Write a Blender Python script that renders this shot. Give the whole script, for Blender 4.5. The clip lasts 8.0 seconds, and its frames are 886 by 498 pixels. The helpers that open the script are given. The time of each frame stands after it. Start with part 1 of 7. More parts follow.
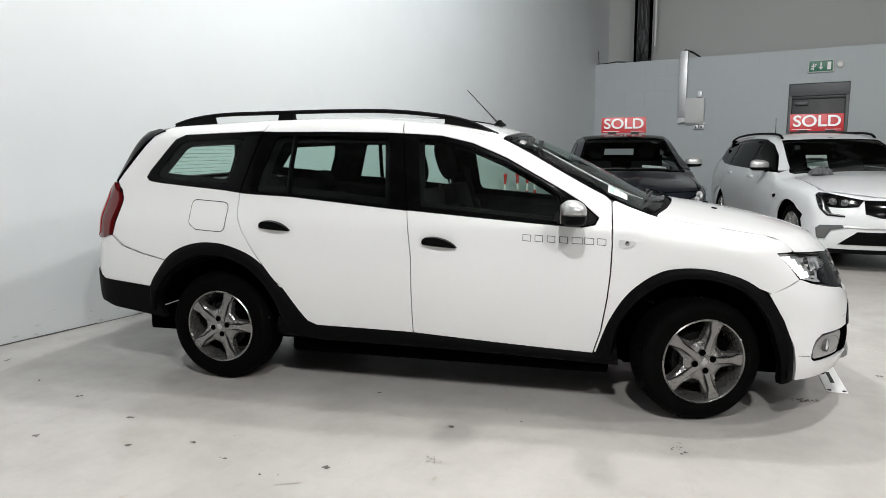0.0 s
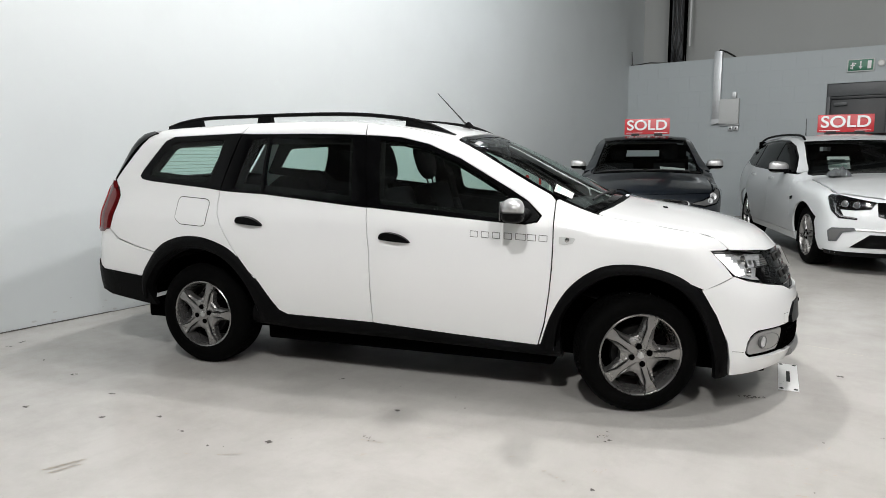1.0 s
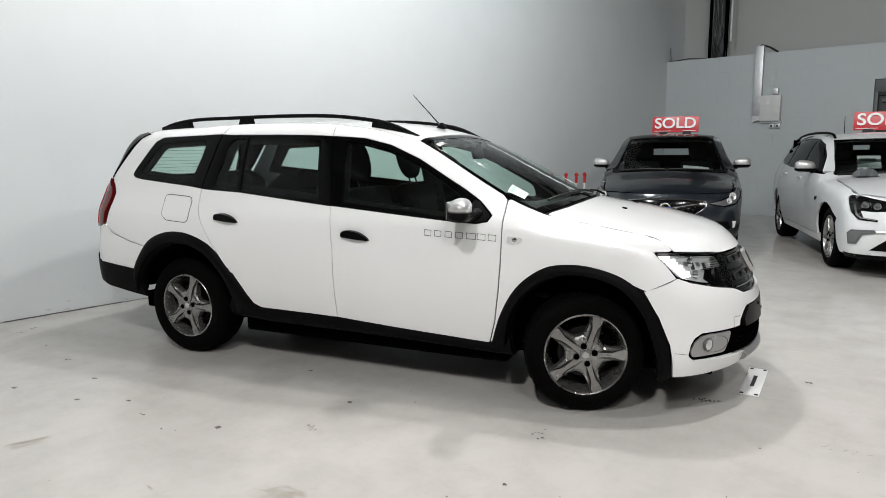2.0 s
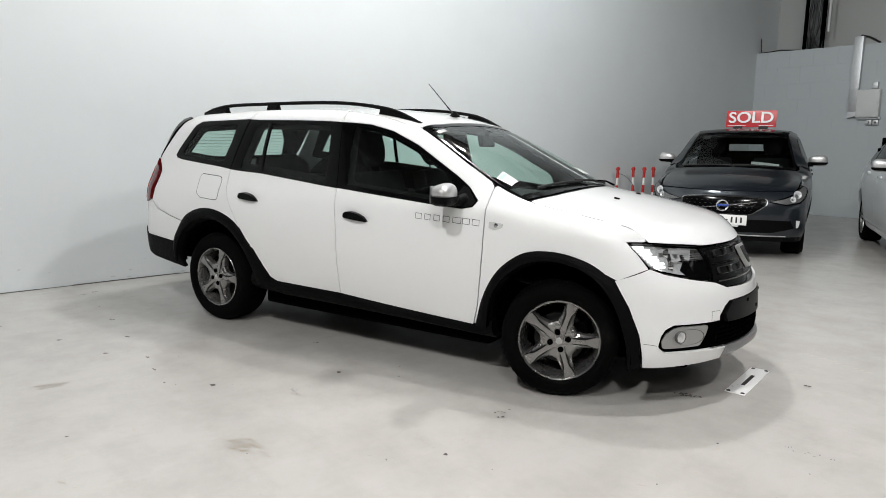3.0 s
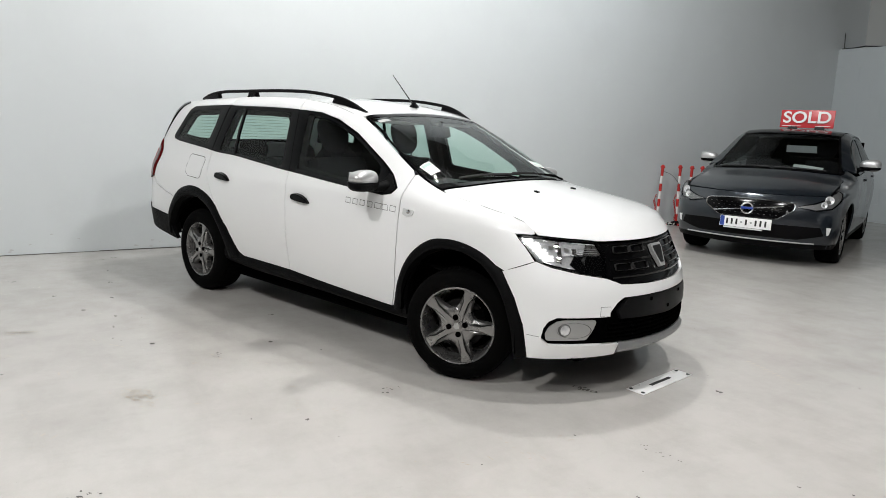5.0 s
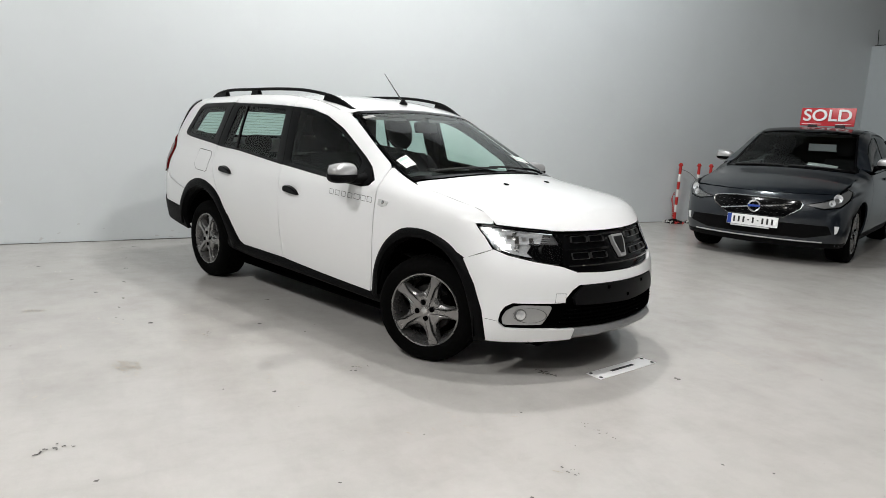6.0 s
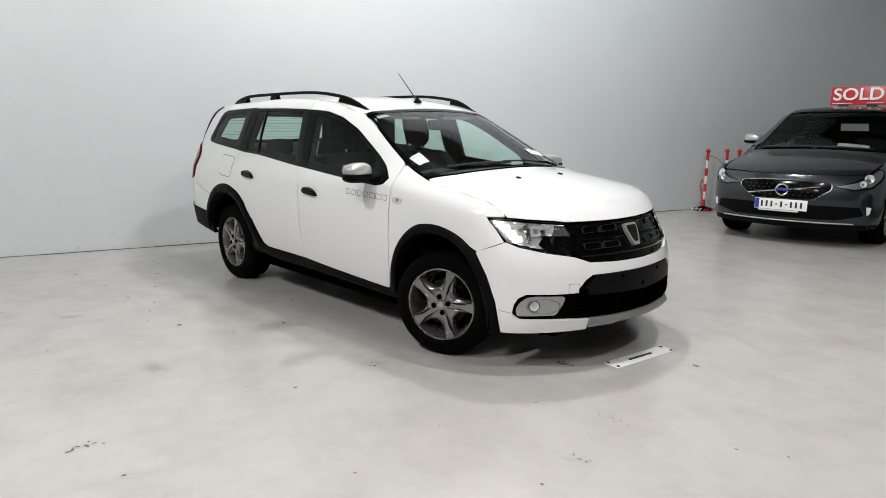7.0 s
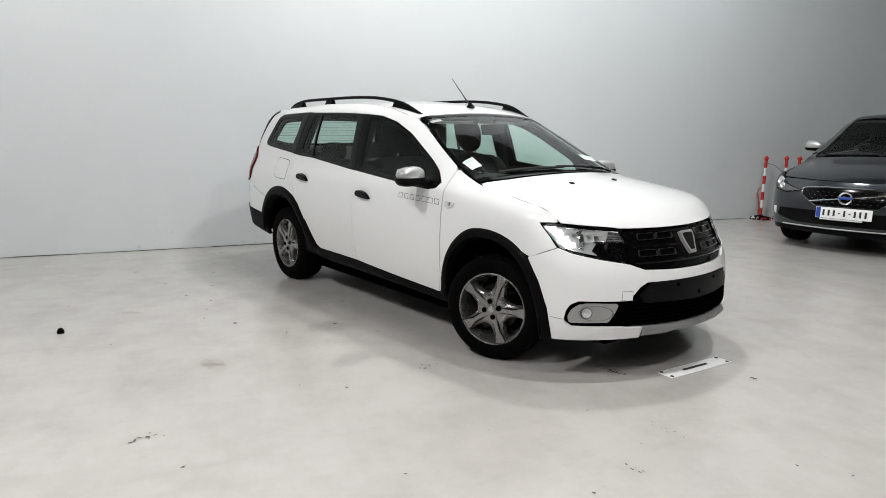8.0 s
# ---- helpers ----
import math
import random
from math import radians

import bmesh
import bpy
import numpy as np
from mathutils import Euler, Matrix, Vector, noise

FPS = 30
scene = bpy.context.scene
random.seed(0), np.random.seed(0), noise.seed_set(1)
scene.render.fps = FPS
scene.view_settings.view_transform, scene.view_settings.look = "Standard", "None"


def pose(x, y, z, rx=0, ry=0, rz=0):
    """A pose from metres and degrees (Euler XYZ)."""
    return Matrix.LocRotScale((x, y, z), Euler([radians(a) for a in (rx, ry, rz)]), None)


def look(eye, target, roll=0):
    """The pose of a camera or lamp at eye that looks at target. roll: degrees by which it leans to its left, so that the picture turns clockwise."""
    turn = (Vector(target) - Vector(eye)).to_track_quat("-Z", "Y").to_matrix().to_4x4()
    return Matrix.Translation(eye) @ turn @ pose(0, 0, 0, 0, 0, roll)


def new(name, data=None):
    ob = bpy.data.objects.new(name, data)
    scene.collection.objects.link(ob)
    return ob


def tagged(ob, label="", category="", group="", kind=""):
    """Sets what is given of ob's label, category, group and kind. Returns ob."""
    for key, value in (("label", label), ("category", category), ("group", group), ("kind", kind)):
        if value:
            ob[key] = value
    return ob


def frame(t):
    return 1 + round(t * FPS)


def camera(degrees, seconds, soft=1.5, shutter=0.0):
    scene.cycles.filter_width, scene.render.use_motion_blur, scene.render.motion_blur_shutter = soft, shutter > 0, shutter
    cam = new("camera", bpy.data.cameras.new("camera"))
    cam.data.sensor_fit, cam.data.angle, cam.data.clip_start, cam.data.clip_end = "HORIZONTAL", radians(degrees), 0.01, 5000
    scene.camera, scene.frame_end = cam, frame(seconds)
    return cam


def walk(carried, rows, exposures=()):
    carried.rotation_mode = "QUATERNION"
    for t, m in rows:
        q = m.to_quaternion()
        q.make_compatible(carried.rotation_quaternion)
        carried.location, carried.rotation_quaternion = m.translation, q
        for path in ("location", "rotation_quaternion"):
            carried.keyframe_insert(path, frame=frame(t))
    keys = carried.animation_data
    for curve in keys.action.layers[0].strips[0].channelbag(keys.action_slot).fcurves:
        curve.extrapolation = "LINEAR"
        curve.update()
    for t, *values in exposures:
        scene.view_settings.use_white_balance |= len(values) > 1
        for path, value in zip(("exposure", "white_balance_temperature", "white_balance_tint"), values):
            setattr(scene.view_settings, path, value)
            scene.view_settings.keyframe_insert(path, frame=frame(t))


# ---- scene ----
cam = camera(66.7, 8.0, soft=0.4)
PATH = [
    (0, (0.916, -4.156, 1.317), (0.411, -2.243, 1.029), -0.4),
    (0.5, (1.22, -4.16, 1.311), (0.61, -2.276, 1.029), 0.2),
    (1, (1.488, -4.194, 1.305), (0.828, -2.327, 1.024), -0.4),
    (1.2, (1.582, -4.178, 1.330), (0.918, -2.313, 1.047), 0.8),
    (2.3, (2.235, -4.036, 1.307), (1.338, -2.272, 1.020), 0.4),
    (2.5, (2.373, -4.012, 1.294), (1.421, -2.276, 1.009), 1.8),
    (3, (2.624, -3.924, 1.293), (1.557, -2.261, 0.981), 0.8),
    (3.5, (2.859, -3.759, 1.293), (1.697, -2.163, 0.971), 1.6),
    (4, (3.107, -3.674, 1.293), (1.929, -2.091, 0.967), 1.7),
    (4.5, (3.33, -3.589, 1.306), (2.104, -2.044, 0.976), 2.1),
    (4.7, (3.397, -3.531, 1.313), (2.141, -2.012, 0.974), 2.0),
    (5.8, (3.911, -3.341, 1.318), (2.540, -1.927, 0.969), 4.1),
    (6, (3.972, -3.332, 1.312), (2.585, -1.935, 0.958), 2.7),
    (6.5, (4.088, -3.299, 1.315), (2.675, -1.931, 0.953), 1.1),
    (7, (4.09, -3.288, 1.315), (2.635, -1.966, 0.949), 0.2),
    (7.5, (4.07, -3.294, 1.306), (2.554, -2.04, 0.948), 0.3),
    (8, (4.078, -3.318, 1.311), (2.532, -2.099, 0.959), 0.5),
]
walk(cam, [(t, look(eye, target, roll)) for t, eye, target, roll in PATH], exposures=[(0.0, 0.37), (2.5, 0.25), (4.0, 0.26), (6.0, 0.15), (8.0, 0.13)])

# ---- world and light ----
world = bpy.data.worlds.new("world")
world.use_nodes = True
world.node_tree.nodes["Background"].inputs[0].default_value = (0.6, 0.7, 0.8, 1)
world.node_tree.nodes["Background"].inputs[1].default_value = 0.05
scene.world = world
scene.view_settings.exposure = 0.0

# the hall stands askew to the middle car: CORNER is where the two walls meet, u runs along the end wall, v along the long wall
CORNER, HALL = Vector((0.299, 11.46, 0)), -16.27
HALL_M = Matrix.Translation(CORNER) @ pose(0, 0, 0, 0, 0, HALL)


CEILING = 5.9
# the last entry is an added fill that brightens the long wall's corner end
LAMPS = [(u, v) for v in (-9.9, -15.7) for u in (2.68, 5.44, 8.2, 10.96) if (u < 9 or v < -12) and (u > 3 or v > -12)] + [(2.0, -6.9)]
for u, v in LAMPS:
    lamp = bpy.data.lights.new("bay_and_fill_light", "POINT")
    lamp.shadow_soft_size, lamp.energy, lamp.color = 0.14, 80 if v > -8 else {2: 335, 5: 320, 8: 260}[int(u)] if v > -12 else {5: 440, 8: 350, 10: 140}[int(u)], (0.88, 0.96, 1.0) if v > -8 else (1.0, 0.995, 0.98)
    new("bay_and_fill_light", lamp).matrix_world = HALL_M @ pose(u, v, CEILING - 0.74)
# ---- materials ----
def material(name, color, rough=0.5, metal=0.0, coat=0.0, vary=0.06, scale=6.0, bump=0.0, grain=90.0, rvary=0.08, second=None, cut=(0.45, 0.7), spec=0.5, emit=0.0):
    """A surface with colour drift at two scales, uneven gloss and fine relief; second: the colour of worn or stained patches."""
    m = bpy.data.materials.new(name)
    m.use_nodes = True
    n, link = m.node_tree.nodes, m.node_tree.links.new
    b = n["Principled BSDF"]
    where = n.new("ShaderNodeTexCoord")
    big, fine = n.new("ShaderNodeTexNoise"), n.new("ShaderNodeTexNoise")
    for node, s, d in ((big, scale, 5.0), (fine, grain, 3.0)):
        node.inputs["Scale"].default_value, node.inputs["Detail"].default_value = s, d
        link(where.outputs["Object"], node.inputs["Vector"])
    tone = n.new("ShaderNodeMapRange")
    tone.inputs[3].default_value, tone.inputs[4].default_value = 1 - vary, 1 + vary
    link(big.outputs["Fac"], tone.inputs[0])
    tone2 = n.new("ShaderNodeMapRange")
    tone2.inputs[3].default_value, tone2.inputs[4].default_value = 1 - vary * 0.5, 1 + vary * 0.5
    link(fine.outputs["Fac"], tone2.inputs[0])
    both = n.new("ShaderNodeMath")
    both.operation = "MULTIPLY"
    link(tone.outputs[0], both.inputs[0]), link(tone2.outputs[0], both.inputs[1])
    shade = n.new("ShaderNodeVectorMath")
    shade.operation = "SCALE"
    shade.inputs[0].default_value = color
    if second:
        mask, mix = n.new("ShaderNodeMapRange"), n.new("ShaderNodeMix")
        mask.inputs[1].default_value, mask.inputs[2].default_value = cut
        mix.data_type = "RGBA"
        mix.inputs[6].default_value, mix.inputs[7].default_value = (*color, 1), (*second, 1)
        link(big.outputs["Fac"], mask.inputs[0]), link(mask.outputs[0], mix.inputs[0])
        link(mix.outputs[2], shade.inputs[0])
    link(both.outputs[0], shade.inputs["Scale"])
    link(shade.outputs[0], b.inputs["Base Color"])
    r = n.new("ShaderNodeMapRange")
    r.inputs[3].default_value, r.inputs[4].default_value = max(rough - rvary, 0.01), min(rough + rvary, 1)
    link(big.outputs["Fac"], r.inputs[0]), link(r.outputs[0], b.inputs["Roughness"])
    b.inputs["Metallic"].default_value = metal
    b.inputs["Coat Weight"].default_value, b.inputs["Coat Roughness"].default_value = coat, 0.03
    b.inputs["Specular IOR Level"].default_value = spec
    if bump:
        relief = n.new("ShaderNodeBump")
        relief.inputs["Strength"].default_value, relief.inputs["Distance"].default_value = bump, 0.004
        link(fine.outputs["Fac"], relief.inputs["Height"]), link(relief.outputs[0], b.inputs["Normal"])
    if emit:
        b.inputs["Emission Color"].default_value, b.inputs["Emission Strength"].default_value = (*color, 1), emit
    return m


def glass_material(name, tint, gloss=1.0, sheen=0.02):
    """Thin tinted pane: straight through, with a mirror sheen that rises at a slant."""
    m = bpy.data.materials.new(name)
    m.use_nodes = True
    n, link = m.node_tree.nodes, m.node_tree.links.new
    n.remove(n["Principled BSDF"])
    clear, shine, mix, facing = n.new("ShaderNodeBsdfTransparent"), n.new("ShaderNodeBsdfGlossy"), n.new("ShaderNodeMixShader"), n.new("ShaderNodeLayerWeight")
    clear.inputs[0].default_value = (*tint, 1)
    shine.inputs["Roughness"].default_value = 0.02
    shine.inputs["Color"].default_value = (gloss, gloss, gloss, 1)
    facing.inputs["Blend"].default_value = 0.5
    power, rise = n.new("ShaderNodeMath"), n.new("ShaderNodeMath")
    power.operation, rise.operation = "POWER", "MULTIPLY_ADD"
    power.inputs[1].default_value, rise.inputs[1].default_value, rise.inputs[2].default_value = 5.0, 0.60, sheen
    link(facing.outputs["Facing"], power.inputs[0]), link(power.outputs[0], rise.inputs[0])
    link(rise.outputs[0], mix.inputs[0]), link(clear.outputs[0], mix.inputs[1]), link(shine.outputs[0], mix.inputs[2])
    link(mix.outputs[0], n["Material Output"].inputs["Surface"])
    return m


M_WALL = material("white_wall_paint", (0.635, 0.67, 0.68), 0.40, vary=0.02, scale=1.2, bump=0.12, grain=140, second=(0.605, 0.638, 0.647), cut=(0.5, 0.75))
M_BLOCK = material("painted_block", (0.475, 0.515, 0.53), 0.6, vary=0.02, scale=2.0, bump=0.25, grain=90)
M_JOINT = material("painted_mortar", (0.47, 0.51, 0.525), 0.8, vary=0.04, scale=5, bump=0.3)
# near-black so that the unseen closing walls bounce little light back
M_DIM = material("dark_low_bounce_paint", (0.06, 0.06, 0.06), 0.7, vary=0.05, scale=1.0, bump=0.1)
M_FACET = material("faceted_chrome", (0.82, 0.83, 0.84), 0.16, metal=0.55, vary=0.25, scale=45, bump=0.6, grain=45, rvary=0.03)
M_SLOT = material("dark_metal_slot", (0.07, 0.07, 0.07), 0.3, metal=0.5, vary=0.05)
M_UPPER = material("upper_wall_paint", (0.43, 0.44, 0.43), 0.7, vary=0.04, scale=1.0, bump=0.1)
M_FLOOR = material("grey_floor_paint", (0.545, 0.525, 0.497), 0.20, vary=0.05, scale=0.9, bump=0.05, grain=160, second=(0.465, 0.452, 0.428), cut=(0.40, 0.85), rvary=0.06)
M_WELL = material("satin_silver_well", (0.14, 0.14, 0.138), 0.45, metal=0.4, vary=0.04, scale=8)
M_FOG = material("satin_silver_surround", (0.40, 0.40, 0.395), 0.4, metal=0.5, vary=0.05, scale=10)
M_SKID = material("dull_silver_plastic", (0.30, 0.30, 0.30), 0.36, metal=0.6, vary=0.06, scale=12)
M_PILLAR = material("grey_pillar_trim", (0.004, 0.004, 0.004), 0.75, vary=0.06, scale=8, bump=0.2, grain=260, spec=0.1)
M_DROP = material("water_drop", (0.17, 0.185, 0.185), 0.08, vary=0.1, spec=0.6)


def wear(mat):
    """Worn floor paint: soft mottling, drawn-out scuffs and fine specks of dirt over the base colour."""
    n, link = mat.node_tree.nodes, mat.node_tree.links.new
    b = n["Principled BSDF"]
    base = b.inputs["Base Color"].links[0].from_socket
    where = n.new("ShaderNodeTexCoord")
    last = base
    for scale, stretch, turn, lo, hi, amount, detail in ((2.6, (1, 1, 1), 0, .42, .78, .25, 7), (3.2, (.45, 1.6, 1), .5, .52, .82, .12, 8), (5.0, (1.5, .55, 1), 1.25, .52, .82, .11, 8), (38, (1, .7, 1), .3, .69, .75, .30, 4)):
        mp, tx, mk, mul = n.new("ShaderNodeMapping"), n.new("ShaderNodeTexNoise"), n.new("ShaderNodeMapRange"), n.new("ShaderNodeMix")
        mp.inputs["Scale"].default_value, mp.inputs["Rotation"].default_value = stretch, (0, 0, turn)
        tx.inputs["Scale"].default_value, tx.inputs["Detail"].default_value, tx.inputs["Roughness"].default_value = scale, detail, .65
        mk.inputs[1].default_value, mk.inputs[2].default_value, mk.inputs[4].default_value = lo, hi, amount
        mul.data_type, mul.blend_type = "RGBA", "MULTIPLY"
        mul.inputs[7].default_value = (.30, .27, .22, 1)
        link(where.outputs["Object"], mp.inputs[0]), link(mp.outputs[0], tx.inputs["Vector"]), link(tx.outputs["Fac"], mk.inputs[0])
        link(mk.outputs[0], mul.inputs[0]), link(last, mul.inputs[6])
        last = mul.outputs[2]
    link(last, b.inputs["Base Color"])


wear(M_FLOOR)
M_CEIL = material("corrugated_sheet", (0.11, 0.105, 0.096), 0.5, vary=0.06, scale=1.5)
M_STEEL = material("galvanised_steel", (0.55, 0.56, 0.57), 0.4, metal=0.8, vary=0.12, scale=14)
M_PEARL = material("pearl_white_car_paint", (0.70, 0.72, 0.73), 0.30, coat=1.0, vary=0.015, scale=3.0, rvary=0.02)
M_WHITE = material("white_car_paint", (0.90, 0.903, 0.905), 0.30, coat=1.0, vary=0.008, scale=2.0, rvary=0.02)
M_GREY = material("dark_grey_car_paint", (0.0065, 0.0100, 0.0155), 0.32, metal=0.25, coat=0.8, vary=0.05, scale=300, rvary=0.02)
M_PLASTIC = material("black_grained_plastic", (0.0026, 0.0026, 0.0029), 0.5, vary=0.10, scale=9, bump=0.35, grain=420, spec=0.06)
M_GLOSS = material("gloss_black_trim", (0.002, 0.002, 0.0023), 0.12, vary=0.10, scale=8, rvary=0.05, spec=0.12)
M_RUBBER = material("tyre_rubber", (0.0018, 0.0018, 0.0018), 0.8, vary=0.18, scale=12, bump=0.3, grain=160, spec=0.04)
M_RIM = material("silver_alloy", (0.30, 0.295, 0.29), 0.28, metal=0.85, vary=0.07, scale=9)
# dark alloy parts; also the shade coloured into the wheel spoke grooves
M_RIM_IN = material("dark_alloy_and_groove_shade", (0.012, 0.012, 0.012), 0.5, metal=0.6, vary=0.1, scale=9)
M_CHROME = material("chrome", (0.80, 0.80, 0.81), 0.10, metal=1.0, vary=0.03, rvary=0.03)
M_SATIN = material("satin_silver", (0.52, 0.52, 0.52), 0.38, metal=0.6, vary=0.04, scale=8)
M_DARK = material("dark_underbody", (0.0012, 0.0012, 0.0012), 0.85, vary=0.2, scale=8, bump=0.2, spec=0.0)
M_CLOTH = material("charcoal_seat_cloth", (0.010, 0.010, 0.011), 0.9, vary=0.15, scale=12, bump=0.4, grain=300, spec=0.12)
M_TRIM = material("dark_cabin_plastic", (0.013, 0.013, 0.014), 0.6, vary=0.08, scale=10, bump=0.2, grain=300, spec=0.14)
M_BEIGE = material("grey_cabin_trim", (0.13, 0.13, 0.127), 0.8, vary=0.06, scale=8, bump=0.2, grain=260)
M_RED = material("red_lamp_plastic", (0.36, 0.012, 0.010), 0.14, coat=0.15, vary=0.06, rvary=0.03)
M_DKRED = material("dark_red_lamp_plastic", (0.13, 0.008, 0.009), 0.14, coat=0.15, vary=0.06, rvary=0.03)
M_SIGN = material("red_sign_board", (0.52, 0.022, 0.030), 0.32, vary=0.03, scale=5)
M_PAPER = material("white_paper", (0.78, 0.79, 0.76), 0.6, vary=0.02)
M_TEAL = material("pale_green_label", (0.45, 0.62, 0.56), 0.6, vary=0.05)
M_GREEN = material("green_exit_sign", (0.015, 0.16, 0.085), 0.35, vary=0.04)
M_LETTER = material("white_lettering", (0.82, 0.82, 0.82), 0.4, vary=0.01)
M_INK = material("black_ink", (0.015, 0.015, 0.015), 0.6, vary=0.1)
M_DECAL = material("dark_grey_decal", (0.10, 0.10, 0.10), 0.5, vary=0.05)
M_DOOR = material("dark_grey_door_paint", (0.016, 0.018, 0.021), 0.45, vary=0.08, scale=3)
M_DOORFR = material("grey_steel_frame", (0.085, 0.09, 0.095), 0.45, vary=0.06, scale=3)
M_CABLE = material("black_cable", (0.015, 0.015, 0.015), 0.5, vary=0.1)
M_BOX = material("grey_enclosure", (0.62, 0.63, 0.625), 0.45, vary=0.03, scale=6)
M_REDP = material("red_post_plastic", (0.45, 0.018, 0.015), 0.4, vary=0.08, scale=20)
M_WHITEP = material("white_post_plastic", (0.72, 0.72, 0.70), 0.4, vary=0.05, scale=20)
M_BLUE = material("blue_plate_band", (0.015, 0.05, 0.28), 0.35, vary=0.03)
M_SCUFF = material("dark_floor_dirt", (0.09, 0.083, 0.075), 0.8, vary=0.3, scale=40)
M_STAIN = material("brown_floor_stain", (0.40, 0.35, 0.28), 0.5, vary=0.10, scale=30)
M_RAG = material("grey_cloth", (0.10, 0.108, 0.112), 0.95, vary=0.12, scale=30, bump=0.5, grain=200)
M_DRL = material("lit_daytime_lamp", (1.0, 0.98, 0.95), 0.3, emit=1.6, vary=0.0)
G_SIDE = glass_material("tinted_side_glass", (0.76, 0.90, 0.84))
G_REAR = glass_material("dark_tinted_glass", (0.64, 0.76, 0.72))
G_WIND = glass_material("windscreen_glass", (0.80, 0.94, 0.89), sheen=0.05)
G_LENS = glass_material("clear_lamp_lens", (0.93, 0.94, 0.95))
G_SHADE = glass_material("shaded_windscreen", (0.58, 0.63, 0.62))
G_DARK = glass_material("smoked_glass", (0.16, 0.18, 0.18))
# ---- building tools ----
def put(name, bm, mat, parent=None, label="", smooth=True):
    """Links a bmesh as one mesh object."""
    me = bpy.data.meshes.new(name)
    bm.to_mesh(me)
    bm.free()
    for mm in mat if isinstance(mat, (list, tuple)) else [mat]:
        me.materials.append(mm)
    if smooth:
        me.polygons.foreach_set("use_smooth", [True] * len(me.polygons))
        me.set_sharp_from_angle(angle=radians(38))
    ob = new(name, me)
    if parent:
        ob.parent = parent
    if label:
        tagged(ob, label)
    return ob


def thing(name, m, label, category, group="", kind=""):
    ob = new(name)
    ob.empty_display_size = 0.1
    ob.matrix_world = m
    return tagged(ob, label, category, group, kind)


def box(bm, x0, x1, y0, y1, z0, z1, bev=0.0, m=None):
    made = bmesh.ops.create_cube(bm, size=1.0, matrix=Matrix.Translation(((x0 + x1) / 2, (y0 + y1) / 2, (z0 + z1) / 2)) @ Matrix.Diagonal((x1 - x0, y1 - y0, z1 - z0, 1)))
    verts = made["verts"]
    if bev:
        edges = list({e for v in verts for e in v.link_edges})
        out = bmesh.ops.bevel(bm, geom=edges, offset=bev, segments=2, profile=0.6, affect="EDGES")
        verts = list({v for f in out["faces"] for v in f.verts} | {v for v in verts if v.is_valid})
    if m is not None:
        bmesh.ops.transform(bm, matrix=m, verts=verts)
    return verts


def boxed(name, dims, mat, parent=None, bev=0.0, label="", m=None):
    bm = bmesh.new()
    box(bm, *dims, bev=bev, m=m)
    return put(name, bm, mat, parent, label)


def lathe(bm, profile, n=32, m=None, closed=False):
    """Turns a profile of (radius, height) round z."""
    rings = []
    for r, h in profile:
        if r < 1e-6:
            rings.append([bm.verts.new((0, 0, h))])
        else:
            rings.append([bm.verts.new((r * math.cos(2 * math.pi * k / n), r * math.sin(2 * math.pi * k / n), h)) for k in range(n)])
    pairs = list(zip(rings, rings[1:])) + ([(rings[-1], rings[0])] if closed else [])
    for a, b in pairs:
        for k in range(n):
            j = (k + 1) % n
            if len(a) == 1 and len(b) == 1:
                continue
            if len(a) == 1:
                bm.faces.new((a[0], b[j], b[k]))
            elif len(b) == 1:
                bm.faces.new((a[k], a[j], b[0]))
            else:
                bm.faces.new((a[k], a[j], b[j], b[k]))
    verts = [v for r in rings for v in r]
    if m is not None:
        bmesh.ops.transform(bm, matrix=m, verts=verts)
    return verts


def tube(bm, path, radius, n=8, flat=1.0):
    """A round bar along a path of points; radius may be one number or one per point."""
    path = [Vector(p) for p in path]
    radii = radius if isinstance(radius, (list, tuple)) else [radius] * len(path)
    rings, up = [], Vector((0, 0, 1))
    for i, p in enumerate(path):
        d = (path[min(i + 1, len(path) - 1)] - path[max(i - 1, 0)]).normalized()
        a = d.cross(up if abs(d.z) < 0.95 else Vector((1, 0, 0))).normalized()
        b = a.cross(d).normalized()
        rings.append([bm.verts.new(p + radii[i] * (math.cos(2 * math.pi * k / n) * a + flat * math.sin(2 * math.pi * k / n) * b)) for k in range(n)])
    for r, s in zip(rings, rings[1:]):
        for k in range(n):
            bm.faces.new((r[k], r[(k + 1) % n], s[(k + 1) % n], s[k]))
    bm.faces.new(rings[0][::-1]), bm.faces.new(rings[-1])


def curve(pts, n=6):
    """A smooth line through the points."""
    p = [np.array(q, float) for q in pts]
    p = [2 * p[0] - p[1]] + p + [2 * p[-1] - p[-2]]
    out = []
    for a, b, c, d in zip(p, p[1:], p[2:], p[3:]):
        for k in range(n):
            t = k / n
            out.append(tuple(0.5 * (2 * b + (c - a) * t + (2 * a - 5 * b + 4 * c - d) * t * t + (3 * b - a - 3 * c + d) * t ** 3)))
    return out + [tuple(p[-2])]


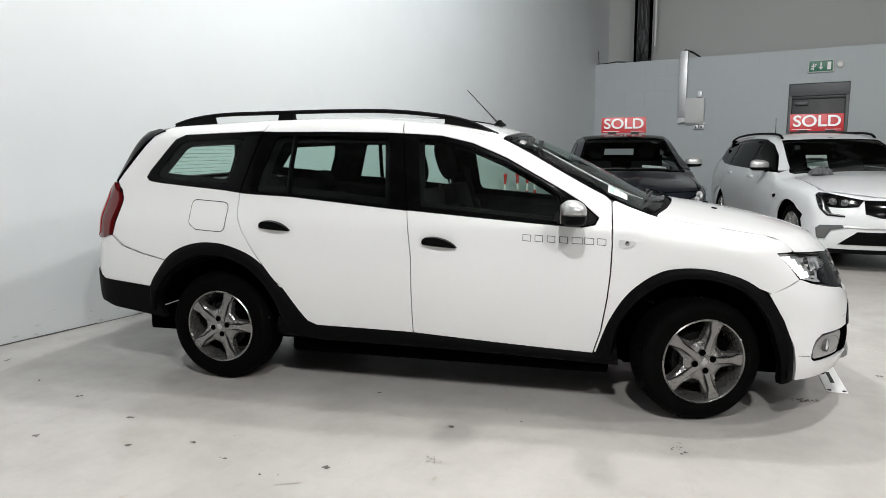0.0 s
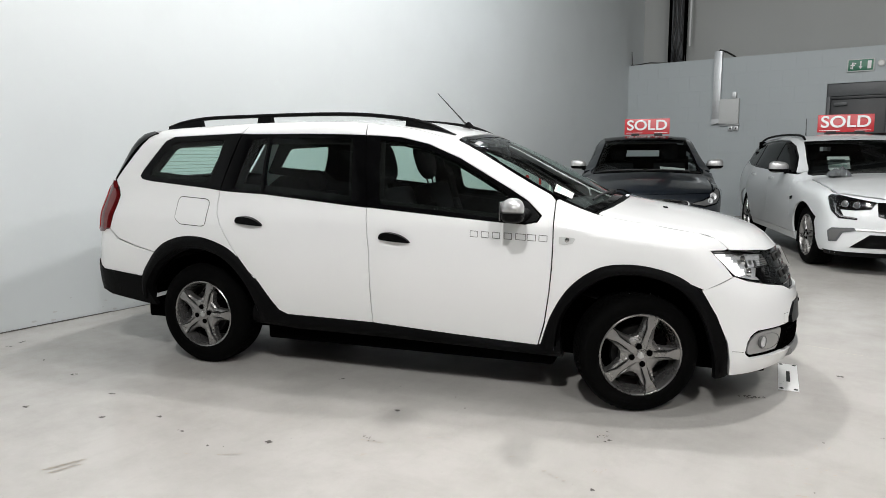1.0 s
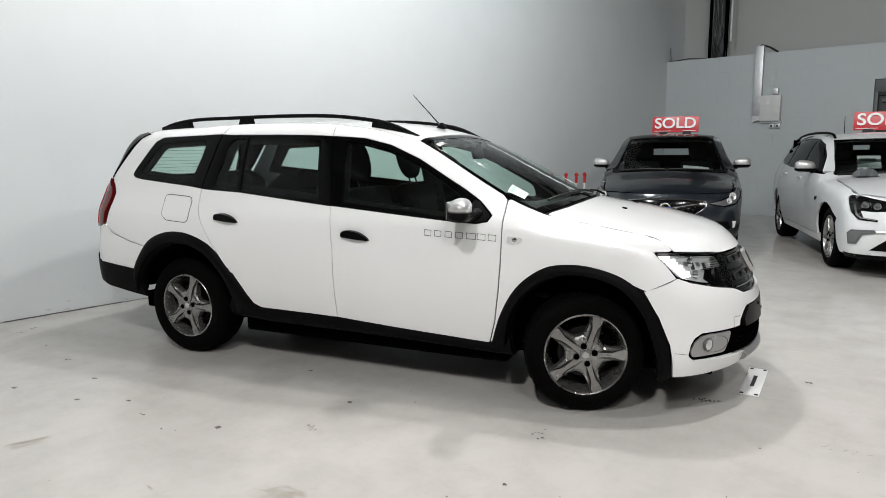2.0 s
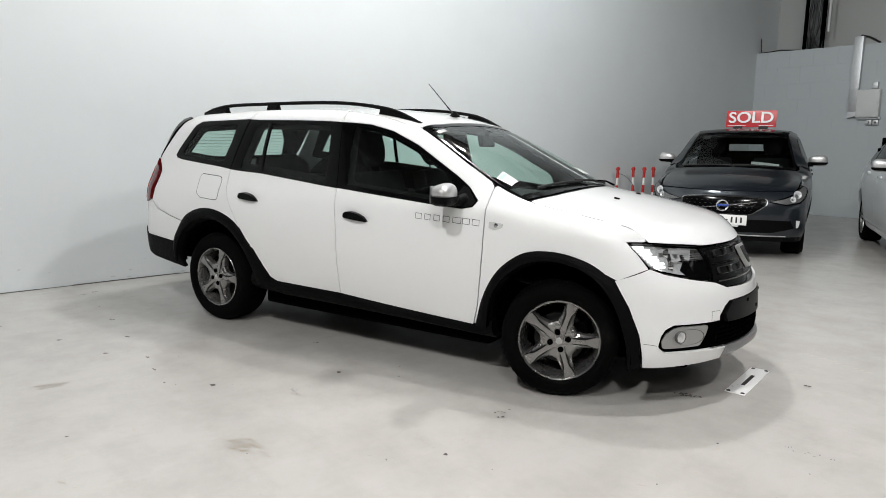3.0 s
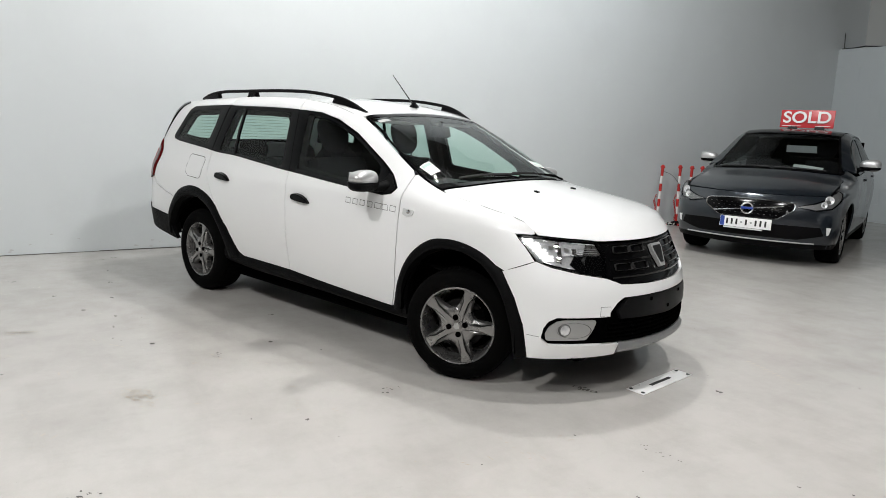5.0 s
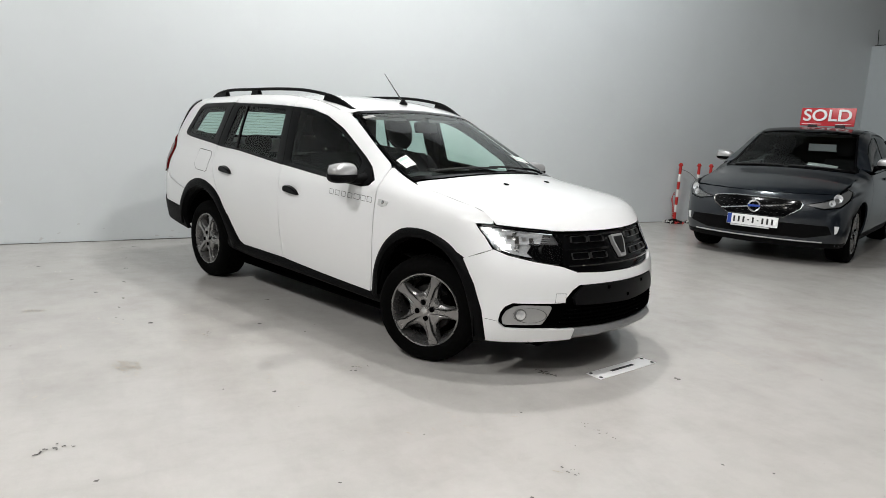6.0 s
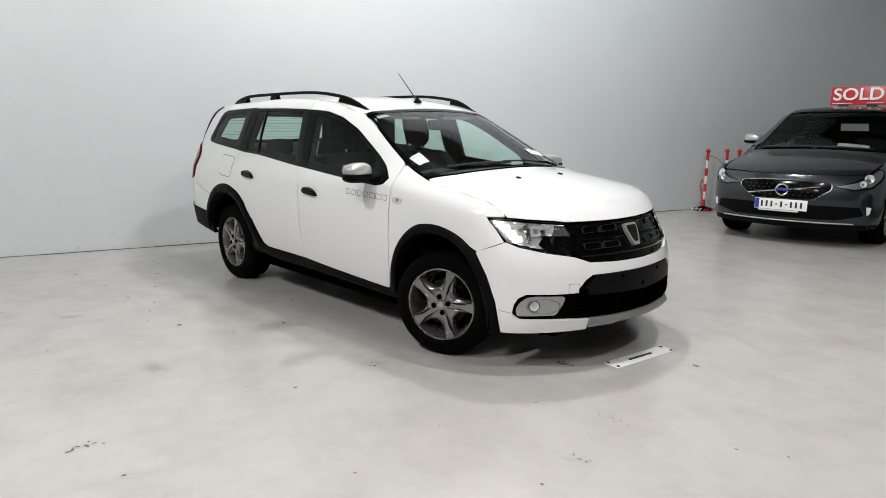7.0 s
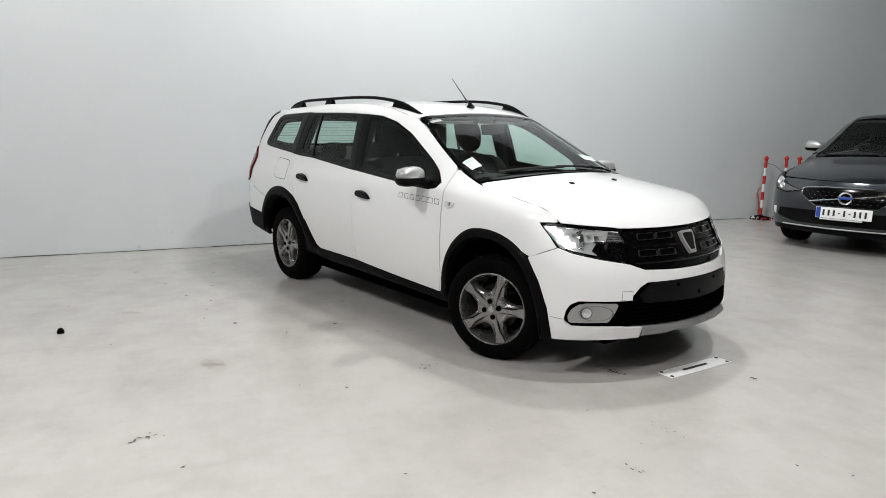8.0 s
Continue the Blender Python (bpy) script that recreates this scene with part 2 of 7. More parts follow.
def rounded(pts, r, n=4, ends=False):
    """An outline with its corners rounded; ends: it is open, and keeps its ends."""
    out, p = [], [np.array(q[:2], float) for q in pts]
    for i, c in enumerate(p):
        if ends and i in (0, len(p) - 1):
            out.append(tuple(c))
            continue
        a, b = p[i - 1] - c, p[(i + 1) % len(p)] - c
        la, lb = np.linalg.norm(a), np.linalg.norm(b)
        cosang = float(np.clip(a @ b / (la * lb), -1, 1))
        if cosang < -0.985:
            out.append(tuple(c))
            continue
        d = min(r / max(math.tan(math.acos(cosang) / 2), 0.2), la * 0.45, lb * 0.45)
        s, e = c + a / la * d, c + b / lb * d
        for k in range(n + 1):
            t = k / n
            out.append(tuple((1 - t) ** 2 * s + 2 * t * (1 - t) * c + t * t * e))
    return out


def spline(pts):
    """A smooth function through (x, value) pairs."""
    xs, ys = np.array([p[0] for p in pts], float), np.array([p[1] for p in pts], float)
    h = np.diff(xs)
    d = np.diff(ys) / h
    m = np.empty_like(ys)
    m[0], m[-1] = d[0], d[-1]
    m[1:-1] = (d[:-1] * h[1:] + d[1:] * h[:-1]) / (h[:-1] + h[1:])

    def f(x):
        x = np.clip(np.asarray(x, float), xs[0], xs[-1])
        i = np.clip(np.searchsorted(xs, x) - 1, 0, len(h) - 1)
        t = (x - xs[i]) / h[i]
        return ((1 + 2 * t) * (1 - t) ** 2 * ys[i] + t * (1 - t) ** 2 * h[i] * m[i]
                + t * t * (3 - 2 * t) * ys[i + 1] + t * t * (t - 1) * h[i] * m[i + 1])
    return f


def smax(a, b, k):
    h = np.clip(k - np.abs(a - b), 0, None) / k
    return np.maximum(a, b) + h * h * k * 0.25


class Shell:
    """The skin of a car body as a signed field: below nought inside. x ahead, y to its left, z up."""

    def __init__(self, section, plan, tumble, front, rear, top, crown, belt=0.95, bow=(0.45, 0.5), low=0.045, front_axis=1.1, rear_axis=-1.0, tuck=0.08, edge=0.10):
        self.section, self.plan, self.tumble, self.front, self.rear, self.top, self.crown = (spline(s) for s in (section, plan, tumble, front, rear, top, crown))
        self.belt, self.bow, self.low, self.front_axis, self.rear_axis, self.tuck, self.edge = belt, bow, low, front_axis, rear_axis, tuck, edge
        self.dents = []

    def field(self, x, y, z):
        ya = np.abs(y)
        side = ya - (self.section(z) + self.plan(x) + self.tumble(x) * np.clip((z - self.belt) / 0.45, 0, 1.3))
        low = np.clip((x - 1.45) / 0.3, 0, 1) * np.clip((0.6 - z) / 0.35, 0, 1)
        side = side - self.low * low * low * (3 - 2 * low)
        for dx, dz, rx, rz, deep in self.dents:
            side = side + deep * np.exp(-(((x - dx) / rx) ** 2 + ((z - dz) / rz) ** 2))
        ahead = (x - (self.front(z) - self.bow[0] * ya ** 2 - self.bow[1] * ya ** 6)) * 0.8
        behind = (self.rear(z) + self.tuck * (ya / 0.75) ** 5 - x) * 0.9
        over = (z - (self.top(x) - self.crown(x) * ya ** 2)) * 0.85
        f = smax(side, over, self.edge)
        f = smax(f, behind, 0.08)
        return smax(f, ahead, 0.06)

    def at(self, view, u, v, off=0.0):
        """Places on the skin (or off metres outside it) for coordinates of a view: side (x, z), top (x, y), nose and tail (angle, z)."""
        u, v = np.asarray(u, float), np.asarray(v, float)

        def spot(s):
            if view == "side":
                return u, -s, v
            if view == "top":
                return u, v, s
            if view == "nose":
                return self.front_axis + s * np.cos(u), s * np.sin(u), v
            return self.rear_axis - s * np.cos(u), s * np.sin(u), v
        lo = np.full(u.shape, {"side": 0.0, "top": 0.2}.get(view, 0.05))
        hi = np.full(u.shape, {"side": 1.3, "top": 2.2}.get(view, 1.9))
        for _ in range(26):
            mid = (lo + hi) / 2
            outside = self.field(*spot(mid)) > off
            hi, lo = np.where(outside, mid, hi), np.where(outside, lo, mid)
        return np.stack(spot((lo + hi) / 2), -1)

    def normal(self, p):
        e = 1e-3
        g = np.stack([self.field(*(p + e * a).T) - self.field(*(p - e * a).T) for a in np.eye(3)], -1)
        return g / np.maximum(np.linalg.norm(g, axis=-1, keepdims=True), 1e-9)

    def turn(self, x, y, nose=True):
        return math.atan2(y, x - self.front_axis) if nose else math.atan2(y, self.rear_axis - x)


def finish(bm, shell, uv, view, off, skirt, side):
    """Lays flat geometry on the skin, folds its rim inwards, mirrors it for the other side."""
    verts = list(bm.verts)
    offs = off if np.ndim(off) else np.full(len(verts), off)
    if view == "nose":
        p = shell.at(view, uv[:, 0], uv[:, 1], np.maximum(offs, 0))
        p = p + shell.normal(p) * np.minimum(offs, 0)[:, None]
    else:
        p = shell.at(view, uv[:, 0], uv[:, 1], offs)
    for v, q in zip(verts, p):
        v.co = q
    bm.normal_update()
    fn = np.array([f.normal[:] for f in bm.faces])
    fc = np.array([f.calc_center_median()[:] for f in bm.faces])
    if (fn * shell.normal(fc)).sum() < 0:
        bmesh.ops.reverse_faces(bm, faces=bm.faces[:])
    if skirt:
        nrm = shell.normal(p)
        where = {v: i for i, v in enumerate(verts)}
        rim = [(l.edge.verts[0], l.edge.verts[1], l.vert is l.edge.verts[0]) for f in bm.faces for l in f.loops if l.edge.is_boundary]
        top, low = {}, {}
        for a, b, fwd in rim:
            for v in (a, b):
                if v not in top:
                    i = where[v]
                    top[v] = bm.verts.new(p[i])
                    low[v] = bm.verts.new(p[i] - nrm[i] * skirt)
            q = (top[b], top[a], low[a], low[b]) if fwd else (top[a], top[b], low[b], low[a])
            bm.faces.new(q)
    if side < 0:
        for v in bm.verts:
            v.co.y = -v.co.y
        bmesh.ops.reverse_faces(bm, faces=bm.faces[:])
    return shell.normal(p) * (1, side, 1)


def panel(name, polys, view, mat, parent, shell, off=0.0, skirt=0.02, step=0.035, side=1, label=""):
    """A sheet of the body skin within flat outlines of a view."""
    bm = bmesh.new()
    for poly in polys:
        bm.faces.new([bm.verts.new((a, b, 0)) for a, b in poly])
    for axis in (0, 1):
        vals = [v.co[axis] for v in bm.verts]
        k = math.floor(min(vals) / step) + 1
        while k * step < max(vals) - 1e-4:
            co, no = [0, 0, 0], [0, 0, 0]
            co[axis], no[axis] = k * step + 1.3e-5, 1
            bmesh.ops.bisect_plane(bm, geom=bm.verts[:] + bm.edges[:] + bm.faces[:], dist=1e-6, plane_co=co, plane_no=no)
            k += 1
    bmesh.ops.remove_doubles(bm, verts=bm.verts[:], dist=2e-4)
    uv = np.array([v.co[:2] for v in bm.verts])
    across = finish(bm, shell, uv, view, off, skirt, side)
    ob = put(name, bm, mat, parent, label)
    if name in ("window_pane", "windscreen", "rear_window"):
        ob.data.normals_split_custom_set_from_vertices([tuple(q) for q in across])
    return ob


def band(name, first, second, view, mat, parent, shell, offs=(0, 0), skirt=0.02, side=1, closed=False, label=""):
    """A sheet between two matched lines of a view; offs: its height over the skin across its width."""
    a, b = np.array(first, float), np.array(second, float)
    t = np.linspace(0, 1, len(offs))[:, None, None]
    grid = (1 - t) * a + t * b
    bm = bmesh.new()
    v = [[bm.verts.new((x, y, 0)) for x, y in row] for row in grid]
    n = len(first)
    for r, s in zip(v, v[1:]):
        for k in range(n if closed else n - 1):
            j = (k + 1) % n
            bm.faces.new((r[k], r[j], s[j], s[k]))
    height = np.repeat(np.array(offs, float), n)
    finish(bm, shell, grid.reshape(-1, 2), view, height, skirt, side)
    return put(name, bm, mat, parent, label)


def fill(a, b, gap=0.035):
    """Two matched closed outlines, both divided alike."""
    out_a, out_b = [], []
    for i in range(len(a)):
        p, q = np.array(a[i], float), np.array(a[(i + 1) % len(a)], float)
        r, s = np.array(b[i], float), np.array(b[(i + 1) % len(b)], float)
        n = max(1, math.ceil(np.linalg.norm(q - p) / gap))
        for k in range(n):
            t = k / n
            out_a.append(tuple((1 - t) * p + t * q)), out_b.append(tuple((1 - t) * r + t * s))
    return out_a, out_b


def words(text, size, mat, parent, m, depth=0.002, label=""):
    """Raised lettering in the built-in font."""
    c = bpy.data.curves.new("lettering", "FONT")
    c.body, c.size, c.align_x, c.align_y, c.extrude, c.offset = text, size, "CENTER", "CENTER", depth, size * 0.018
    tmp = bpy.data.objects.new("lettering", c)
    scene.collection.objects.link(tmp)
    me = bpy.data.meshes.new_from_object(tmp.evaluated_get(bpy.context.evaluated_depsgraph_get()))
    bpy.data.objects.remove(tmp), bpy.data.curves.remove(c)
    me.materials.clear()
    me.materials.append(mat)
    ob = new("lettering", me)
    ob.parent = parent
    ob.matrix_basis = m
    if label:
        tagged(ob, label)
    return ob
# ---- the hall ----
def slab(name, dims, mat, label, category, parts=None, bev=0.0):
    bm = bmesh.new()
    box(bm, *dims, bev=bev)
    ob = put(name, bm, mat)
    ob.matrix_world = HALL_M
    return tagged(ob, label, category, kind="structure")


slab("floor", (-0.3, 16.0, -25.0, 1.2, -0.2, 0.0), M_FLOOR, "light grey painted concrete floor with scuffs and chips", "floor")
slab("wall_west", (-0.3, 0.0, -25.0, 1.2, 0.0, CEILING), M_WALL, "smooth white painted long wall with scuffs near the floor", "wall")
# east and south walls are unseen, added to close the hall
slab("wall_east", (16.0, 16.3, -25.0, 1.2, 0.0, CEILING), M_DIM, "unseen near-black wall closing the hall, dark to cut bounce", "wall")
slab("wall_south", (-0.3, 16.3, -25.3, -25.0, 0.0, CEILING), M_DIM, "unseen near-black wall closing the hall, dark to cut bounce", "wall")
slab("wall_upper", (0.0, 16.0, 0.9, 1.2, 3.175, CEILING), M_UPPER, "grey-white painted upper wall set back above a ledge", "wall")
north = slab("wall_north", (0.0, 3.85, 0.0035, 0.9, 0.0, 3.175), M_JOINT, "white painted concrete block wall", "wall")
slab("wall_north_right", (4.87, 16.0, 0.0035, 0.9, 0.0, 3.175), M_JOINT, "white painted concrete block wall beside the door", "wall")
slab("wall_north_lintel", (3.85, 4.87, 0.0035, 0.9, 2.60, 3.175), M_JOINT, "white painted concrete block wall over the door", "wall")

# corrugated ceiling with steel beams under it
bm = bmesh.new()
n = 160
for k in range(n + 1):
    u = -0.3 + 16.6 * k / n
    z = CEILING + (0.06 if k % 4 in (1, 2) else 0.0)
    bm.verts.new((u, -25.3, z)), bm.verts.new((u, 1.2, z))
bm.verts.ensure_lookup_table()
for k in range(n):
    bm.faces.new([bm.verts[i] for i in (2 * k, 2 * k + 1, 2 * k + 3, 2 * k + 2)])
ceiling = put("ceiling", bm, M_CEIL)
ceiling.matrix_world = HALL_M
tagged(ceiling, "grey corrugated metal roof sheeting on steel beams", "ceiling", kind="structure")
for k in range(7):
    v = -23.5 + 3.8 * k
    slab("roof_beam", (0.0, 16.0, v - 0.07, v + 0.07, CEILING - 0.28, CEILING - 0.01), M_STEEL, "grey steel roof beam", "beam")

# the added corner fill gets a lamp body like the others
for u, v in LAMPS:
    hb = thing("bay_and_fill_lamp", HALL_M @ pose(u, v, CEILING - 0.7), "round high bay lamp hung from the roof, one added as a fill", "lamp", "hall lamps")
    bm = bmesh.new()
    lathe(bm, [(0.0, 0.34), (0.07, 0.33), (0.08, 0.2), (0.26, 0.02), (0.27, 0.0), (0.25, 0.01), (0.06, 0.16), (0.0, 0.16)], 28)
    put("reflector", bm, M_STEEL, hb)
    bm = bmesh.new()
    tube(bm, [(0, 0, 0.33), (0, 0, 0.7)], 0.012)
    put("hanger", bm, M_CABLE, hb)
# ---- the white estate car in the middle ----
shell = Shell(
    section=[(0.15, .745), (.25, .772), (.31, .785), (.45, .815), (.60, .838), (.75, .845), (.86, .837), (.94, .822), (1.0, .795), (1.2, .737), (1.4, .677), (1.5, .65), (1.6, .62)],
    plan=[(-2.3, -.06), (-2.15, -.03), (-2.0, -.012), (-1.7, 0), (-1.3, .003), (-.5, 0), (.2, 0), (.5, -.008), (.95, -.028), (1.3, -.042), (1.65, -.05), (1.75, -.056), (1.9, -.095), (2.2, -.18)],
    tumble=[(-2.3, -.02), (-1.4, .02), (-.9, .01), (-.2, 0), (.1, -.035), (.35, -.085), (.8, -.185), (1.4, -.3), (2.2, -.4)],
    front=[(.1, 1.98), (.2, 2.075), (.3, 2.125), (.45, 2.125), (.6, 2.10), (.70, 2.05), (.78, 2.01), (.86, 1.97), (1.0, 1.96), (1.6, 1.95)],
    rear=[(.1, -2.05), (.25, -2.14), (.4, -2.235), (.55, -2.25), (.7, -2.23), (.82, -2.21), (.95, -2.19), (1.15, -2.10), (1.3, -2.01), (1.45, -1.93), (1.6, -1.85)],
    top=[(-2.3, 1.40), (-2.0, 1.465), (-1.84, 1.49), (-1.3, 1.52), (-.7, 1.53), (-.2, 1.515), (.1, 1.482), (.3, 1.435), (.6, 1.315), (.9, 1.165), (1.10, 1.063), (1.2, 1.04), (1.41, 1.005), (1.7, .945), (1.9, .882), (2.0, .832), (2.2, .66)],
    crown=[(-2.3, .12), (-1.5, .10), (-.2, .10), (.3, .13), (1.0, .15), (1.4, .13), (2.0, .10)])
shell.dents = [(-.92, .885, .075, .035, .012), (.02, .825, .075, .035, .012)]

mcv = thing("estate_car", pose(0, 0, 0), "white estate car with black arch cladding and roof rails", "car")


def ring_of(shell, outer, inner, name, mat, parent, side=1, offs=(0.0, 0.0, -0.004), label="", gap=0.035, view="side"):
    a, b = fill(outer, inner, gap)
    return band(name, a, b, view, mat, parent, shell, offs=offs, skirt=0.015, side=side, closed=True, label=label)


def skin_z(shell, x, y):
    return float(shell.at("top", np.array([x]), np.array([y]))[0, 2])


# lines shared by neighbouring panels: (x, y) from above
PILLAR = curve([(.30, .557), (.49, .590), (.65, .622), (.80, .650), (.94, .674), (1.07, .678)], 3)
BONNET_SIDE = curve([(1.09, .682), (1.2, .692), (1.4, .705), (1.55, .709), (1.64, .703), (1.69, .692), (1.716, .684)], 4)
CANT_Y = .582
G = 0.0028


def cant(x):
    return (x, skin_z(shell, x, CANT_Y))


pillar_line = [(x, skin_z(shell, x, y + .004)) for x, y in PILLAR]
CUT = [i for i, q in enumerate(PILLAR) if q[0] < .862][-1]
FRONT_EDGE = [(.803, .294), (.840, .42), (.867, .589), (.880, .72), (.884, .843), (.883, .933), (.876, pillar_line[CUT + 1][1] - .005)]
SPLIT = [(-.14, .352), (-.137, .55), (-.133, .757), (-.150, .90), (-.166, 1.010), (-.190, 1.182), (-.216, 1.410), (-.236, cant(-.236)[1])]
DOOR_BACK = [(-.70, .359), (-.757, .383), (-.80, .44), (-.888, .572), (-.938, .616), (-1.05, .771), (-1.123, .883), (-1.155, .96), (-1.163, 1.009), (-1.159, 1.085), (-1.10, 1.28), (-1.046, 1.432), (-1.015, cant(-1.015)[1])]
F_TOP = [(.816, .985), (.732, 1.056), (.637, 1.113), (.491, 1.193), (.341, 1.277), (.154, 1.357), (-.009, 1.396), (-.136, 1.406), (-.214, 1.411)]
F_BOT = [(-.168, 1.012), (.27, .976), (.615, .949), (.738, .942), (.80, .954)]
F_GLASS = [(-.098, 1.030), (.27, .999), (.52, .975), (.60, .968), (.625, .985), (.632, 1.03), (.62, 1.085), (.58, 1.115), (.47, 1.178), (.325, 1.258), (.145, 1.335), (-.01, 1.374), (-.10, 1.384), (-.128, 1.378)]
R_HOLE = [(-1.157, 1.092), (-1.042, 1.084), (-.851, 1.075), (-.582, 1.049), (-.261, 1.018), (-.172, 1.013), (-.218, 1.411), (-.319, 1.416), (-.6, 1.424), (-.967, 1.428), (-1.042, 1.432)]
R_GLASS = [(-1.065, 1.105), (-1.03, 1.098), (-.851, 1.09), (-.582, 1.066), (-.29, 1.035), (-.268, 1.04), (-.292, 1.38), (-.31, 1.393), (-.6, 1.402), (-.93, 1.405), (-.968, 1.39)]
Q_HOLE = [(-1.162, 1.094), (-1.269, 1.108), (-1.689, 1.146), (-1.765, 1.158), (-1.784, 1.178), (-1.761, 1.218), (-1.611, 1.394), (-1.552, 1.419), (-1.203, 1.429), (-1.05, 1.434), (-1.104, 1.28)]
Q_GLASS = [(-1.25, 1.14), (-1.30, 1.138), (-1.66, 1.17), (-1.70, 1.175), (-1.712, 1.19), (-1.695, 1.22), (-1.575, 1.365), (-1.535, 1.385), (-1.21, 1.398), (-1.165, 1.39), (-1.19, 1.28)]
R_ARCH = [(-1.765, .44), (-1.751, .541), (-1.697, .626), (-1.591, .742), (-1.47, .800), (-1.34, .819), (-1.195, .801), (-1.03, .729), (-.893, .570), (-.767, .392), (-.70, .352)]
R_ARCH_IN = [(-1.732, .38), (-1.695, .488), (-1.592, .617), (-1.476, .694), (-1.40, .722), (-1.325, .732), (-1.227, .722), (-1.09, .663), (-.985, .551), (-.935, .404), (-.93, .295)]
F_ARCH = [(.809, .292), (.876, .479), (.969, .629), (1.1, .730), (1.227, .758), (1.364, .750), (1.501, .709), (1.598, .637), (1.675, .52), (1.723, .39), (1.738, .222)]
F_ARCH_IN = [(.905, .26), (.93, .438), (1.011, .573), (1.128, .663), (1.253, .697), (1.391, .684), (1.514, .624), (1.604, .502), (1.650, .357), (1.664, .28), (1.668, .20)]


def inset(pts, d=G):
    """An outline drawn in by d, to leave a shut line."""
    p = [np.array(q, float) for q in pts]
    area = sum(a[0] * b[1] - b[0] * a[1] for a, b in zip(p, p[1:] + p[:1]))
    s = 1 if area > 0 else -1
    out = []
    for i, c in enumerate(p):
        a, b = c - p[i - 1], p[(i + 1) % len(p)] - c
        na, nb = s * np.array([-a[1], a[0]]) / max(np.linalg.norm(a), 1e-9), s * np.array([-b[1], b[0]]) / max(np.linalg.norm(b), 1e-9)
        m = na + nb
        m = m / max(m @ m / 2, 0.35)
        out.append(tuple(c + m * d))
    return out


def handle(name, x, z, parent, side):
    bm = bmesh.new()
    outline = [(-.097, .002), (-.099, .014), (-.094, .027), (-.082, .036), (-.06, .041), (-.03, .042), (0, .038), (.03, .030), (.06, .016), (.083, .001), (.098, -.014), (.09, -.019), (.03, -.015), (-.04, -.009), (-.088, -.004)]
    back = [bm.verts.new((a, 0.012, b)) for a, b in outline]
    front = [bm.verts.new((a * .93, -0.022 - .010 * math.cos(a * 14), b * .86 + .001)) for a, b in outline]
    for k in range(len(outline)):
        j = (k + 1) % len(outline)
        bm.faces.new((back[k], back[j], front[j], front[k]))
    bm.faces.new(front), bm.faces.new(back[::-1])
    bmesh.ops.recalc_face_normals(bm, faces=bm.faces[:])
    bmesh.ops.bevel(bm, geom=[e for e in bm.edges if all(v.co.y < -.01 for v in e.verts)], offset=.004, segments=2, affect="EDGES")
    y = float(shell.at("side", np.array([x]), np.array([z]))[0, 1])
    bmesh.ops.transform(bm, matrix=Matrix.Translation((x, y, z)), verts=bm.verts[:])
    if side < 0:
        for v in bm.verts:
            v.co.y = -v.co.y
        bmesh.ops.reverse_faces(bm, faces=bm.faces[:])
    return put(name, bm, M_GLOSS, parent, "black grip handle")


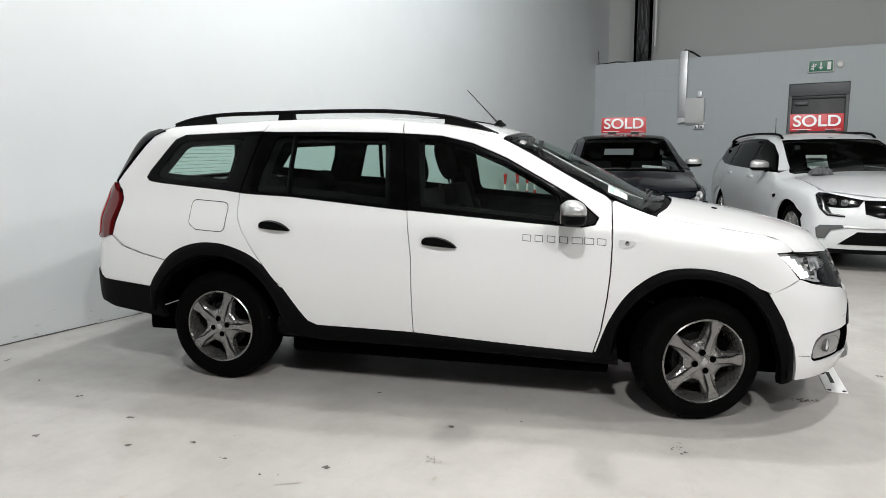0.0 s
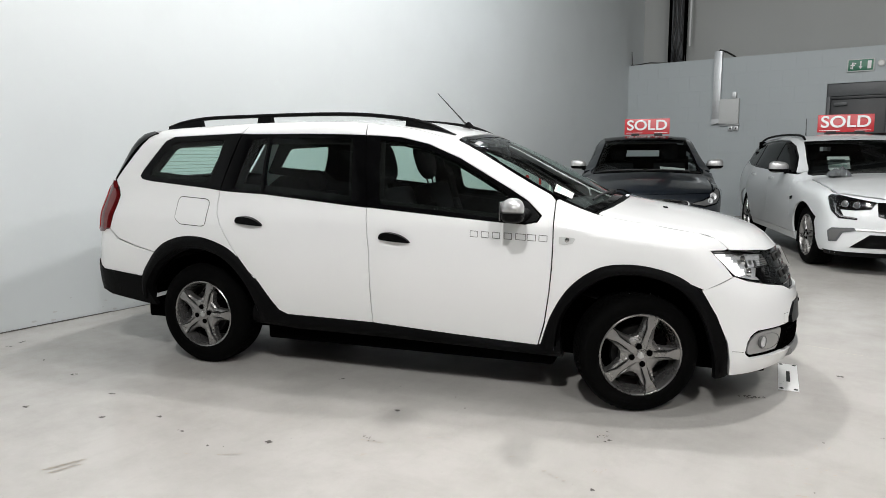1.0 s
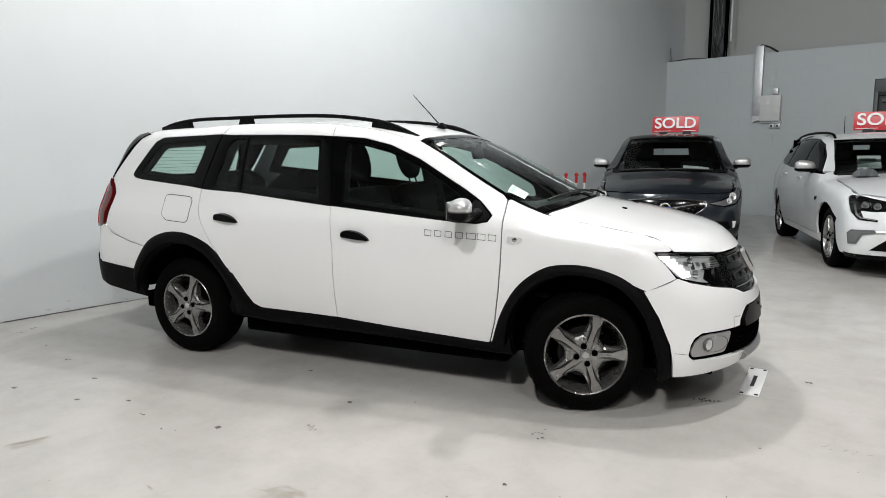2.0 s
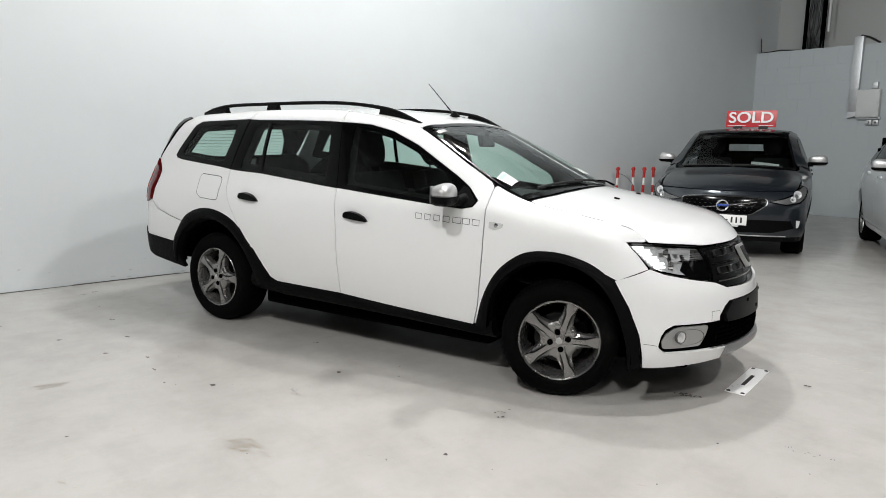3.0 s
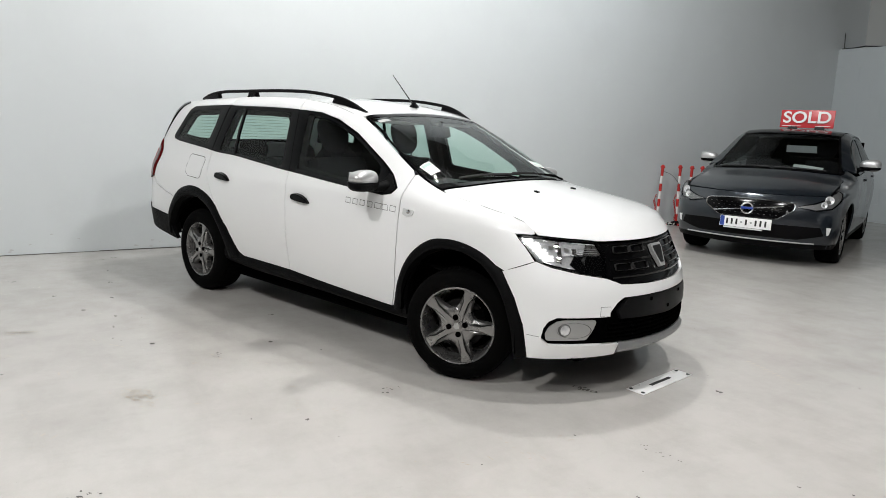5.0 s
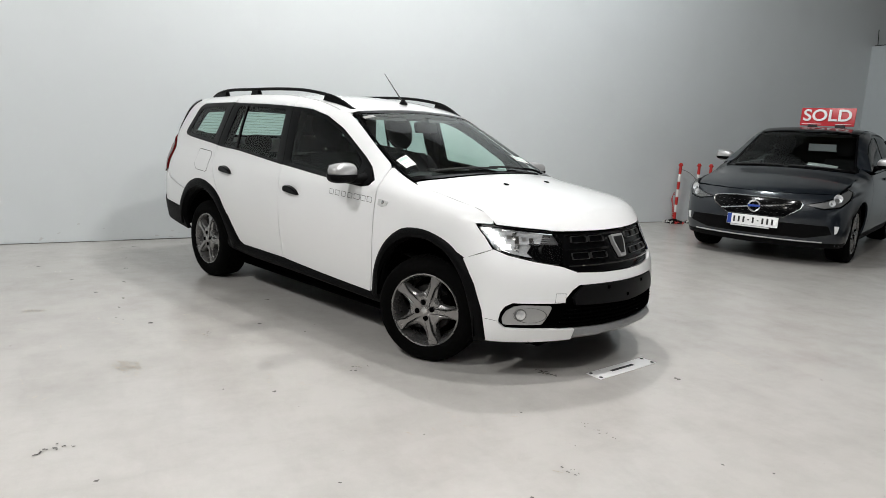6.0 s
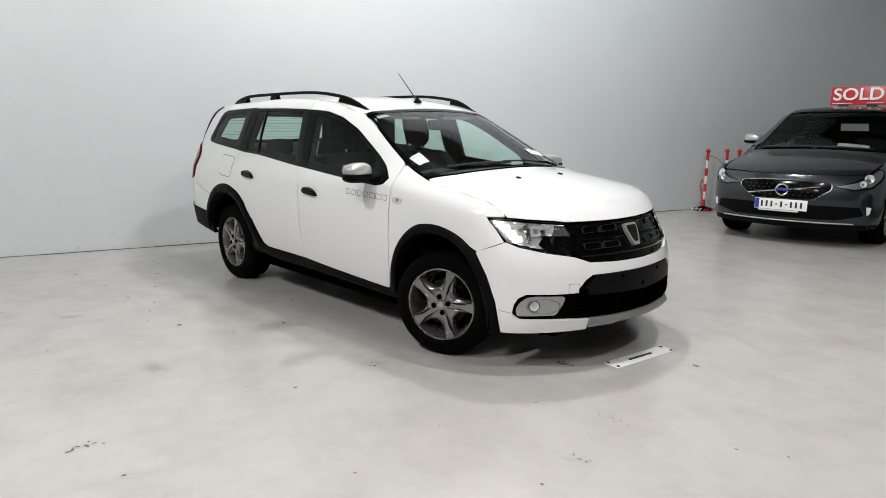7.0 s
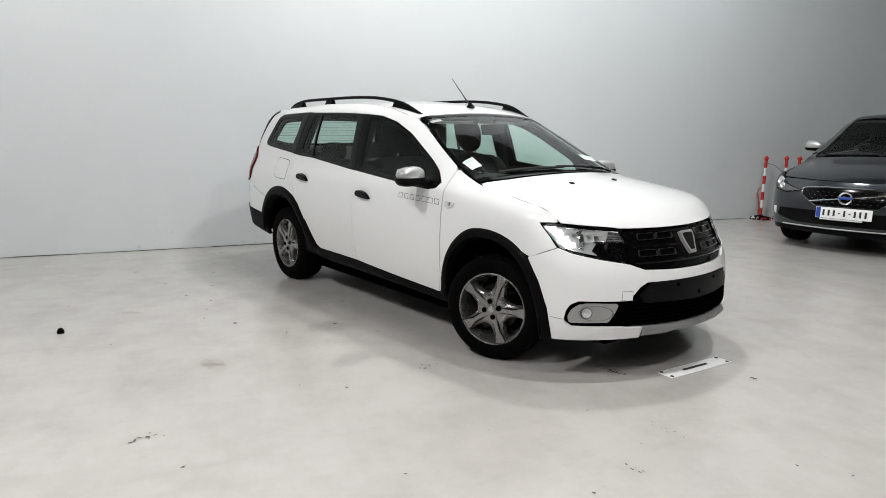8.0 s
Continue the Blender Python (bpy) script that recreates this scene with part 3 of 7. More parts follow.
for side in (1, -1):
    # front door
    roof_line = [cant(x) for x in (.2, .1, 0, -.1)]
    top_f = pillar_line[CUT::-1]
    outline = [SPLIT[0]] + [(.3, .324)] + FRONT_EDGE + top_f + roof_line + [SPLIT[7], SPLIT[6]] + F_TOP[::-1][1:] + [F_BOT[4]] + F_BOT[:4][::-1] + SPLIT[1:4][::-1]
    door = panel("front_door", [inset(outline)], "side", M_WHITE, mcv, shell, side=side, label="white front door with black window frame")
    ring_of(shell, F_BOT + F_TOP, F_GLASS, "window_frame", M_GLOSS, door, side)
    panel("window_pane", [F_GLASS], "side", G_SIDE, door, shell, off=-.006, skirt=0, step=.06, side=side).visible_shadow = False
    handle("handle", .02, .840, door, side)
    # rear door
    low = [SPLIT[0], SPLIT[1], SPLIT[2], SPLIT[3], SPLIT[4]] + R_HOLE[4::-1] + DOOR_BACK[:9][::-1]
    upper = [SPLIT[6], SPLIT[7]] + [cant(x) for x in (-.4, -.6, -.8)] + [DOOR_BACK[12], DOOR_BACK[11]] + R_HOLE[9:6:-1]
    door = panel("rear_door", [inset(low), inset(upper)], "side", M_WHITE, mcv, shell, side=side, label="white rear door with black window frame")
    ring_of(shell, R_HOLE, R_GLASS, "window_frame", M_GLOSS, door, side)
    panel("window_pane", [R_GLASS], "side", G_REAR, door, shell, off=-.006, skirt=0, step=.06, side=side).visible_shadow = False
    band("window_divider", [(-.872, 1.085), (-.868, 1.25), (-.855, 1.41)], [(-.848, 1.083), (-.842, 1.25), (-.83, 1.41)], "side", M_GLOSS, door, shell, offs=(.001, .003, .001), skirt=.012, side=side)
    handle("handle", -.92, .905, door, side)
    # rear quarter
    back = [(-1.70, cant(-1.70)[1]), (-1.765, 1.432), (-1.84, 1.34), (-1.93, 1.235), (-2.005, 1.15), (-1.955, 1.10), (-1.937, 1.05), (-1.955, .95), (-1.985, .842), (-1.90, .778), (-1.76, .735), (-1.60, .70)]
    arch = [(-1.54, .745), (-1.47, .775), (-1.34, .792), (-1.195, .775), (-1.04, .705), (-.93, .585)]
    outline = [DOOR_BACK[3]] + [(a, b) for a, b in DOOR_BACK[4:10]] + Q_HOLE[:-1] + [DOOR_BACK[12]] + [cant(x) for x in (-1.2, -1.4, -1.6)] + back + arch
    panel("rear_quarter_panel", [inset(outline)], "side", M_WHITE, mcv, shell, side=side)
    quarter = ring_of(shell, Q_HOLE, Q_GLASS, "quarter_window", M_GLOSS, mcv, side)
    panel("window_pane", [Q_GLASS], "side", G_REAR, quarter, shell, off=-.006, skirt=0, step=.06, side=side).visible_shadow = False
    # front wing
    outline = [(.806, .30)] + [(a + .001, b) for a, b in FRONT_EDGE[1:]] + pillar_line[CUT + 1:] + [(x, skin_z(shell, x, y) + (.010 if 1.12 < x < 1.66 else .005 if 1.66 <= x < 1.71 else 0)) for x, y in BONNET_SIDE]
    outline += [(1.70, .8295), (1.67, .8305), (1.638, .8305), (1.660, .806), (1.694, .771), (1.745, .706), (1.615, .645), (1.50, .69), (1.364, .73), (1.227, .738), (1.1, .71), (.975, .61), (.89, .46), (.84, .30)]
    panel("front_wing", [inset(outline)], "side", M_WHITE, mcv, shell, side=side)
    # black cladding round the arches and along the sill
    n = 5
    band("rear_arch_cladding", curve(R_ARCH, n), curve(R_ARCH_IN, n), "side", M_PLASTIC, mcv, shell, offs=(-.004, .014, .020, .022, .018, -.02), skirt=.05, side=side, label="black grained plastic arch cladding")
    band("front_arch_cladding", curve(F_ARCH, n), curve(F_ARCH_IN, n), "side", M_PLASTIC, mcv, shell, offs=(-.004, .014, .020, .022, .018, -.02), skirt=.05, side=side, label="black grained plastic arch cladding")
    band("sill_cladding", [(-.93, .40), (-.75, .378), (-.68, .354), (-.1, .346), (.4, .316), (.83, .288), (.92, .33)], [(-.95, .28), (-.75, .268), (-.68, .262), (-.1, .258), (.4, .246), (.83, .228), (.93, .225)], "side", M_PLASTIC, mcv, shell, offs=(-.003, .012, .016, .008, -.03), skirt=.06, side=side)
    # lamp repeater and fuel flap
    if side > 0:
        flap = rounded([(-1.455, 1.052), (-1.222, 1.036), (-1.234, .877), (-1.415, .888), (-1.460, .92)], .035)
        rim = inset(flap, -.004)
        a, b = fill(rim, flap)
        band("fuel_flap_gap", a, b, "side", M_DARK, mcv, shell, offs=(.0012, .0012), skirt=0, side=side, closed=True)
        panel("fuel_flap", [flap], "side", M_WHITE, mcv, shell, off=.0025, skirt=.003, side=side)
    rep = rounded([(.915, .885), (1.0, .878), (.985, .852), (.945, .842), (.915, .85)], .008)
    panel("side_repeater", [rep], "side", M_BOX, mcv, shell, off=.006, skirt=.01, step=.02, side=side, label="clear side indicator lens")
    bm = bmesh.new()
    lathe(bm, [(0, .006), (.010, .005), (.014, 0)], 14, Matrix.Translation((.955, side * -(float(-shell.at("side", np.array([.955]), np.array([.866]))[0, 1]) + .004), .866)) @ pose(0, 0, 0, 90 * side, 0, 0))
    put("indicator_bulb", bm, M_CHROME, mcv)

# roof, windscreen, bonnet
roof = [(x, -CANT_Y + .002) for x in np.linspace(-1.78, .24, 12)]
rim_f = [(.302, -.56), (.325, -.4), (.335, -.2), (.337, 0), (.335, .2), (.325, .4), (.302, .56)]
rim_b = [(-1.80, .55), (-1.93, .4), (-1.96, .2), (-1.965, 0), (-1.96, -.2), (-1.93, -.4), (-1.80, -.55)]
panel("roof", [roof + rim_f + [(x, -y) for x, y in roof[::-1]] + rim_b], "top", M_WHITE, mcv, shell, off=.0, skirt=.02, step=.06)
base = [(1.07, .668), (1.115, .5), (1.145, .3), (1.158, .1), (1.158, -.1), (1.145, -.3), (1.115, -.5), (1.07, -.668)]
edge = [(x + .004, y - .006) for x, y in PILLAR[:-1]]
topw = [(x + .005, y) for x, y in rim_f[1:-1]]
WS = edge + base + [(x, -y) for x, y in edge[::-1]] + topw
ws = ring_of(shell, WS, [(x + (.03 if x < .5 else (-.045 if x > 1.05 else 0)), y * .984) for x, y in WS], "windscreen_border", M_GLOSS, mcv, offs=(-.003, -.005), view="top", gap=.05)
panel("windscreen", [WS], "top", G_WIND, mcv, shell, off=-.007, skirt=0, step=.06).visible_shadow = False
bn_back = [(1.095, -.678), (1.15, -.5), (1.185, -.3), (1.2, -.1), (1.2, .1), (1.185, .3), (1.15, .5), (1.095, .678)]
NOSE = curve([(1.722, -.680, .8295), (1.76, -.630, .8255), (1.80, -.575, .820), (1.880, -.47, .810), (1.912, -.42, .803), (1.95, -.26, .800), (1.976, -.105, .798), (1.98, 0, .798)], 3)
nose = [tuple(shell.at("nose", np.array([shell.turn(x, y)]), np.array([z]))[0][:2]) for x, y, z in NOSE]
nose = nose + [(x, -y) for x, y in nose[-2::-1]]
bonnet = bn_back[::-1] + [(x, -y) for x, y in BONNET_SIDE[1:-1]] + nose + [(x, y) for x, y in BONNET_SIDE[1:-1][::-1]]
panel("bonnet", [inset(bonnet, .0003)], "top", M_WHITE, mcv, shell, off=.0006, skirt=.006, step=.05)
a, b = base, [(x + .035 if abs(y) < .6 else x + .015, y * 1.01) for x, y in base]
band("cowl", a, b, "top", M_PLASTIC, mcv, shell, offs=(-.008, -.012, -.014), skirt=.03)
# nose of the estate car; outlines as (x, y, z) on its right half
def nose_line(pts, s=shell):
    return [(s.turn(x, y), z) for x, y, z in pts]


def flip(pts):
    return [(-a, z) for a, z in pts[::-1]]


B_TOP = nose_line([(1.60, -.79, .645), (1.745, -.716, .707), (1.803, -.677, .682), (1.90, -.572, .653), (1.978, -.468, .633), (1.994, -.44, .626), (2.03, -.37, .598), (2.07, -.2, .590), (2.09, 0, .588)])
OPEN = nose_line([(2.11, 0, .533), (2.06, -.371, .533), (2.045, -.41, .51), (2.017, -.467, .442), (1.863, -.679, .441), (1.83, -.705, .42), (1.814, -.718, .387), (1.805, -.724, .333), (1.835, -.699, .302), (1.962, -.552, .301), (2.05, -.385, .296)])
OPEN = rounded(OPEN, .02, 3, True)
B_LOW = nose_line([(2.03, -.38, .232), (1.87, -.62, .226), (1.74, -.735, .222), (1.723, -.762, .39), (1.672, -.775, .52)])
bumper = panel("front_bumper", [inset(B_TOP + flip(B_TOP)[1:] + flip(B_LOW) + flip(OPEN)[:-1] + OPEN + B_LOW, .0004)], "nose", M_WHITE, mcv, shell, off=.0012, step=.03, skirt=.025)
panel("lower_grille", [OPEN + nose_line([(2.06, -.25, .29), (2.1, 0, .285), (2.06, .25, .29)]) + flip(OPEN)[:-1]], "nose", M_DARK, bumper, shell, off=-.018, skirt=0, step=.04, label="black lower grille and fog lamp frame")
plate = nose_line([(2.065, -.345, .528), (2.04, -.40, .468), (2.045, -.385, .428), (2.1, 0, .416), (2.045, .385, .428), (2.04, .40, .468), (2.065, .345, .528), (2.11, 0, .530)])
panel("plate_holder", [plate], "nose", material("dark_plate_holder", (.005, .005, .0055), .38, vary=.1, spec=.08), bumper, shell, off=.004, skirt=.025, step=.04, label="empty black number plate holder")
for y, z in ((-.17, .508), (.17, .508), (0, .45)):
    p = shell.at("nose", np.array([shell.turn(2.08, y)]), np.array([z]), .004)[0]
    boxed("plate_hole", (p[0] - .004, p[0] + .004, y - .008, y + .008, z - .008, z + .008), M_DARK, bumper)
for k in range(5):
    z = .314 + .022 * k
    w = .45 - .012 * k
    line = np.linspace(-w, w, 15)
    a = [(float(t), z - .005) for t in line * .52 / .45 * .95]
    b = [(t, z + .005) for t, _ in a]
    band("grille_slat", a, b, "nose", M_DARK, bumper, shell, offs=(-.010, -.005, -.010), skirt=.008)
for s in (-1, 1):
    for k in range(11):
        t = s * (.03 + .043 * k)
        band("grille_bar", [(t - .004, .306), (t - .004, .35), (t - .004, .41)], [(t + .004, .306), (t + .004, .35), (t + .004, .41)], "nose", M_DARK, bumper, shell, offs=(-.012, -.008, -.012), skirt=.006)
line = np.linspace(-1, 1, 25)
a = [(float(t) * .385, .300 - .004 * math.cos(t * 1.57)) for t in line]
b = [(float(t) * .395 * (1 - .03 * (abs(t) > .95)), .232 if abs(t) > .55 else .243) for t in line]
band("skid_plate", a, b, "nose", M_SKID, mcv, shell, offs=(-.004, .014, .020, .014, -.01), skirt=.06, label="dull silver skid plate under the bumper")
a = [(float(t) * .86, .236) for t in line]
b = [(float(t) * .86, .205) for t in line]
band("bumper_valance", a, b, "nose", M_PLASTIC, mcv, shell, offs=(-.012, -.03, -.06), skirt=.05)
tow = nose_line([(2.0, -.497, .492), (2.02, -.445, .491), (2.02, -.447, .444), (2.0, -.50, .447)])
a, b = fill(inset(tow, -.002), tow, .02)
band("tow_cover_gap", a, b, "nose", M_DECAL, bumper, shell, offs=(.0012, .0012), skirt=0, closed=True)
panel("tow_cover", [tow], "nose", M_WHITE, bumper, shell, off=.0018, skirt=.003)

G_HALF = nose_line([(1.98, 0, .794), (1.976, -.105, .794), (1.95, -.26, .795), (1.915, -.40, .794), (1.948, -.405, .752), (1.985, -.43, .66), (1.994, -.437, .630), (2.033, -.365, .602), (2.075, -.17, .594), (2.09, 0, .592)])
grille = panel("grille", [G_HALF + flip(G_HALF)[1:-1]], "nose", M_GLOSS, mcv, shell, off=-.010, skirt=.03, step=.03, label="black radiator grille with thin metal framed slots")
slots = []
for s in (-1, 1):
    for row, (z0, z1) in enumerate(((.746, .775), (.664, .693))):
        for c in range(2 if row == 0 else 2):
            y0 = .115 + .135 * c + .010 * row
            slots.append((s, y0, y0 + .110, z0, z1))
for s, y0, y1, z0, z1 in slots:
    t0, t1 = s * math.atan2(y0, .93), s * math.atan2(y1, .90)
    hole = rounded([(t0, z0), (t1, z0), (t1, z1), (t0, z1)], .008)
    a, b = fill(inset(hole, -.0028), hole, .05)
    band("grille_slot", a, b, "nose", M_SLOT, grille, shell, offs=(-.004, .002, -.004), skirt=.006, closed=True, label="thin grey metal slot frame")
for z in (.712, .634, .785):
    band("grille_rib", [(t, z - .006) for t in np.linspace(-.42, .42, 15)], [(t, z + .006) for t in np.linspace(-.42, .42, 15)], "nose", M_GLOSS, grille, shell, offs=(-.010, -.004, -.010), skirt=0)
badge = rounded([(-.062, .775), (.062, .775), (.058, .735), (.026, .660), (-.026, .660), (-.058, .735)], .010)
bd = panel("badge", [badge], "nose", M_SATIN, grille, shell, off=.012, skirt=.02, step=.02, label="chrome shield badge")
panel("badge_face", [rounded([(-.047, .764), (.047, .764), (.043, .738), (.017, .678), (-.017, .678), (-.043, .738)], .006)], "nose", M_RIM_IN, bd, shell, off=.0145, skirt=.003, step=.02)

HL = nose_line([(1.637, -.745, .828), (1.72, -.665, .824), (1.80, -.575, .815), (1.880, -.47, .805), (1.910, -.420, .798), (1.946, -.406, .753), (1.990, -.443, .640), (1.976, -.468, .636), (1.90, -.572, .655), (1.803, -.677, .684), (1.749, -.714, .709), (1.694, -.73, .769)])
for s in (1, -1):
    hl = HL if s > 0 else [(-a, z) for a, z in HL]
    deep = inset(hl, .006)
    a, b = fill(hl, deep, .03)
    lamp_body = band("headlight", a, b, "nose", M_GLOSS, mcv, shell, offs=(-.001, -.012, -.032), skirt=0, closed=True, label="clear headlight with lit daytime lamps")
    panel("lamp_back", [deep], "nose", M_RIM, lamp_body, shell, off=-.032, skirt=0, step=.04)
    c = lambda pts: [(s * q, z) for q, z in nose_line(pts)]
    panel("reflector", [c([(1.655, -.735, .821), (1.73, -.655, .817), (1.80, -.573, .809), (1.878, -.475, .798), (1.88, -.50, .752), (1.885, -.565, .672), (1.80, -.66, .695), (1.74, -.70, .725)])], "nose", M_FACET, lamp_body, shell, off=-.024, skirt=.006, step=.014, label="faceted chrome reflector")
    panel("inner_bezel", [c([(1.845, -.54, .738), (1.935, -.414, .735), (1.975, -.438, .648), (1.955, -.475, .648), (1.90, -.556, .664), (1.86, -.585, .70)])], "nose", M_GLOSS, lamp_body, shell, off=-.020, skirt=.02, step=.03)
    band("indicator_strip", c([(1.73, -.645, .814), (1.80, -.56, .807), (1.902, -.43, .794)]), c([(1.73, -.645, .807), (1.80, -.56, .800), (1.902, -.43, .788)]), "nose", M_CHROME, lamp_body, shell, offs=(-.018, -.012, -.018), skirt=.01)
    for k in range(3):
        z = .776 - .010 * k
        band("indicator_rib", c([(1.83, -.525, z), (1.91, -.425, z - .003)]), c([(1.83, -.525, z - .003), (1.91, -.425, z - .006)]), "nose", M_SATIN, lamp_body, shell, offs=(-.024, -.019, -.024), skirt=.006)
    band("divider_strip", c([(1.79, -.60, .744), (1.85, -.53, .746), (1.93, -.425, .742)]), c([(1.79, -.60, .737), (1.85, -.53, .739), (1.93, -.425, .735)]), "nose", M_CHROME, lamp_body, shell, offs=(-.016, -.008, -.016), skirt=.014)
    band("lower_strip", c([(1.77, -.69, .711), (1.82, -.652, .695), (1.89, -.57, .675), (1.92, -.53, .668)]), c([(1.77, -.69, .702), (1.82, -.652, .687), (1.89, -.57, .668), (1.92, -.53, .661)]), "nose", M_CHROME, lamp_body, shell, offs=(-.016, -.010, -.016), skirt=.010)
    for k in range(7):
        f = k / 6
        x, y, z = 1.664 + .104 * f, -.732 + .038 * f, .811 - .094 * f
        w = (.040, .050, .044, .050, .044, .052, .042)[k]
        q = c([(x, y, z + .0075), (x + w, y + w * .95, z + .0060), (x + w * 1.06, y + w * .95, z - .0035), (x + .008, y, z - .0070)])
        panel("daytime_lamp", [q], "nose", M_DRL, lamp_body, shell, off=-.016, skirt=.008, step=.03, label="lit white daytime lamp segment")
    for name, (x, y, z), r, mm in (("main_bowl", (1.805, -.59, .766), .026, M_CHROME), ("dip_bowl", (1.835, -.60, .712), .024, M_CHROME), ("inner_bowl", (1.905, -.49, .700), .030, M_RIM_IN)):
        bm = bmesh.new()
        lathe(bm, [(0, -.030), (r * .35, -.029), (r * .8, -.010), (r, .004), (r * 1.10, .002), (r * 1.10, -.02)], 24, Matrix.Translation((x - .014, y * s, z)) @ pose(0, 0, 0, 0, 90, 0) @ pose(0, 0, 0, 14 * -s, 0, 0))
        bowl = put(name, bm, mm, lamp_body)
        bm = bmesh.new()
        bmesh.ops.create_uvsphere(bm, u_segments=14, v_segments=8, radius=.010, matrix=Matrix.Translation((x - .022, y * s, z)))
        put("bulb", bm, M_CHROME, bowl)
    for k in range(4):
        y, z = -.635 + .030 * k, .785 - .004 * k
        x = 1.755 + .026 * k
        q = c([(x, y, z), (x + .016, y + .018, z), (x + .020, y + .018, z - .018 - .02 * (k % 2)), (x + .006, y, z - .018 - .02 * (k % 2))])
        panel("reflector_facet", [q], "nose", M_CHROME if k % 2 else M_RIM, lamp_body, shell, off=-.022, skirt=.006, step=.03)
    panel("lens", [hl], "nose", G_LENS, lamp_body, shell, off=.0, skirt=0, step=.03).visible_shadow = False
    seam = [(1.745, -.757, .349), (1.775, -.742, .346), (1.80, -.726, .342)]
    band("bumper_seam", c(seam), c([(x, y, z - .0022) for x, y, z in seam]), "nose", M_DECAL, bumper, shell, offs=(.0022, .0022), skirt=0)
    # fog lamp in its silver surround
    fg = rounded(c([(1.822, -.707, .322), (1.82, -.712, .36), (1.835, -.70, .395), (1.866, -.675, .422), (1.90, -.642, .430), (1.994, -.508, .428), (1.985, -.53, .38), (1.962, -.557, .327)]), .022)
    fog = panel("fog_lamp", [fg], "nose", M_FOG, mcv, shell, off=-.008, skirt=.02, step=.02, label="satin silver fog lamp surround")
    well, floor_of = [], []
    for k in range(26):
        q = 2 * math.pi * k / 26
        well.append((s * (shell.turn(1.926, -.610) + .088 * math.cos(q)), .3765 + .040 * math.sin(q)))
        floor_of.append((s * (shell.turn(1.926, -.610) - .012 + .066 * math.cos(q)), .3765 + .030 * math.sin(q)))
    band("lamp_well", well, floor_of, "nose", M_WELL, fog, shell, offs=(-.0062, -.012, -.024), skirt=0, closed=True)
    panel("well_floor", [floor_of], "nose", M_WELL, fog, shell, off=-.024, skirt=0, step=.03)
    p = shell.at("nose", np.array([s * shell.turn(1.894, -.648)]), np.array([.379]), -.004)[0]
    aim = Matrix.Translation(p) @ pose(0, 0, 0, 0, 0, -s * 30) @ pose(0, 0, 0, 0, 90, 0)
    bm = bmesh.new()
    lathe(bm, [(.031, -.03), (.031, .002), (.029, .004), (.027, .002)], 26, aim)
    put("fog_ring", bm, M_WELL, fog)
    bm = bmesh.new()
    lathe(bm, [(0, .006), (.010, .006), (.018, .003), (.026, .002), (.028, -.004)], 8, aim)
    put("fog_lens", bm, M_FACET, fog)

# tail
def tail_line(pts, s=1):
    return [(s * shell.turn(x, y, False), z) for x, y, z in pts]


W_TOP = tail_line([(-1.60, -.835, .698), (-1.76, -.83, .733), (-1.90, -.82, .776), (-1.985, -.825, .840), (-2.10, -.78, .814), (-2.17, -.62, .80), (-2.21, -.3, .795), (-2.21, 0, .795)])
W_LOW = tail_line([(-2.25, 0, .62), (-2.22, -.4, .62), (-2.16, -.775, .625), (-2.067, -.81, .574), (-1.75, -.827, .543), (-1.69, -.84, .62)])
K_LOW = tail_line([(-1.66, -.79, .35), (-1.784, -.793, .366), (-2.02, -.785, .40), (-2.09, -.78, .425), (-2.17, -.70, .43), (-2.21, -.4, .40), (-2.2, 0, .39)])
back = panel("rear_bumper", [inset(W_TOP + flip(W_TOP)[1:] + flip(W_LOW)[:-1] + W_LOW, .0006)], "tail", M_WHITE, mcv, shell, step=.035)
K_TOP = W_LOW[:5]
panel("bumper_skirt", [K_LOW + flip(K_LOW)[1:] + flip(K_TOP)[:-1] + K_TOP], "tail", M_PLASTIC, back, shell, off=.006, skirt=.03, step=.04, label="black grained lower bumper")
EDGE = shell.turn(-2.16, -.60, False)
for s in (1, -1):
    lamp_o = tail_line([(-2.02, -.70, 1.147), (-1.953, -.755, 1.085), (-1.940, -.763, 1.05), (-1.96, -.80, .95), (-1.985, -.825, .846), (-2.03, -.81, .822), (-2.1, -.78, .818), (-2.17, -.62, .822), (-2.16, -.60, 1.0), (-2.10, -.60, 1.145)], s)
    tl = panel("tail_light", [lamp_o], "tail", M_DKRED, mcv, shell, off=.012, skirt=.03, step=.025, label="red tail light with a darker front half")
    inner_l = tail_line([(-2.06, -.67, 1.135), (-2.035, -.735, 1.06), (-2.05, -.76, .95), (-2.07, -.79, .86), (-2.1, -.765, .83), (-2.165, -.63, .832), (-2.155, -.61, 1.0), (-2.10, -.61, 1.13)], s)
    panel("lamp_lining", [inset(lamp_o, -.02)], "tail", M_TRIM, tl, shell, off=-.025, skirt=0, step=.04)
    panel("lamp_lens", [inner_l], "tail", M_RED, tl, shell, off=.0155, skirt=.006, step=.025)
    strip = tail_line([(-1.76, -.60, 1.462), (-1.715, -.64, 1.452), (-1.765, -.66, 1.43), (-1.84, -.68, 1.34), (-1.93, -.70, 1.235), (-2.008, -.70, 1.152), (-2.10, -.60, 1.150), (-1.99, -.60, 1.30), (-1.87, -.585, 1.43)], s)
    panel("tailgate_trim", [strip], "tail", M_GLOSS, mcv, shell, off=.006, skirt=.02, step=.03, label="gloss black strip beside the tailgate")
HATCH = [(-.60, .805), (.60, .805), (.585, 1.0), (.60, 1.135), (-.60, 1.135), (-.585, 1.0)]
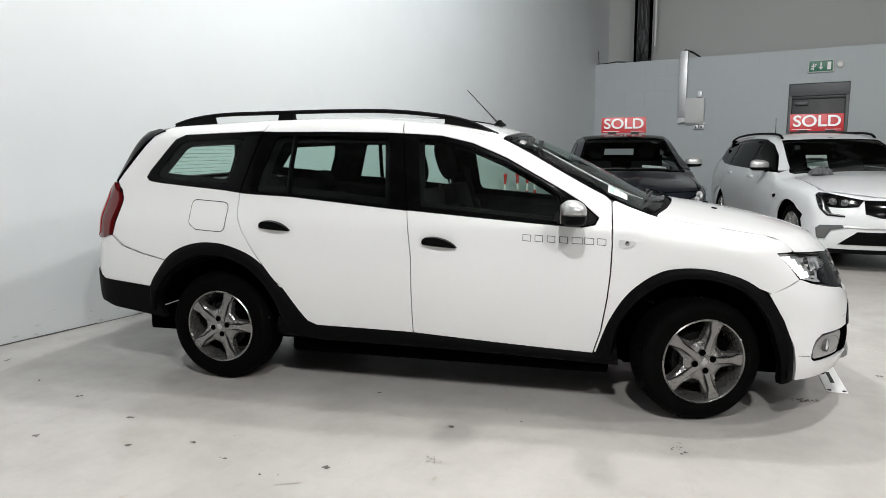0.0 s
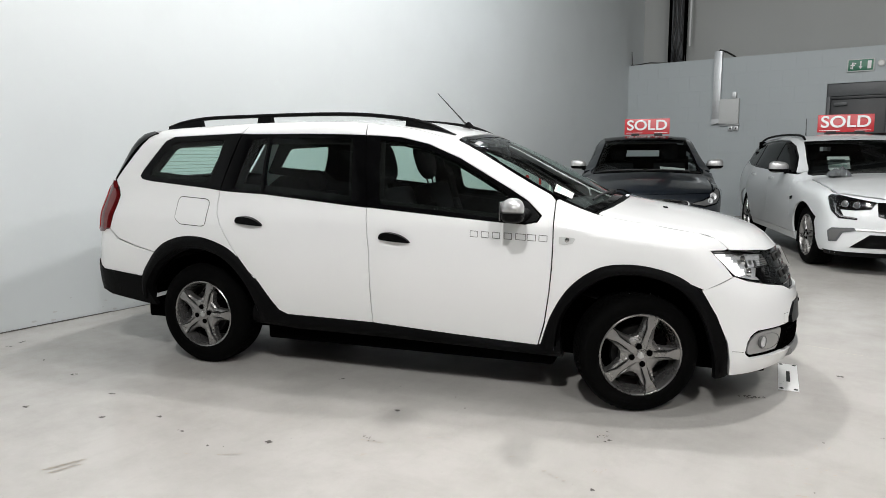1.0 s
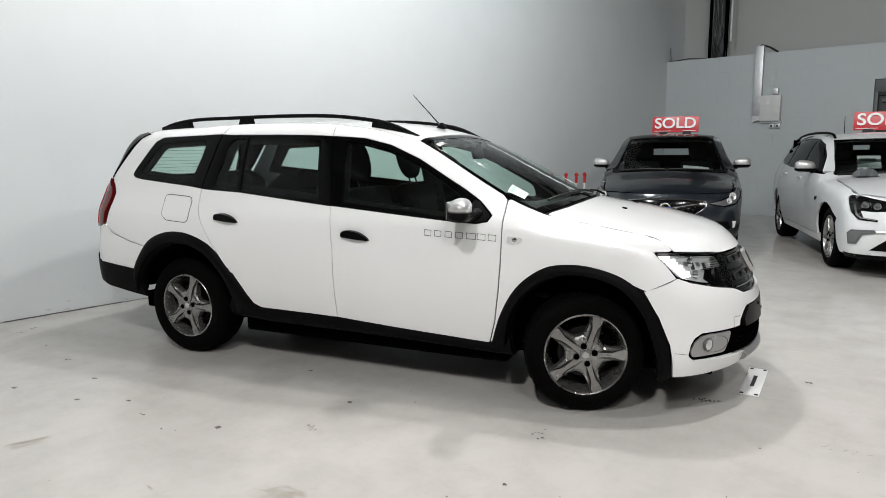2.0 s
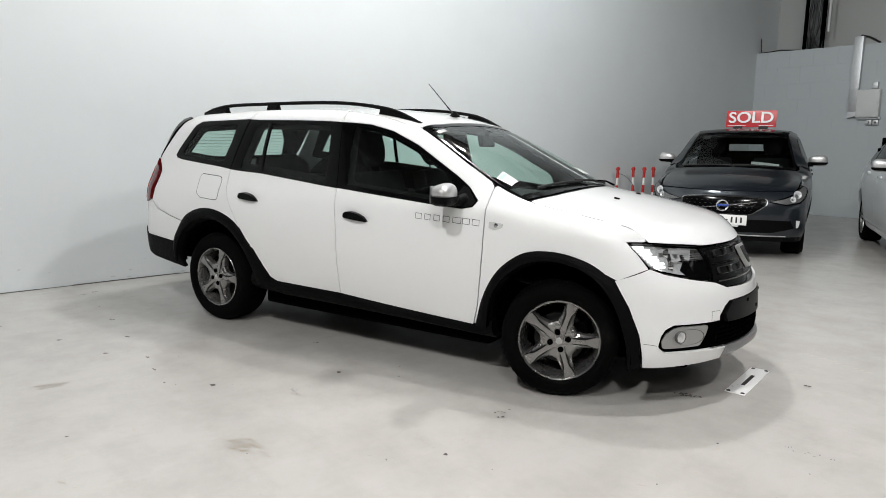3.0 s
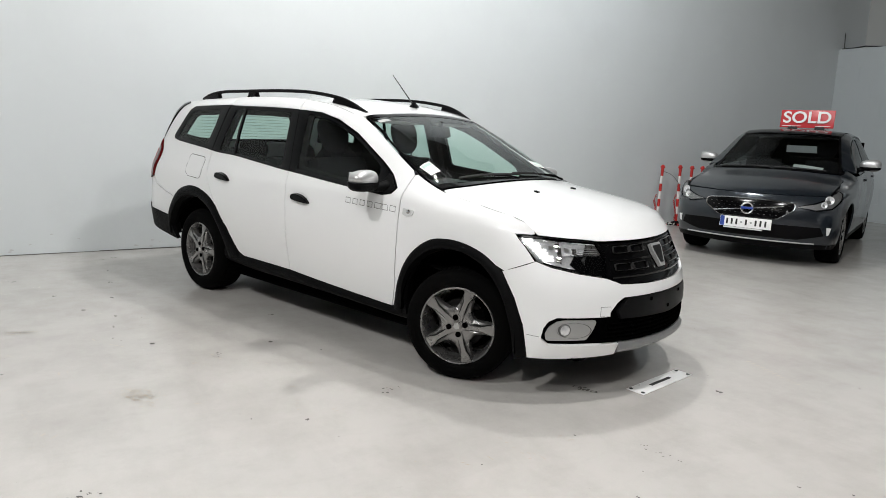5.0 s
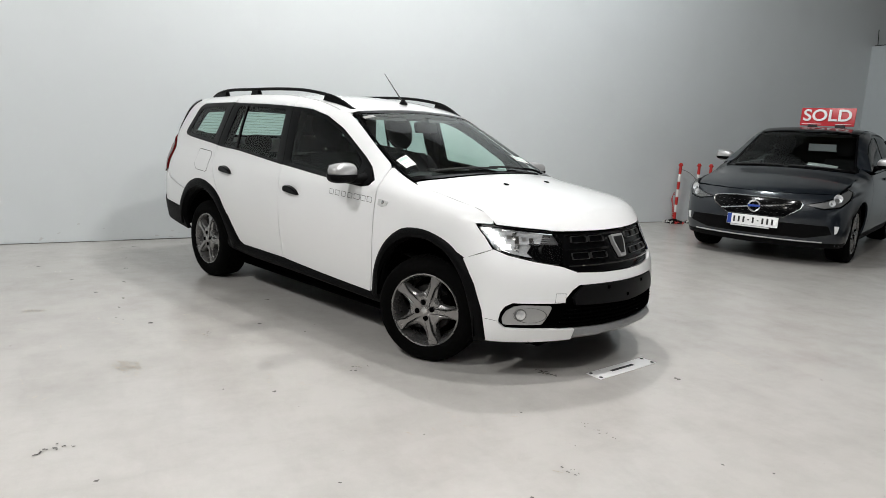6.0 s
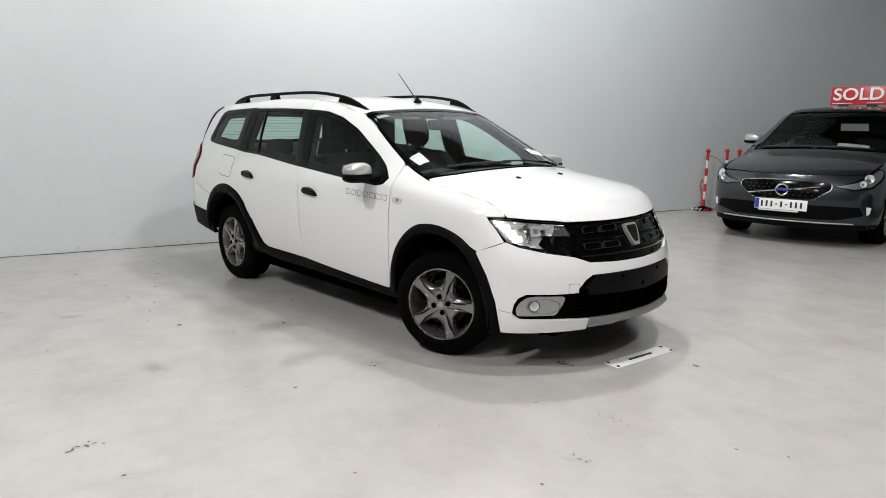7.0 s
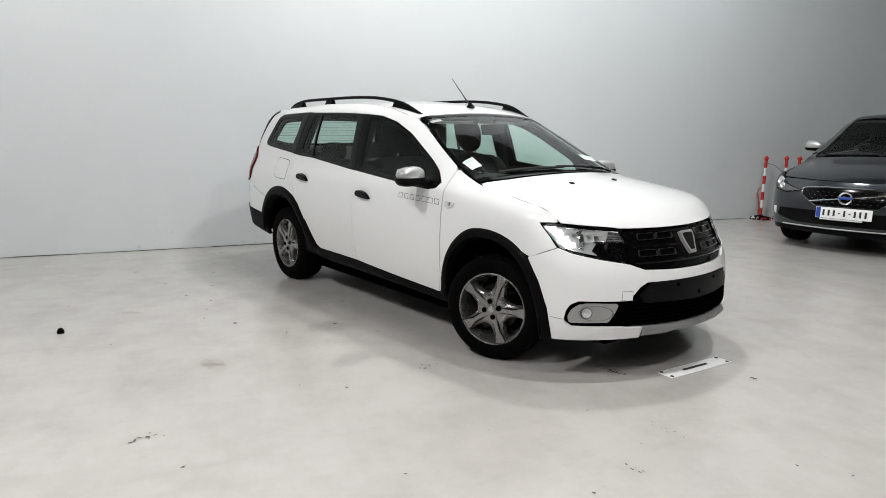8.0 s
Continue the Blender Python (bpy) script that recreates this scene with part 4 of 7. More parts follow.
hatch = panel("tailgate", [inset([(a * abs(EDGE) / .6, z) for a, z in HATCH], .003)], "tail", M_WHITE, mcv, shell, step=.05)
HO = [(-.60, 1.14), (0, 1.13), (.60, 1.14), (.63, 1.30), (.60, 1.435), (0, 1.45), (-.60, 1.435), (-.63, 1.30)]
HI = [(-.50, 1.165), (0, 1.155), (.50, 1.165), (.50, 1.30), (.46, 1.40), (0, 1.415), (-.46, 1.40), (-.50, 1.30)]
ring_of(shell, HO, HI, "rear_window_frame", M_GLOSS, hatch, offs=(0, 0), view="tail", gap=.06)
panel("rear_window", [HI], "tail", G_SIDE, hatch, shell, off=-.005, skirt=0, step=.06).visible_shadow = False
for k in range(9):
    z = 1.18 + .026 * k
    band("heater_line", [(t, z) for t in np.linspace(-.47, .47, 9)], [(t, z + .0025) for t in np.linspace(-.47, .47, 9)], "tail", M_DECAL, hatch, shell, offs=(-.003, -.003), skirt=0)

# roof rails
RAIL_Y = .535
for s in (1, -1):
    y = s * -RAIL_Y
    top = curve([(-1.73, y * .95, 1.486), (-1.60, y * .98, 1.516), (-1.40, y, 1.538), (-1.1, y, 1.543), (-.64, y, 1.545), (-.3, y, 1.535), (-.02, y, 1.503), (.12, y * .98, 1.467), (.266, y * .95, 1.402)], 5)
    bm = bmesh.new()
    tube(bm, top, .015, 10, flat=.8)
    rail = put("roof_rail", bm, M_PLASTIC, mcv, "black plastic roof rail on three feet")
    for x0, x1 in ((-1.73, -1.45), (-1.03, -.86), (-.03, .266)):
        bm = bmesh.new()
        sec = [q for q in top if x0 - .01 <= q[0] <= x1 + .01]
        rows = []
        for x, yy, z in sec:
            base_z = skin_z(shell, x, yy) - .004
            tz = max(z + .004, base_z + .006)
            w = .020
            rows.append([bm.verts.new(v) for v in ((x, yy - w * 1.3, base_z), (x, yy - w * .8, (base_z + tz) / 2), (x, yy - w * .5, tz), (x, yy + w * .5, tz), (x, yy + w * .8, (base_z + tz) / 2), (x, yy + w * 1.3, base_z))])
        for r0, r1 in zip(rows, rows[1:]):
            for k in range(6):
                bm.faces.new((r0[k], r0[(k + 1) % 6], r1[(k + 1) % 6], r1[k]))
        bm.faces.new(rows[0][::-1]), bm.faces.new(rows[-1])
        bmesh.ops.recalc_face_normals(bm, faces=bm.faces[:])
        put("rail_foot", bm, M_PLASTIC, rail)

# aerial, washer jets
bm = bmesh.new()
z0 = skin_z(shell, .17, 0)
lathe(bm, [(.024, -.004), (.023, .006), (.012, .022), (.006, .034), (0, .036)], 16, Matrix.Translation((.185, 0, z0)) @ Matrix.Diagonal((1.7, 1, 1, 1)))
aerial = put("aerial", bm, M_PLASTIC, mcv, "black rod aerial leaning back")
bm = bmesh.new()
tube(bm, [(.17, 0, z0 + .02), (.12, -.005, z0 + .075), (-.015, -.02, 1.688)], [.006, .0045, .0026])
put("aerial_rod", bm, M_CABLE, aerial)
for y in (-.245, .15):
    bm = bmesh.new()
    box(bm, -.016, .012, -.012, .012, -.004, .008, .004, Matrix.Translation((1.412, y, skin_z(shell, 1.412, y))) @ pose(0, 0, 0, 0, 11, 0))
    put("washer_jet", bm, M_PLASTIC, mcv)

# door mirrors
for s in (1, -1):
    bm = bmesh.new()
    bmesh.ops.create_uvsphere(bm, u_segments=28, v_segments=18, radius=1.0)
    for v in bm.verts:
        x, y, z = v.co
        k = (abs(x) ** 2.5 + abs(y) ** 2.5 + abs(z) ** 2.5) ** (1 / 2.5)
        x, y, z = x / k, y / k, z / k
        v.co = (.700 + x * .058 * (1 - .12 * y) - .02 * y, s * (-.912 + y * .110), 1.028 + z * (.052 - .010 * -y) + .006 * (-y))
    bmesh.ops.bisect_plane(bm, geom=bm.verts[:] + bm.edges[:] + bm.faces[:], plane_co=(.705, 0, 1.006), plane_no=(0, 0, 1), clear_inner=True)
    if s < 0:
        bmesh.ops.reverse_faces(bm, faces=bm.faces[:])
    mirror = put("door_mirror", bm, M_SATIN, mcv, "door mirror with a satin silver cover")
    bm = bmesh.new()
    bmesh.ops.create_uvsphere(bm, u_segments=28, v_segments=18, radius=1.0)
    for v in bm.verts:
        x, y, z = v.co
        k = (abs(x) ** 3.2 + abs(y) ** 3.2 + abs(z) ** 3.2) ** (1 / 3.2)
        v.co = (.699 + x / k * .061 - .02 * y / k, s * (-.912 + y / k * .1125), 1.010 + z / k * .050)
    bmesh.ops.bisect_plane(bm, geom=bm.verts[:] + bm.edges[:] + bm.faces[:], plane_co=(.705, 0, 1.013), plane_no=(0, 0, 1), clear_outer=True)
    if s < 0:
        bmesh.ops.reverse_faces(bm, faces=bm.faces[:])
    put("mirror_base", bm, M_PLASTIC, mirror)
    bm = bmesh.new()
    tube(bm, [(.70, s * -.88, .985), (.72, s * -.82, .982), (.735, s * -.765, .990)], [.030, .027, .034], 10)
    put("mirror_arm", bm, M_PLASTIC, mirror)
    bm = bmesh.new()
    box(bm, -.003, .003, -.072, .072, -.045, .045, .0, Matrix.Translation((.648, s * -.905, 1.02)))
    put("mirror_glass", bm, M_CHROME, mirror)
    band("mirror_sail", [(.60, .985), (.68, 1.02), (.70, 1.06), (.735, 1.05)], [(.62, .955), (.74, .948), (.795, .960), (.806, .985)], "side", M_PLASTIC, mirror, shell, offs=(.002, .010, .012, .004), skirt=.01, side=s)

# outlined lettering on the door, as plain framed blocks
for k in range(7):
    x0 = .449 + .0605 * k
    z0 = .8705 - .0022 * k
    w = (.042, .040, .040, .042, .054, .046, .044)[k]
    hole = [(x0, z0), (x0 + w, z0 - .003), (x0 + w, z0 + .030), (x0, z0 + .033)]
    a, b = fill(hole, inset(hole, .0028), .02)
    for s in (1, -1):
        band("door_decal", a, b, "side", M_DECAL, mcv, shell, offs=(.0013, .0013), skirt=0, side=s, closed=True, label="outlined grey lettering block")
# wheels
BLADE = [(.03, .016), (.09, .0115), (.122, .0115), (.146, .0135), (.163, .021), (.178, .0245), (.21, .027)]


def star_spoke(bm, reach):
    """A fifth of a star wheel: a flat blade that widens in a kink, a groove and a sloping flank down to the pocket on either side."""
    blade = spline(BLADE)
    edge = spline([(.03, .018), (.06, .032), (.092, .040), (.12, .0335), (.165, .0315), (.21, .034)])
    inner, outer = [.034, .052, .070, .083, .092], [.100, .118, .136, .148, .158, .175, .190, reach]
    ca, sa, cols = math.cos(math.pi / 5), math.sin(math.pi / 5), []
    for r in inner + outer:
        p, h = float(blade(r)), float(edge(r))
        out = max(0.0, (r - .15) / .055)
        ridge, wet = p + .42 * (h - p), .0015 * out
        if r in inner:
            f = max(0.0, (r - .076) / .016)
            col = [((r * ca + h * sa) * sa, -.003 - .012 * f), (h, -.003 - .011 * f), (max(ridge, p + .003), -.003 - .002 * f), (p + .0012, -.0055 - .006 * f), (p, .0015)]
        else:
            col = [(h + .003, -.050), (h, -.014 - wet), (ridge + .002, -.0045 - wet), (p + .0012, -.013 + .007 * out), (p, .0015 - .002 * out)]
        cols.append(col + [(0.0, .0018 - .003 * out)])
    for s in (1, -1):
        rows = [[bm.verts.new((y * ca / sa if r in inner and j == 0 else r, s * y, z)) for j, (y, z) in enumerate(col)] for r, col in zip(inner + outer, cols)]
        faces = []
        for i, (a, b) in enumerate(zip(rows, rows[1:])):
            for j in range(1 if i == len(inner) - 1 else 0, 5):
                faces.append((a[j], b[j], b[j + 1], a[j + 1]))
        last, nxt = rows[len(inner) - 1], rows[len(inner)]
        low = [bm.verts.new((last[j].co.x + .004, last[j].co.y, -.050)) for j in (0, 1)]
        faces += [(last[0], last[1], low[1], low[0]), (last[1], nxt[1], nxt[0], low[1])]
        for f in faces:
            bm.faces.new(f if s < 0 else f[::-1])
    bmesh.ops.remove_doubles(bm, verts=bm.verts[:], dist=1e-5)
    bmesh.ops.recalc_face_normals(bm, faces=bm.faces[:])
    if sum(f.normal.z * f.calc_area() for f in bm.faces) < 0:
        bmesh.ops.reverse_faces(bm, faces=bm.faces[:])


def wheel(name, m, parent, style="star", r=.316, rim=.210, width=.20, label="", spokes=5):
    """A wheel whose outer face looks along z; the origin is the middle of the outer rim plane."""
    w = width
    bm = bmesh.new()
    prof = [(rim - .012, -.012), (rim + .002, .004), (rim + .020, .012), (r - .045, .014), (r - .020, .006), (r - .006, -.012), (r, -.035), (r, -w * .5), (r, -w + .020), (r - .006, -w), (r - .03, -w - .014), (rim, -w - .01), (rim - .01, -w * .6)]
    lathe(bm, prof, 56, closed=True)
    bmesh.ops.recalc_face_normals(bm, faces=bm.faces[:])
    wh = put(name, bm, M_RUBBER, parent, label or "black tyre on a silver five-spoke alloy wheel")
    wh.matrix_basis = m
    bm = bmesh.new()
    for k in range(56):
        a = 2 * math.pi * k / 56
        for z0, z1, sk in ((-.038, -.070, .03), (-.080, -.112, -.03), (-.122, -.165, .03)):
            box(bm, r - .006, r + .0035, -.0075, .0075, z1, z0, 0, pose(0, 0, 0, 0, 0, math.degrees(a) + sk * 60))
    put("tread", bm, M_RUBBER, wh)
    bm = bmesh.new()
    lathe(bm, [(rim + .001, .003), (rim - .003, .0065), (rim - .008, .004), (rim - .014, -.010), (rim - .028, -.06), (rim - .034, -w * .85), (rim - .05, -w * .9), (rim - .05, -w * .84)], 48)
    bmesh.ops.recalc_face_normals(bm, faces=bm.faces[:])
    put("rim", bm, M_RIM, wh)
    bm = bmesh.new()
    lathe(bm, [(0, -.070), (.13, -.070), (.135, -.080), (.135, -.095), (.0, -.095)], 40)
    put("brake_disc", bm, M_RIM_IN, wh)
    bm = bmesh.new()
    box(bm, .075, .150, -.055, .055, -.105, -.045, .012, pose(0, 0, 0, 0, 0, 25))
    put("brake_caliper", bm, M_DARK, wh)
    bm = bmesh.new()
    lathe(bm, [(rim - .04, -w * .86), (.02, -w * .86)], 24)
    put("wheel_back", bm, M_DARK, wh)
    for k in range(spokes):
        ang = 360 / spokes * k + 8
        bm = bmesh.new()
        if style == "star":
            star_spoke(bm, rim - .004)
        else:
            rows = []
            for rr, hw, h in ((.030, .022, .000), (.08, .017, .002), (.14, .013, .002), (.19, .014, -.002), (.206, .018, -.010)):
                q = rr / .206 * (rim - .010)
                g, gw, top = .004, hw * .26, hw * .42
                rows.append([bm.verts.new(v) for v in ((q, -hw - .006, h - .040), (q, -hw, h - .007), (q, -max(hw * .80, top + .003), h), (q, -top, h + .001), (q, -gw * .8, h - g), (q, gw * .8, h - g), (q, top, h + .001), (q, max(hw * .80, top + .003), h), (q, hw, h - .007), (q, hw + .006, h - .040))])
            for a, b in zip(rows, rows[1:]):
                for i in range(9):
                    bm.faces.new((a[i], b[i], b[i + 1], a[i + 1]))
        bmesh.ops.transform(bm, matrix=pose(0, 0, 0, 0, 0, ang), verts=bm.verts[:])
        put("spoke", bm, M_RIM, wh, smooth=style != "star")
        # dark strips over the blade grooves: their shade laid on as colour
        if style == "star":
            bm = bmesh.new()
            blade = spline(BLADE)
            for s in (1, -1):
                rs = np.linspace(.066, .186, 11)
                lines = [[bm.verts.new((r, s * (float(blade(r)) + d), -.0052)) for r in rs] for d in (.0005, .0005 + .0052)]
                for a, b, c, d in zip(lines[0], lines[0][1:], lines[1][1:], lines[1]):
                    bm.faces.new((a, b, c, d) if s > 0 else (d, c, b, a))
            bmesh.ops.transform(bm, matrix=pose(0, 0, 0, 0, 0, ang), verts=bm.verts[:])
            put("spoke_groove_shade", bm, M_RIM_IN, wh)
    bm = bmesh.new()
    lathe(bm, [(.040, -.030), (.0385, .0005), (.034, .0022), (.027, .0022), (.025, .005), (.018, .0055), (0, .0055)], 30)
    hub = put("hub", bm, M_RIM, wh)
    bm = bmesh.new()
    lathe(bm, [(.019, .0068), (.017, .0080), (0, .0080)], 6, pose(0, 0, 0, 0, 0, 30))
    put("hub_badge", bm, M_SATIN, hub)
    for k in range(4 if style == "star" else 5):
        a = 2 * math.pi * (k / (4 if style == "star" else 5)) + .35
        bm = bmesh.new()
        lathe(bm, [(.0155, .000), (.0155, .0045), (.010, .005), (.008, .001), (.0075, .008), (0, .008)], 10, Matrix.Translation((.046 * math.cos(a), .046 * math.sin(a), .001)))
        put("wheel_bolt", bm, M_DARK, hub)
    return wh


STEER = 21.0
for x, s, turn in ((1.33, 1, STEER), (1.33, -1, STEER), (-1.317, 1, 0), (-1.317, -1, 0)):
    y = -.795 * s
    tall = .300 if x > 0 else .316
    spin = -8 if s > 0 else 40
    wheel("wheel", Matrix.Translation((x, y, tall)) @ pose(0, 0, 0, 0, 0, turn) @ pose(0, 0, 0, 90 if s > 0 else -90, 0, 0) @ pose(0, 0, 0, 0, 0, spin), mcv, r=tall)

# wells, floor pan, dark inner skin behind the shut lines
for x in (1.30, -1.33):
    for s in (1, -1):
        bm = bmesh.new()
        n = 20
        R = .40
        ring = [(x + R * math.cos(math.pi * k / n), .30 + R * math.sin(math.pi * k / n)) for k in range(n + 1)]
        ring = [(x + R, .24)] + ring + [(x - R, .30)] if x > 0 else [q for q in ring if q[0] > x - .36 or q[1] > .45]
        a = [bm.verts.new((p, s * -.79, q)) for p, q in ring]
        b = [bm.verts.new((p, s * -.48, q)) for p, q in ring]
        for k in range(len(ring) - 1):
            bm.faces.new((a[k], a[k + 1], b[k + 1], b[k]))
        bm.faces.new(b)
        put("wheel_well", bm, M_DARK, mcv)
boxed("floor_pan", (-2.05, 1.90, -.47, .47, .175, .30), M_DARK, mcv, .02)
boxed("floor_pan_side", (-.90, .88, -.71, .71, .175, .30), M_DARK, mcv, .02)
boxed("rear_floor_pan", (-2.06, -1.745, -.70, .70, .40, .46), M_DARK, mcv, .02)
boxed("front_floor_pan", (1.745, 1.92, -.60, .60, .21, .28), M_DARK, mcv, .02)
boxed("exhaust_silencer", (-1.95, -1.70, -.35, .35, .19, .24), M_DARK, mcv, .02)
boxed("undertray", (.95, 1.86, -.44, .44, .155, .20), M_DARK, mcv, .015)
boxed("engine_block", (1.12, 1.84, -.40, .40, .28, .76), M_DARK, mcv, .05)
inner_low = [(-.86, .30), (.80, .28), (.86, .55), (.875, .92), (.80, .955), (.3, .975), (-.17, 1.005), (-.6, 1.04), (-1.05, 1.075), (-1.70, 1.13), (-1.90, 1.0), (-1.95, .86), (-1.62, .74), (-1.5, .80), (-1.34, .82), (-1.15, .80), (-1.0, .70)]
for s in (1, -1):
    panel("door_lining", [inner_low], "side", M_TRIM, mcv, shell, off=-.028, skirt=0, step=.07, side=s, label="dark plastic cabin lining")
    wing_in = [(.90, .95), (1.08, .95), (1.6, .80), (1.66, .70), (1.3, .76), (1.0, .70), (.88, .5)]
    panel("wing_lining", [wing_in], "side", M_DARK, mcv, shell, off=-.03, skirt=0, step=.07, side=s)
panel("headlining", [[(-1.75, -.54), (.26, -.53), (.28, 0), (.26, .53), (-1.75, .54), (-1.85, 0)]], "top", M_BEIGE, mcv, shell, off=-.03, skirt=0, step=.1, label="light grey headlining")
# inner trim round the side windows
for s in (1, -1):
    for name, hole, glass, d in (("front_window_trim", F_BOT + F_TOP, F_GLASS, .018), ("rear_window_trim", R_HOLE, R_GLASS, .034), ("quarter_window_trim", Q_HOLE, Q_GLASS, .030)):
        eye = rounded(inset(glass, d), .05, 4)
        far = inset(hole, -.03)
        mid = np.mean(np.array(eye), 0)

        def out_to(q):
            d = np.array(q) - mid
            best = 9.0
            for i in range(len(far)):
                a, b = np.array(far[i - 1]), np.array(far[i])
                e = b - a
                det = d[0] * -e[1] + d[1] * e[0]
                if abs(det) > 1e-9:
                    w = a - mid
                    t, k = (w[0] * -e[1] + w[1] * e[0]) / det, (d[0] * w[1] - d[1] * w[0]) / det
                    if t > 0 and -1e-6 <= k <= 1 + 1e-6:
                        best = min(best, t)
            return tuple(mid + d * best)
        band(name, [out_to(q) for q in eye], eye, "side", M_PILLAR, mcv, shell, offs=(-.020, -.032, -.034), skirt=.012, side=s, closed=True, label="dark grey inner window trim")
boxed("load_cover", (-2.0, -1.28, -.66, .66, .985, 1.0), M_TRIM, mcv, .004)

# cabin
def cushion(bm, m, rx, ry, rz):
    """A soft rounded block."""
    got = bmesh.ops.create_uvsphere(bm, u_segments=24, v_segments=14, radius=1.0)["verts"]
    for v in got:
        x, y, z = v.co
        k = (abs(x) ** 2.6 + abs(y) ** 2.6 + abs(z) ** 2.6) ** (1 / 2.6)
        v.co = (x / k * rx, y / k * ry * (1 + .12 * z / k), z / k * rz)
    bmesh.ops.transform(bm, matrix=m, verts=got)


def seat(x, y, parent, wide=.50, head=True, back_h=.60):
    bm = bmesh.new()
    box(bm, x - .05, x + .46, y - wide / 2, y + wide / 2, .42, .56, .05)
    st = put("seat", bm, M_CLOTH, parent, "charcoal cloth car seat")
    lean = Matrix.Translation((x - .02, y, .52)) @ pose(0, 0, 0, 0, -16, 0)
    bm = bmesh.new()
    box(bm, -.07, .06, -wide / 2 + .02, wide / 2 - .02, 0, back_h, .05, lean)
    for q in (-1, 1):
        box(bm, -.02, .10, q * (wide / 2 - .03) - .045, q * (wide / 2 - .03) + .045, .04, back_h - .14, .035, lean)
    put("backrest", bm, M_CLOTH, st)
    if head:
        bm = bmesh.new()
        cushion(bm, lean @ Matrix.Translation((0, 0, back_h + .165)), .055, .122, .135)
        put("headrest", bm, M_CLOTH, st)
        for q in (-.05, .05):
            bm = bmesh.new()
            tube(bm, [lean @ Vector((-.005, q, back_h - .02)), lean @ Vector((-.005, q, back_h + .08))], .006)
            put("headrest_post", bm, M_RIM_IN, st)
    return st


seat(-.02, -.355, mcv), seat(-.02, .355, mcv)
bench = seat(-.98, 0, mcv, wide=1.28, head=False, back_h=.52)
for y in (-.40, .40):
    bm = bmesh.new()
    cushion(bm, Matrix.Translation((-1.0, 0, .52)) @ pose(0, 0, 0, 0, -16, 0) @ Matrix.Translation((0, y, .61)), .045, .12, .08)
    put("headrest", bm, M_CLOTH, bench)
bm = bmesh.new()
prof = [(1.12, .96), (1.02, .995), (.86, 1.000), (.74, .985), (.66, .94), (.64, .86), (.70, .74), (.78, .62), (1.1, .55)]
for y in (-.70, -.5, -.36, -.2, 0, .2, .45, .70):
    hump = .035 * math.exp(-((y + .36) / .16) ** 2)
    for k, (x, z) in enumerate(prof):
        bm.verts.new((x, y, z + (hump if 1 <= k <= 4 else 0)))
bm.verts.ensure_lookup_table()
for i in range(7):
    for k in range(len(prof) - 1):
        a = i * len(prof) + k
        bm.faces.new([bm.verts[j] for j in (a, a + 1, a + 1 + len(prof), a + len(prof))])
bmesh.ops.recalc_face_normals(bm, faces=bm.faces[:])
put("dashboard", bm, M_TRIM, mcv)
bm = bmesh.new()
sw = Matrix.Translation((.56, -.36, .90)) @ pose(0, 0, 0, 0, -62, 0)
ringpts = [sw @ Vector((.185 * math.cos(2 * math.pi * k / 28), .185 * math.sin(2 * math.pi * k / 28), 0)) for k in range(29)]
tube(bm, ringpts, .015, 8)
box(bm, -.07, .07, -.08, .08, -.03, .01, .02, sw)
box(bm, -.02, .02, -.18, .18, -.02, 0, .006, sw)
put("steering_wheel", bm, M_TRIM, mcv)
bm = bmesh.new()
box(bm, .02, .28, -.11, .11, .38, .62, .03)
put("centre_console", bm, M_TRIM, mcv)
bm = bmesh.new()
box(bm, -.012, .02, -.115, .115, -.038, .038, .014, Matrix.Translation((.43, 0, 1.305)) @ pose(0, 0, 0, 0, -15, 8))
tube(bm, [(.435, 0, 1.32), (.445, 0, 1.375)], .014)
put("rear_view_mirror", bm, M_PLASTIC, mcv)
for s in (1, -1):
    bm = bmesh.new()
    box(bm, .30, .34, .10, .44, 1.345, 1.365, .006, Matrix.Diagonal((1, s, 1, 1)))
    put("sun_visor", bm, M_BEIGE, mcv)
    bm = bmesh.new()
    tube(bm, [(-.20, s * -.70, 1.25), (-.12, s * -.70, .9), (-.08, s * -.69, .5)], .006, 6, flat=4.0)
    put("seat_belt", bm, M_TRIM, mcv)

# wipers at rest, stickers on the windscreen
def on_glass(x, y, lift=.006):
    return Vector((x, y, skin_z(shell, x, y) + lift - .007))


for pivot, hub_at, a, b in (((1.175, -.10), (1.11, -.25), (1.045, -.50), (1.095, .03)), ((1.165, .42), (1.10, .30), (1.075, -.02), (1.075, .50))):
    bm = bmesh.new()
    tube(bm, [on_glass(*pivot, .02), on_glass(*((np.array(pivot) + np.array(hub_at)) / 2), .032), on_glass(*hub_at, .024)], [.012, .009, .007], 8, flat=.6)
    wp = put("wiper", bm, M_PLASTIC, mcv, "black wiper resting at the foot of the windscreen")
    bm = bmesh.new()
    tube(bm, [on_glass(*(np.array(a) * (1 - t) + np.array(b) * t), .012) for t in np.linspace(0, 1, 9)], .007, 6)
    put("blade", bm, M_CABLE, wp)

